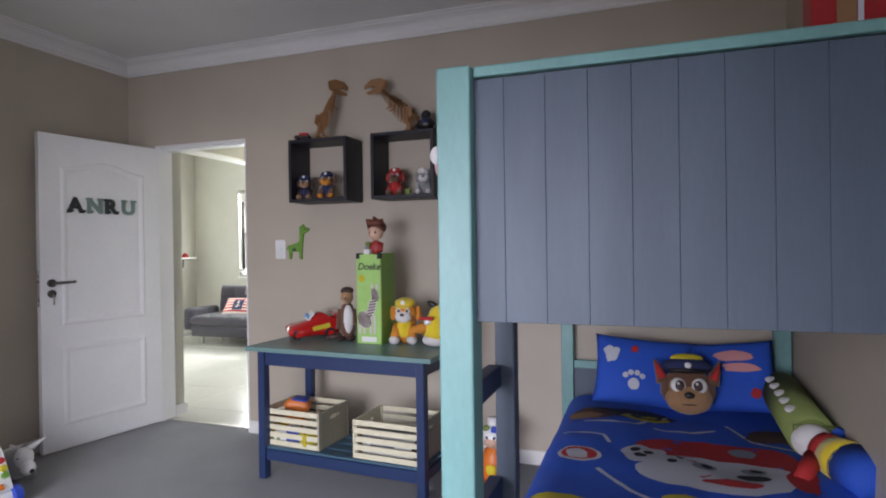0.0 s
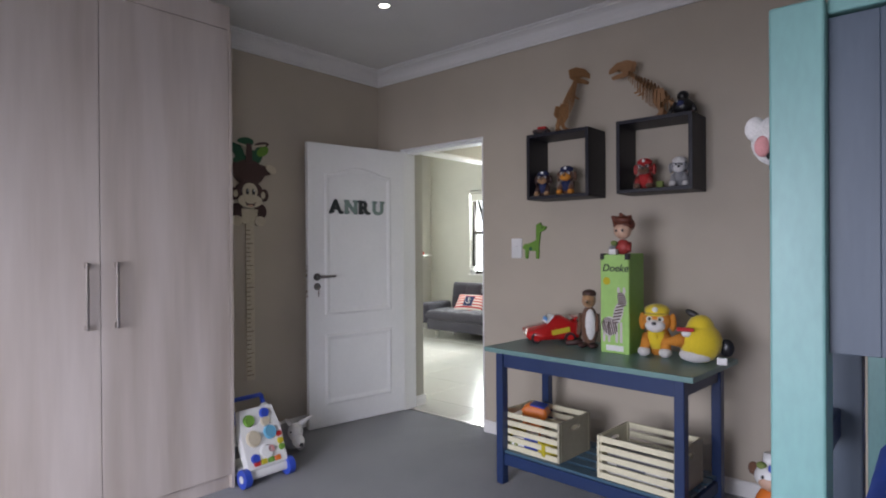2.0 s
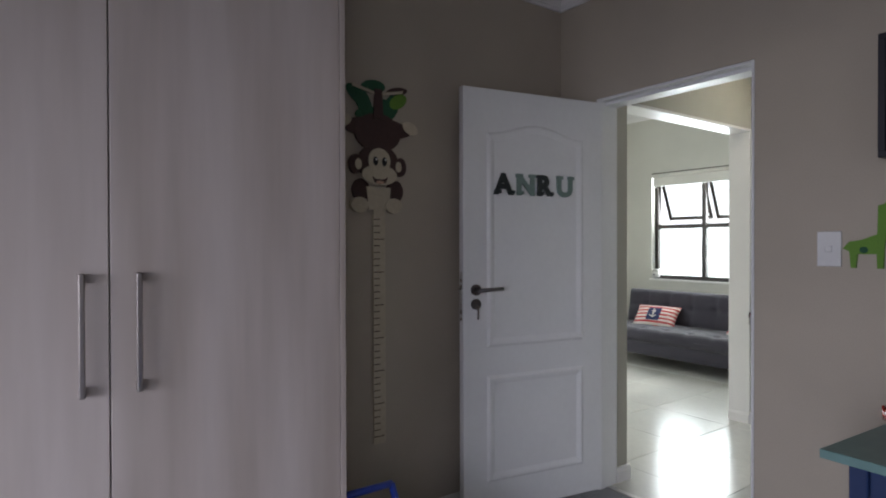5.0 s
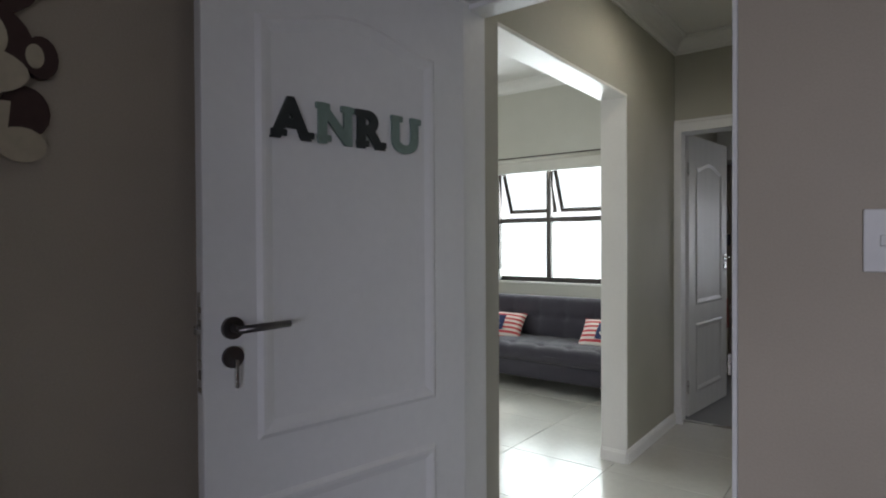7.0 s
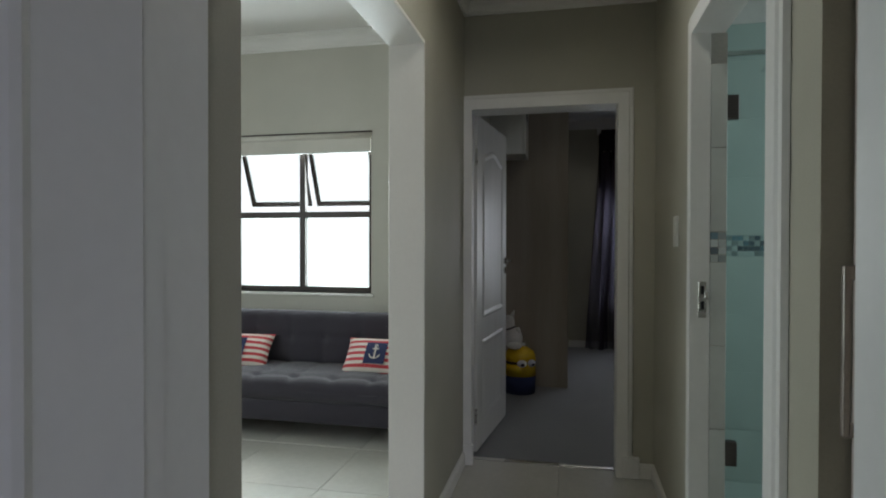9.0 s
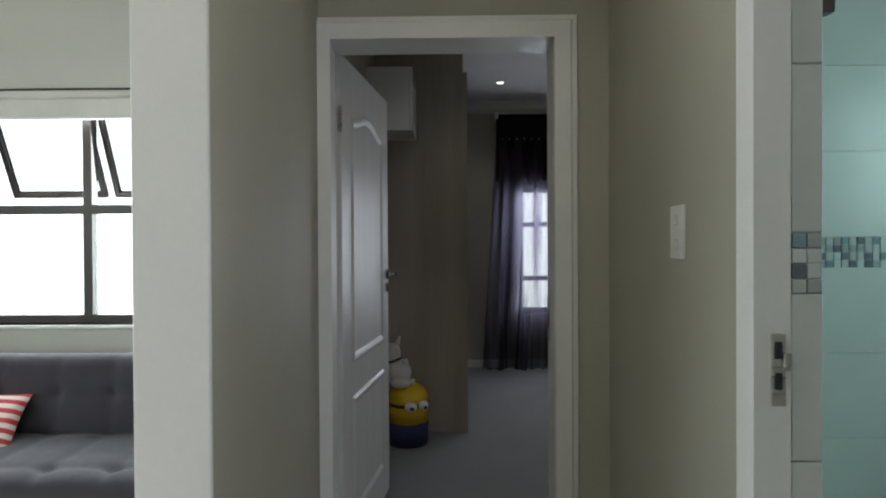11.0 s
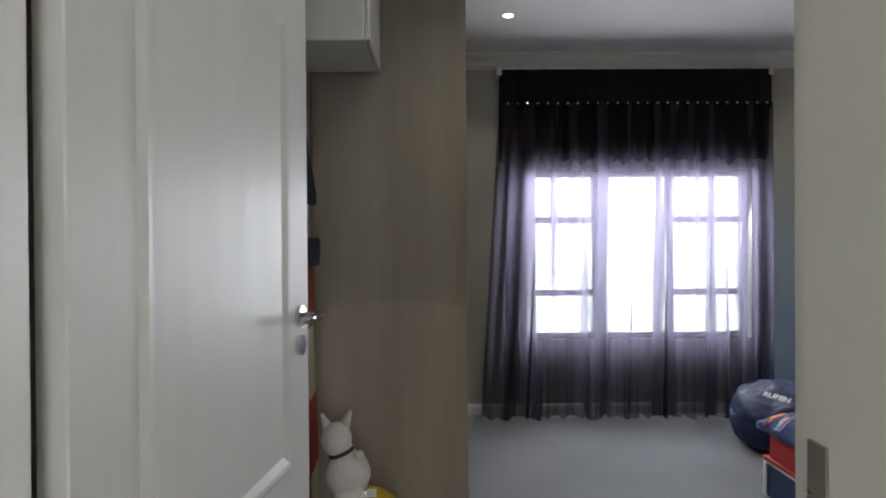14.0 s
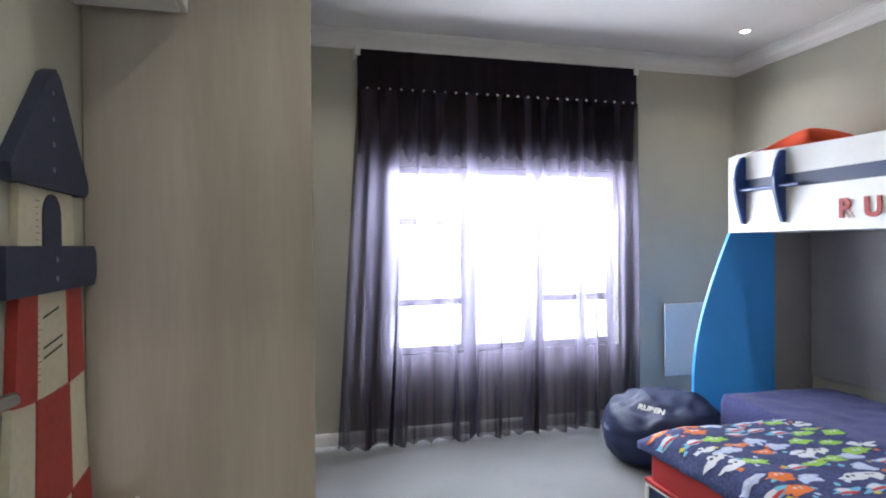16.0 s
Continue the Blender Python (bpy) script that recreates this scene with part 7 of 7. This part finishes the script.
part("corner_trim", box(2.307, 2.317, 5.21, 5.235, 0.0, 0.165, 0.003), WHITEPL, lb, "white corner trim")
part("end_board", box(2.34, 3.75, 5.208, 5.23, 0.0, 0.165, 0.003), NAVY, lb)
part("top_rail", box(2.306, 2.346, 3.1, 5.236, 0.18, 0.20, 0.005, 2), REDFAB, lb, "red padded top rail")
part("mattress", box(2.318, 3.75, 3.12, 5.21, 0.181, 0.385, 0.03, 3), REDFAB, lb, "red sheeted mattress")


def quilt_height(x, y):
    a = min(1.0, max(0.0, (x - 2.315) / 0.12))
    b = min(1.0, max(0.0, (5.28 - y) / 0.16))
    fold = 0.018 * noise.noise((x * 3.3, y * 3.0, 7.3)) + 0.008 * noise.noise((x * 9, y * 8, 1.0)) + 0.003 * noise.noise((x * 24, y * 22, 2.0))
    return 0.365 + 0.075 * (math.sin(a * math.pi / 2) * math.sin(b * math.pi / 2)) ** 0.55 + fold


qt = thing("quilt", (0, 0, 0), "navy quilt printed with bright space creatures, rumpled", "quilt")
part("cover", draped(2.315, 3.14, 3.2, 5.28, quilt_height, 40, 80, 0.03), QUILT, qt, smooth=True)
RQ = random.Random(11)
spots = []
while len(spots) < 112:
    x, y = 2.335 + RQ.random() * 0.77, 3.9 + RQ.random() * 1.33
    if all((x - a) ** 2 + (y - b) ** 2 > 0.0080 for a, b in spots):
        spots.append((x, y))
    elif RQ.random() < 0.0005:
        break
for i, (x, y) in enumerate(spots):
    kind, turn = i % 5, RQ.random() * 6.28
    main = (GREENPRINT, ORANGEPRINT, WHITEPRINT, CYANPRINT, LIGHTPRINT)[kind]
    mo = print_shape(qt, main, x, y, wobble(0.036 + RQ.random() * 0.010, 22, 0.75, seed=i * 1.7, sx=1.3 if kind == 3 else 1.25, sy=0.6 if kind == 3 else 0.72), quilt_height, 0.0012, turn, label="")
    if kind == 3:
        print_shape(qt, WHITEPRINT, x, y + 0.012, wobble(0.022, 14, 0.1, sx=1.3, sy=0.7), quilt_height, 0.0018, turn, "printed_dome")
        print_shape(qt, REDPRINT, x + 0.004, y - 0.008, wobble(0.036, 14, 0.1, sx=1.2, sy=0.25), quilt_height, 0.0023, turn, "printed_stripe")
    else:
        for s in (-1, 1):
            print_shape(qt, WHITEPRINT if kind != 2 else BLACKPRINT, x + s * 0.012, y + 0.008, wobble(0.008, 10, 0.1), quilt_height, 0.002, turn, "printed_eye")

for i in range(150):
    x, y = 2.335 + RQ.random() * 0.77, 3.9 + RQ.random() * 1.33
    if all((x - a) ** 2 + (y - b) ** 2 > 0.0015 for a, b in spots):
        print_shape(qt, (ORANGEPRINT, LIGHTPRINT, CYANPRINT, YELLOWPRINT)[i % 4], x, y, wobble(0.011, 12, 0.6, seed=i), quilt_height, 0.0012, 0.0, "printed_star")


def blanket_height(x, y):
    return 0.44 + 0.012 * noise.noise((x * 4, y * 4, 5.0)) + 0.0035 * math.sin(x * 190) * math.sin(y * 190) + 0.01 * noise.noise((x * 10, y * 9, 8.0))


bt = thing("blanket", (0, 0, 0), "blue-violet waffle blanket spread over the bed", "blanket")
part("cover", draped(3.08, 3.80, 3.2, 5.62, blanket_height, 90, 200, 0.16), PURPLE, bt, smooth=True)
part("under_mattress", box(3.11, 3.77, 3.25, 5.58, 0.0, 0.425, 0.03, 2), NAVYFAB, bt)

bg = thing("bean_bag", pose(2.85, 5.88, 0) @ Matrix.Diagonal((1.0, 1.0, 1.1, 1.0)), "navy nylon bean bag with white name lettering", "bean bag")
bm = bmesh.new()
add_ball(bm, (0, 0, 0), (1, 1, 1), 72)
for v in bm.verts:
    p = v.co.normalized()
    flat = max(1e-4, math.hypot(p.x, p.y))
    wide = flat ** (0.8 if p.z > 0 else 0.35) / flat
    a = math.atan2(p.y, p.x)
    pleat = math.sin(a * 11 + 5 * noise.noise((p.x * 2, p.y * 2, 1))) * max(0.0, 1 - abs(flat - 0.7) / 0.5)
    crease = 0.03 * noise.noise((p.x * 2.4, p.y * 2.4, p.z * 2 + 3)) - 0.03 * abs(noise.noise((p.x * 3.7, p.y * 3.7, p.z * 3 + 5))) + 0.006 * pleat
    rr = wide * (1 + crease * 1.3)
    v.co = Vector((p.x * 0.355 * rr, p.y * 0.34 * rr, max(0.002, 0.19 + (0.19 if p.z > 0 else 0.19) * math.copysign(abs(p.z) ** 0.85, p.z) + crease * (1 if p.z > 0 else 0))))
part("bag", bm, NAVYNYLON, bg, smooth=True)
words("name_lettering", "RUBEN", 0.047, 0.001, WHITEPL, bg, Matrix.Translation((-0.285, -0.185, 0.352)) @ Euler((radians(34), 0, radians(-42))).to_matrix().to_4x4() @ pose(0, 0, 0, 0, 0, -10), 0.002, label="white printed name lettering")


# ---- ceiling lights ----
def downlight(x, y, z, power=9, beam=130):
    d = thing("downlight", (x, y, z), "small round recessed ceiling downlight, lit", "ceiling light", "ceiling downlights")
    bm = bmesh.new()
    prof = [(0.030, -0.002), (0.033, -0.006), (0.044, -0.006), (0.047, 0.0)]
    rings = [[bm.verts.new((r * math.cos(a), r * math.sin(a), h)) for a in (2 * math.pi * i / 28 for i in range(28))] for r, h in prof]
    for a, b in zip(rings, rings[1:]):
        for i in range(28):
            j = (i + 1) % 28
            bm.faces.new((a[i], b[i], b[j], a[j]))
    part("trim_ring", bm, WHITEPL, d, "white trim ring", True)
    part("lens", cyl(0.03, 0.03, (0, 0, -0.004), (0, 0, 0.0), 28), LAMPGLOW, d, "glowing lens")
    lamp("downlight_lamp", "SPOT", look((x, y, z - 0.012), (x, y + 0.001, 0)), power, (1.0, 0.93, 0.82), spot=beam, radius=0.05)


downlight(1.035, -0.905, CA)
downlight(1.077, 5.89, CB, 12)
downlight(3.63, 6.055, CB, 7)
# unseen pair, added to brighten the fin panel and other south-facing sides
downlight(1.077, 3.75, CB, 20)
downlight(3.2, 3.75, CB, 50)
# no hall fitting is known; this one is added to lift its walls
downlight(0.68, 1.45, CH, 55, 165)

# ---- floor tiles, wall tiles, mosaic ----
def tile_mesh(name, w, d, t, mat, bevel=0.0015):
    bm = box(-w / 2, w / 2, -d / 2, d / 2, 0, t, bevel)
    me = bpy.data.meshes.new(name)
    bm.to_mesh(me)
    bm.free()
    me.materials.append(mat)
    return me


def lay(parent, name, me, m):
    ob = new(name, me)
    ob.parent = parent
    ob.matrix_local = m
    return ob


FT = 0.6
floor_hall, floor_lounge = bpy.data.objects["floor_hall"], bpy.data.objects["floor_lounge"]
full = tile_mesh("tile", FT - 0.003, FT - 0.003, 0.006, TILE)


def clipped_tile(parent, x0, x1, y0, y1):
    if x1 - x0 > 0.02 and y1 - y0 > 0.02:
        me = full if x1 - x0 > 0.59 and y1 - y0 > 0.59 else tile_mesh("tile", x1 - x0 - 0.003, y1 - y0 - 0.003, 0.006, TILE)
        lay(parent, "tile", me, pose((x0 + x1) / 2, (y0 + y1) / 2, -0.006))


for i in range(-7, 7):
    for j in range(0, 7):
        x0, y0 = i * FT + 0.1, j * FT - 0.2
        a0, a1, b0, b1 = max(x0, -2.81), min(x0 + FT, 3.2), max(y0, 0.085), min(y0 + FT, 2.785)
        clipped_tile(floor_hall, a0, a1, b0, b1)
        a1, b0, b1 = min(x0 + FT, -0.03), max(y0, 2.785), min(y0 + FT, 3.69)
        clipped_tile(floor_lounge, a0, a1, b0, b1)

# bathroom wall tiles stand on the wall, long side level
TW, TH = 0.6, 0.3
wt = tile_mesh("wall_tile", TW - 0.0012, TH - 0.0012, 0.007, BATHTILE, 0.0006)
for i in range(3):
    for j in range(8):
        z = 0.15 + j * TH + (0.108 if j >= 4 else 0)
        if z + 0.15 > CH:
            continue
        lay(back, "wall_tile", wt, pose(1.602 + i * TW, 2.698, z, 90, 0, 0))
mt = [tile_mesh("mosaic_tile", 0.0245, 0.0245, 0.006, m, 0.001) for m in MOSAIC]
RM = random.Random(3)
for i in range(40):
    for j in range(4):
        lay(back, "mosaic_tile", RM.choice(mt), pose(1.318 + i * 0.027, 2.698, 1.213 + j * 0.027, 90, 0, 0))
nt = tile_mesh("nib_tile", 0.0545, TH - 0.003, 0.006, BATHTILE)
for j in range(8):
    z = 0.15 + j * TH + (0.108 if j >= 4 else 0)
    if z + 0.15 < 2.02:
        lay(nib, "wall_tile", nt, pose(1.2715, 1.677, z, 90, 0, 0))
for i in range(2):
    for j in range(4):
        lay(nib, "mosaic_tile", RM.choice(mt), pose(1.258 + i * 0.027, 1.677, 1.213 + j * 0.027, 90, 0, 0))
